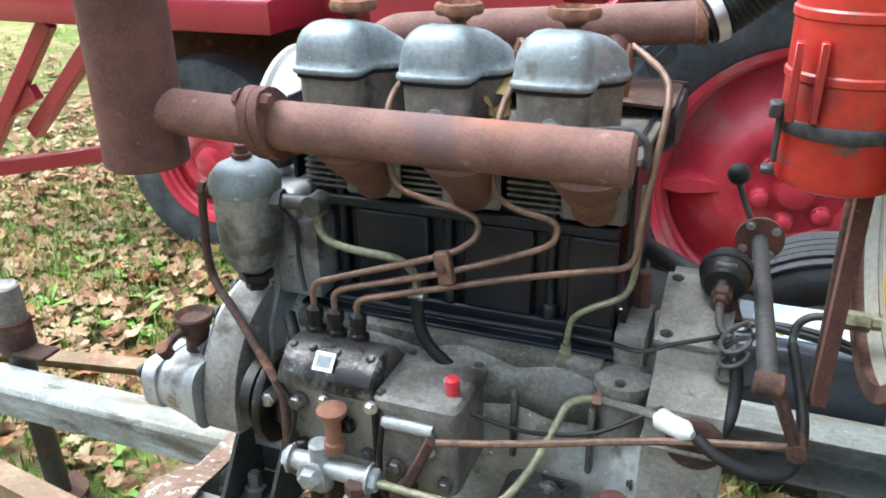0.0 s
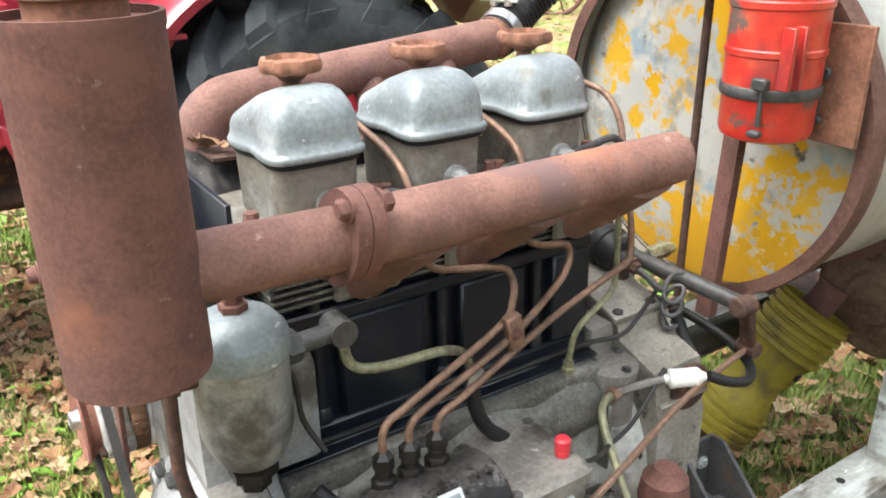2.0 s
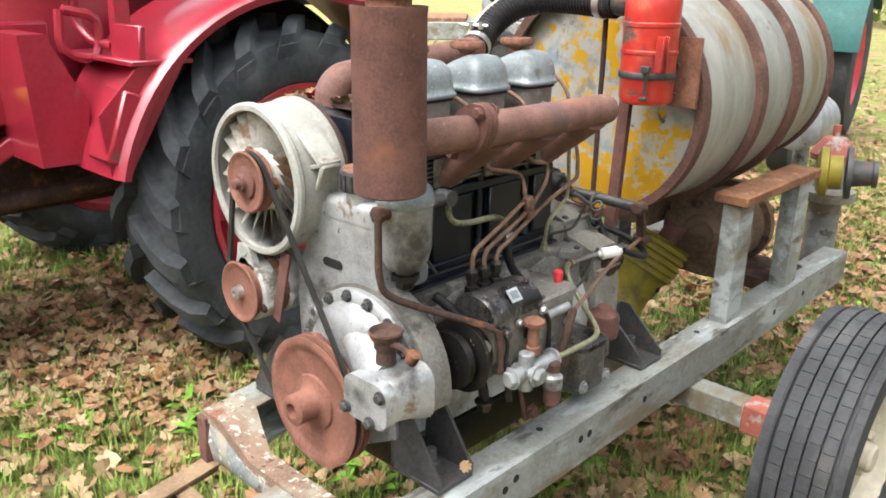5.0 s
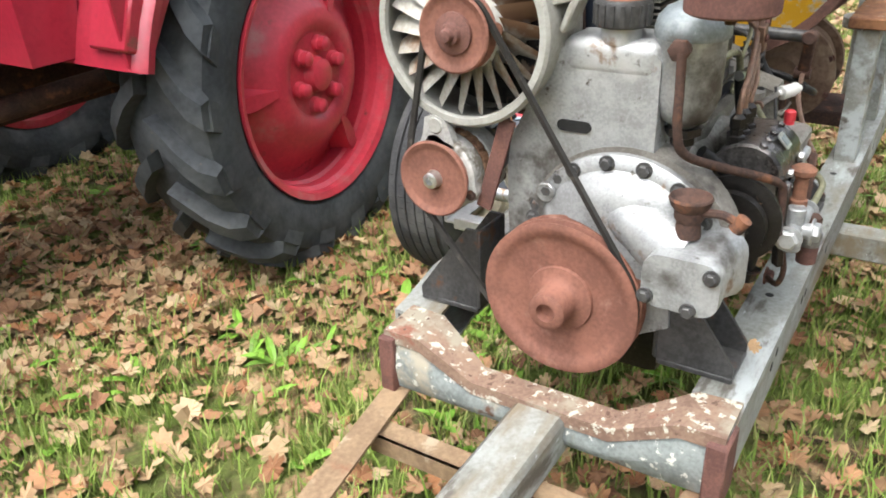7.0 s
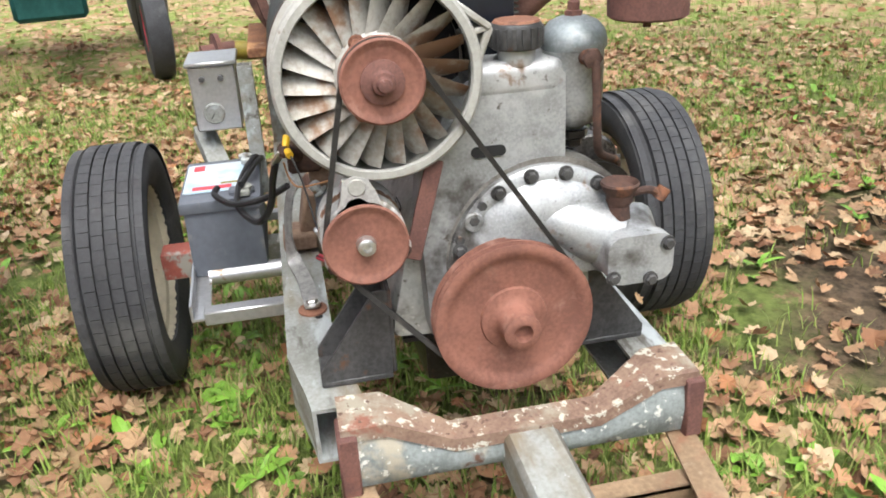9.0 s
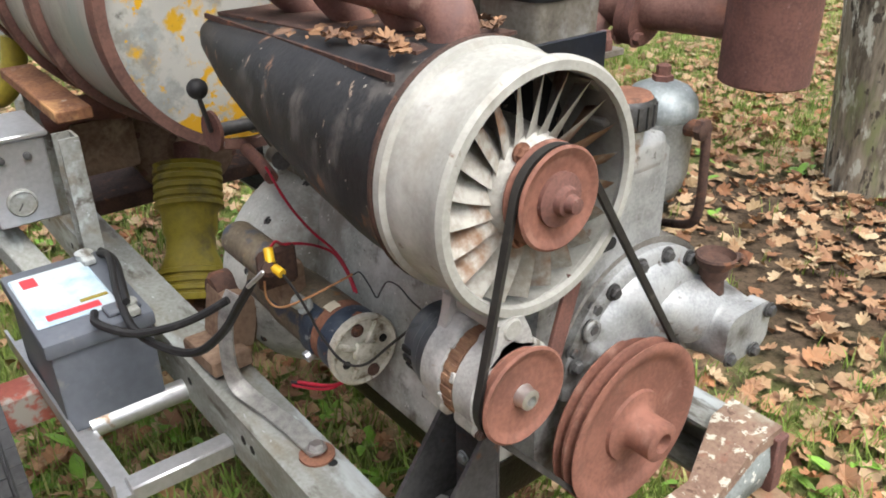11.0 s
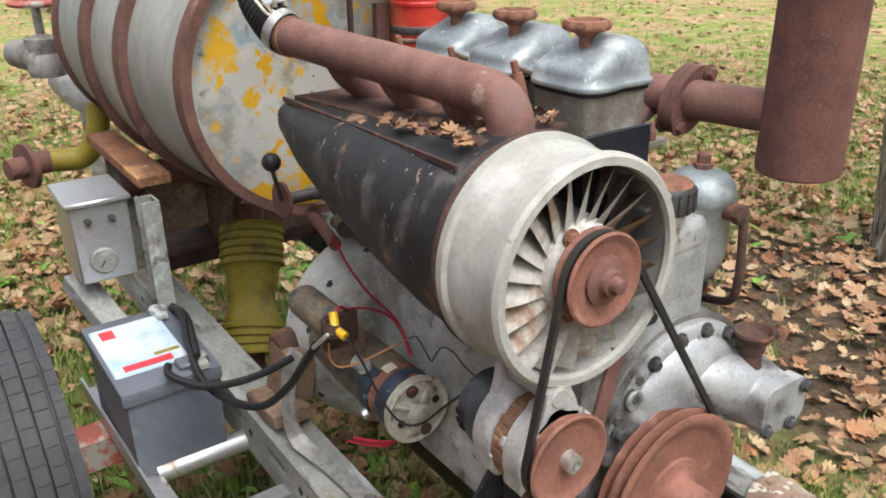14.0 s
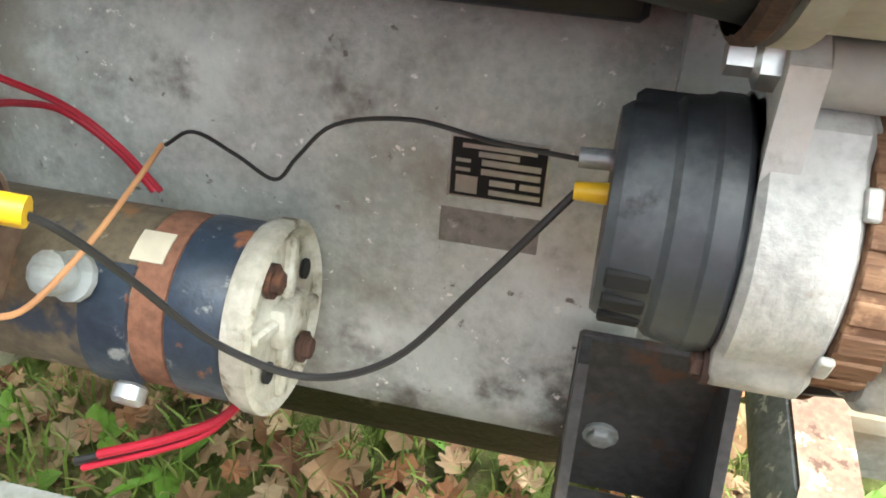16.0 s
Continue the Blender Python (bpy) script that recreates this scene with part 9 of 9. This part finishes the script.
for k, (x, y, z, r) in enumerate(((11.0, -2.3, 0.95, 0.42), (11.4, -1.8, 1.0, 0.36))):
    bm = B()
    cc = Vector((x, y, z))
    tube(bm, [cc + Vector((0.45 * r * math.cos(a), -0.9 * r * math.cos(a), r * math.sin(a))) for a in [2 * math.pi * i / 24 for i in range(25)]], 0.035, 8, 1)
    for i in range(4):
        a = math.pi * i / 4
        d = Vector((0.45 * r * math.cos(a), -0.9 * r * math.cos(a), r * math.sin(a)))
        tube(bm, [cc - d, cc + d], 0.014, 6, 1)
    part("iron_wheel", bm, RUST, tm)
bm = B()
span(bm, (11.3, -2.7, 0.5), (12.6, -1.3, 0.62), 0.01)
part("bed", bm, RUST_DARK, tm)
bm = B()
cyl(bm, (11.7, -2.6, 0.95), (12.0, -3.2, 0.95), 0.25, n=20)
part("cylinder", bm, ALU_DARK, tm)
for p, q in (((11.2, -1.6, 0.0), (11.2, -1.6, 1.7)), ((11.3, -1.7, 1.4), (11.8, -2.9, 0.8)), ((11.2, -1.65, 0.9), (11.6, -2.2, 0.2))):
    bm = B()
    beam(bm, p, q, 0.06, 0.06, up=X)
    part("timber", bm, WOOD_OLD, tm)
# pale machine standing behind the barrel
gm = thing("silver_motor", (2.5, 0.3, 0), "silver motor unit on a stand behind the barrel", "motor")
bm = B()
lathe(bm, (2.35, 0.15, 0.72), X, [(0.06, 0), (0.10, 0.02), (0.10, 0.22), (0.06, 0.26)], 24)
part("motor", bm, ALU, gm)
bm = B()
cyl(bm, (2.48, 0.15, 0.0), (2.48, 0.15, 0.66), 0.03, n=12)
part("stand", bm, GALV, gm)
bl = thing("hydrant_valve", (1.92, -0.15, 0.30), "pale cast hydrant-like valve at the trailer's back end", "valve")
bm = B()
lathe(bm, (1.92, -0.15, 0.30), Z, [(0.05, 0), (0.05, 0.26), (0.085, 0.27), (0.085, 0.30), (0.05, 0.31), (0.045, 0.40)], 24)
part("body", bm, GALV, bl)
bm = B()
lathe(bm, (1.92, -0.15, 0.70), Z, [(0.065, 0), (0.07, 0.02), (0.05, 0.05), (0.035, 0.07), (0.012, 0.075), (0.012, 0.11)], 24)
part("bonnet", bm, GREY_RED, bl, "faded pink bonnet")
bm = B()
beam(bm, (1.70, -0.20, 0.40), (1.93, -0.15, 0.34), 0.05, 0.04)
part("pipe_stub", bm, RUST, bl)
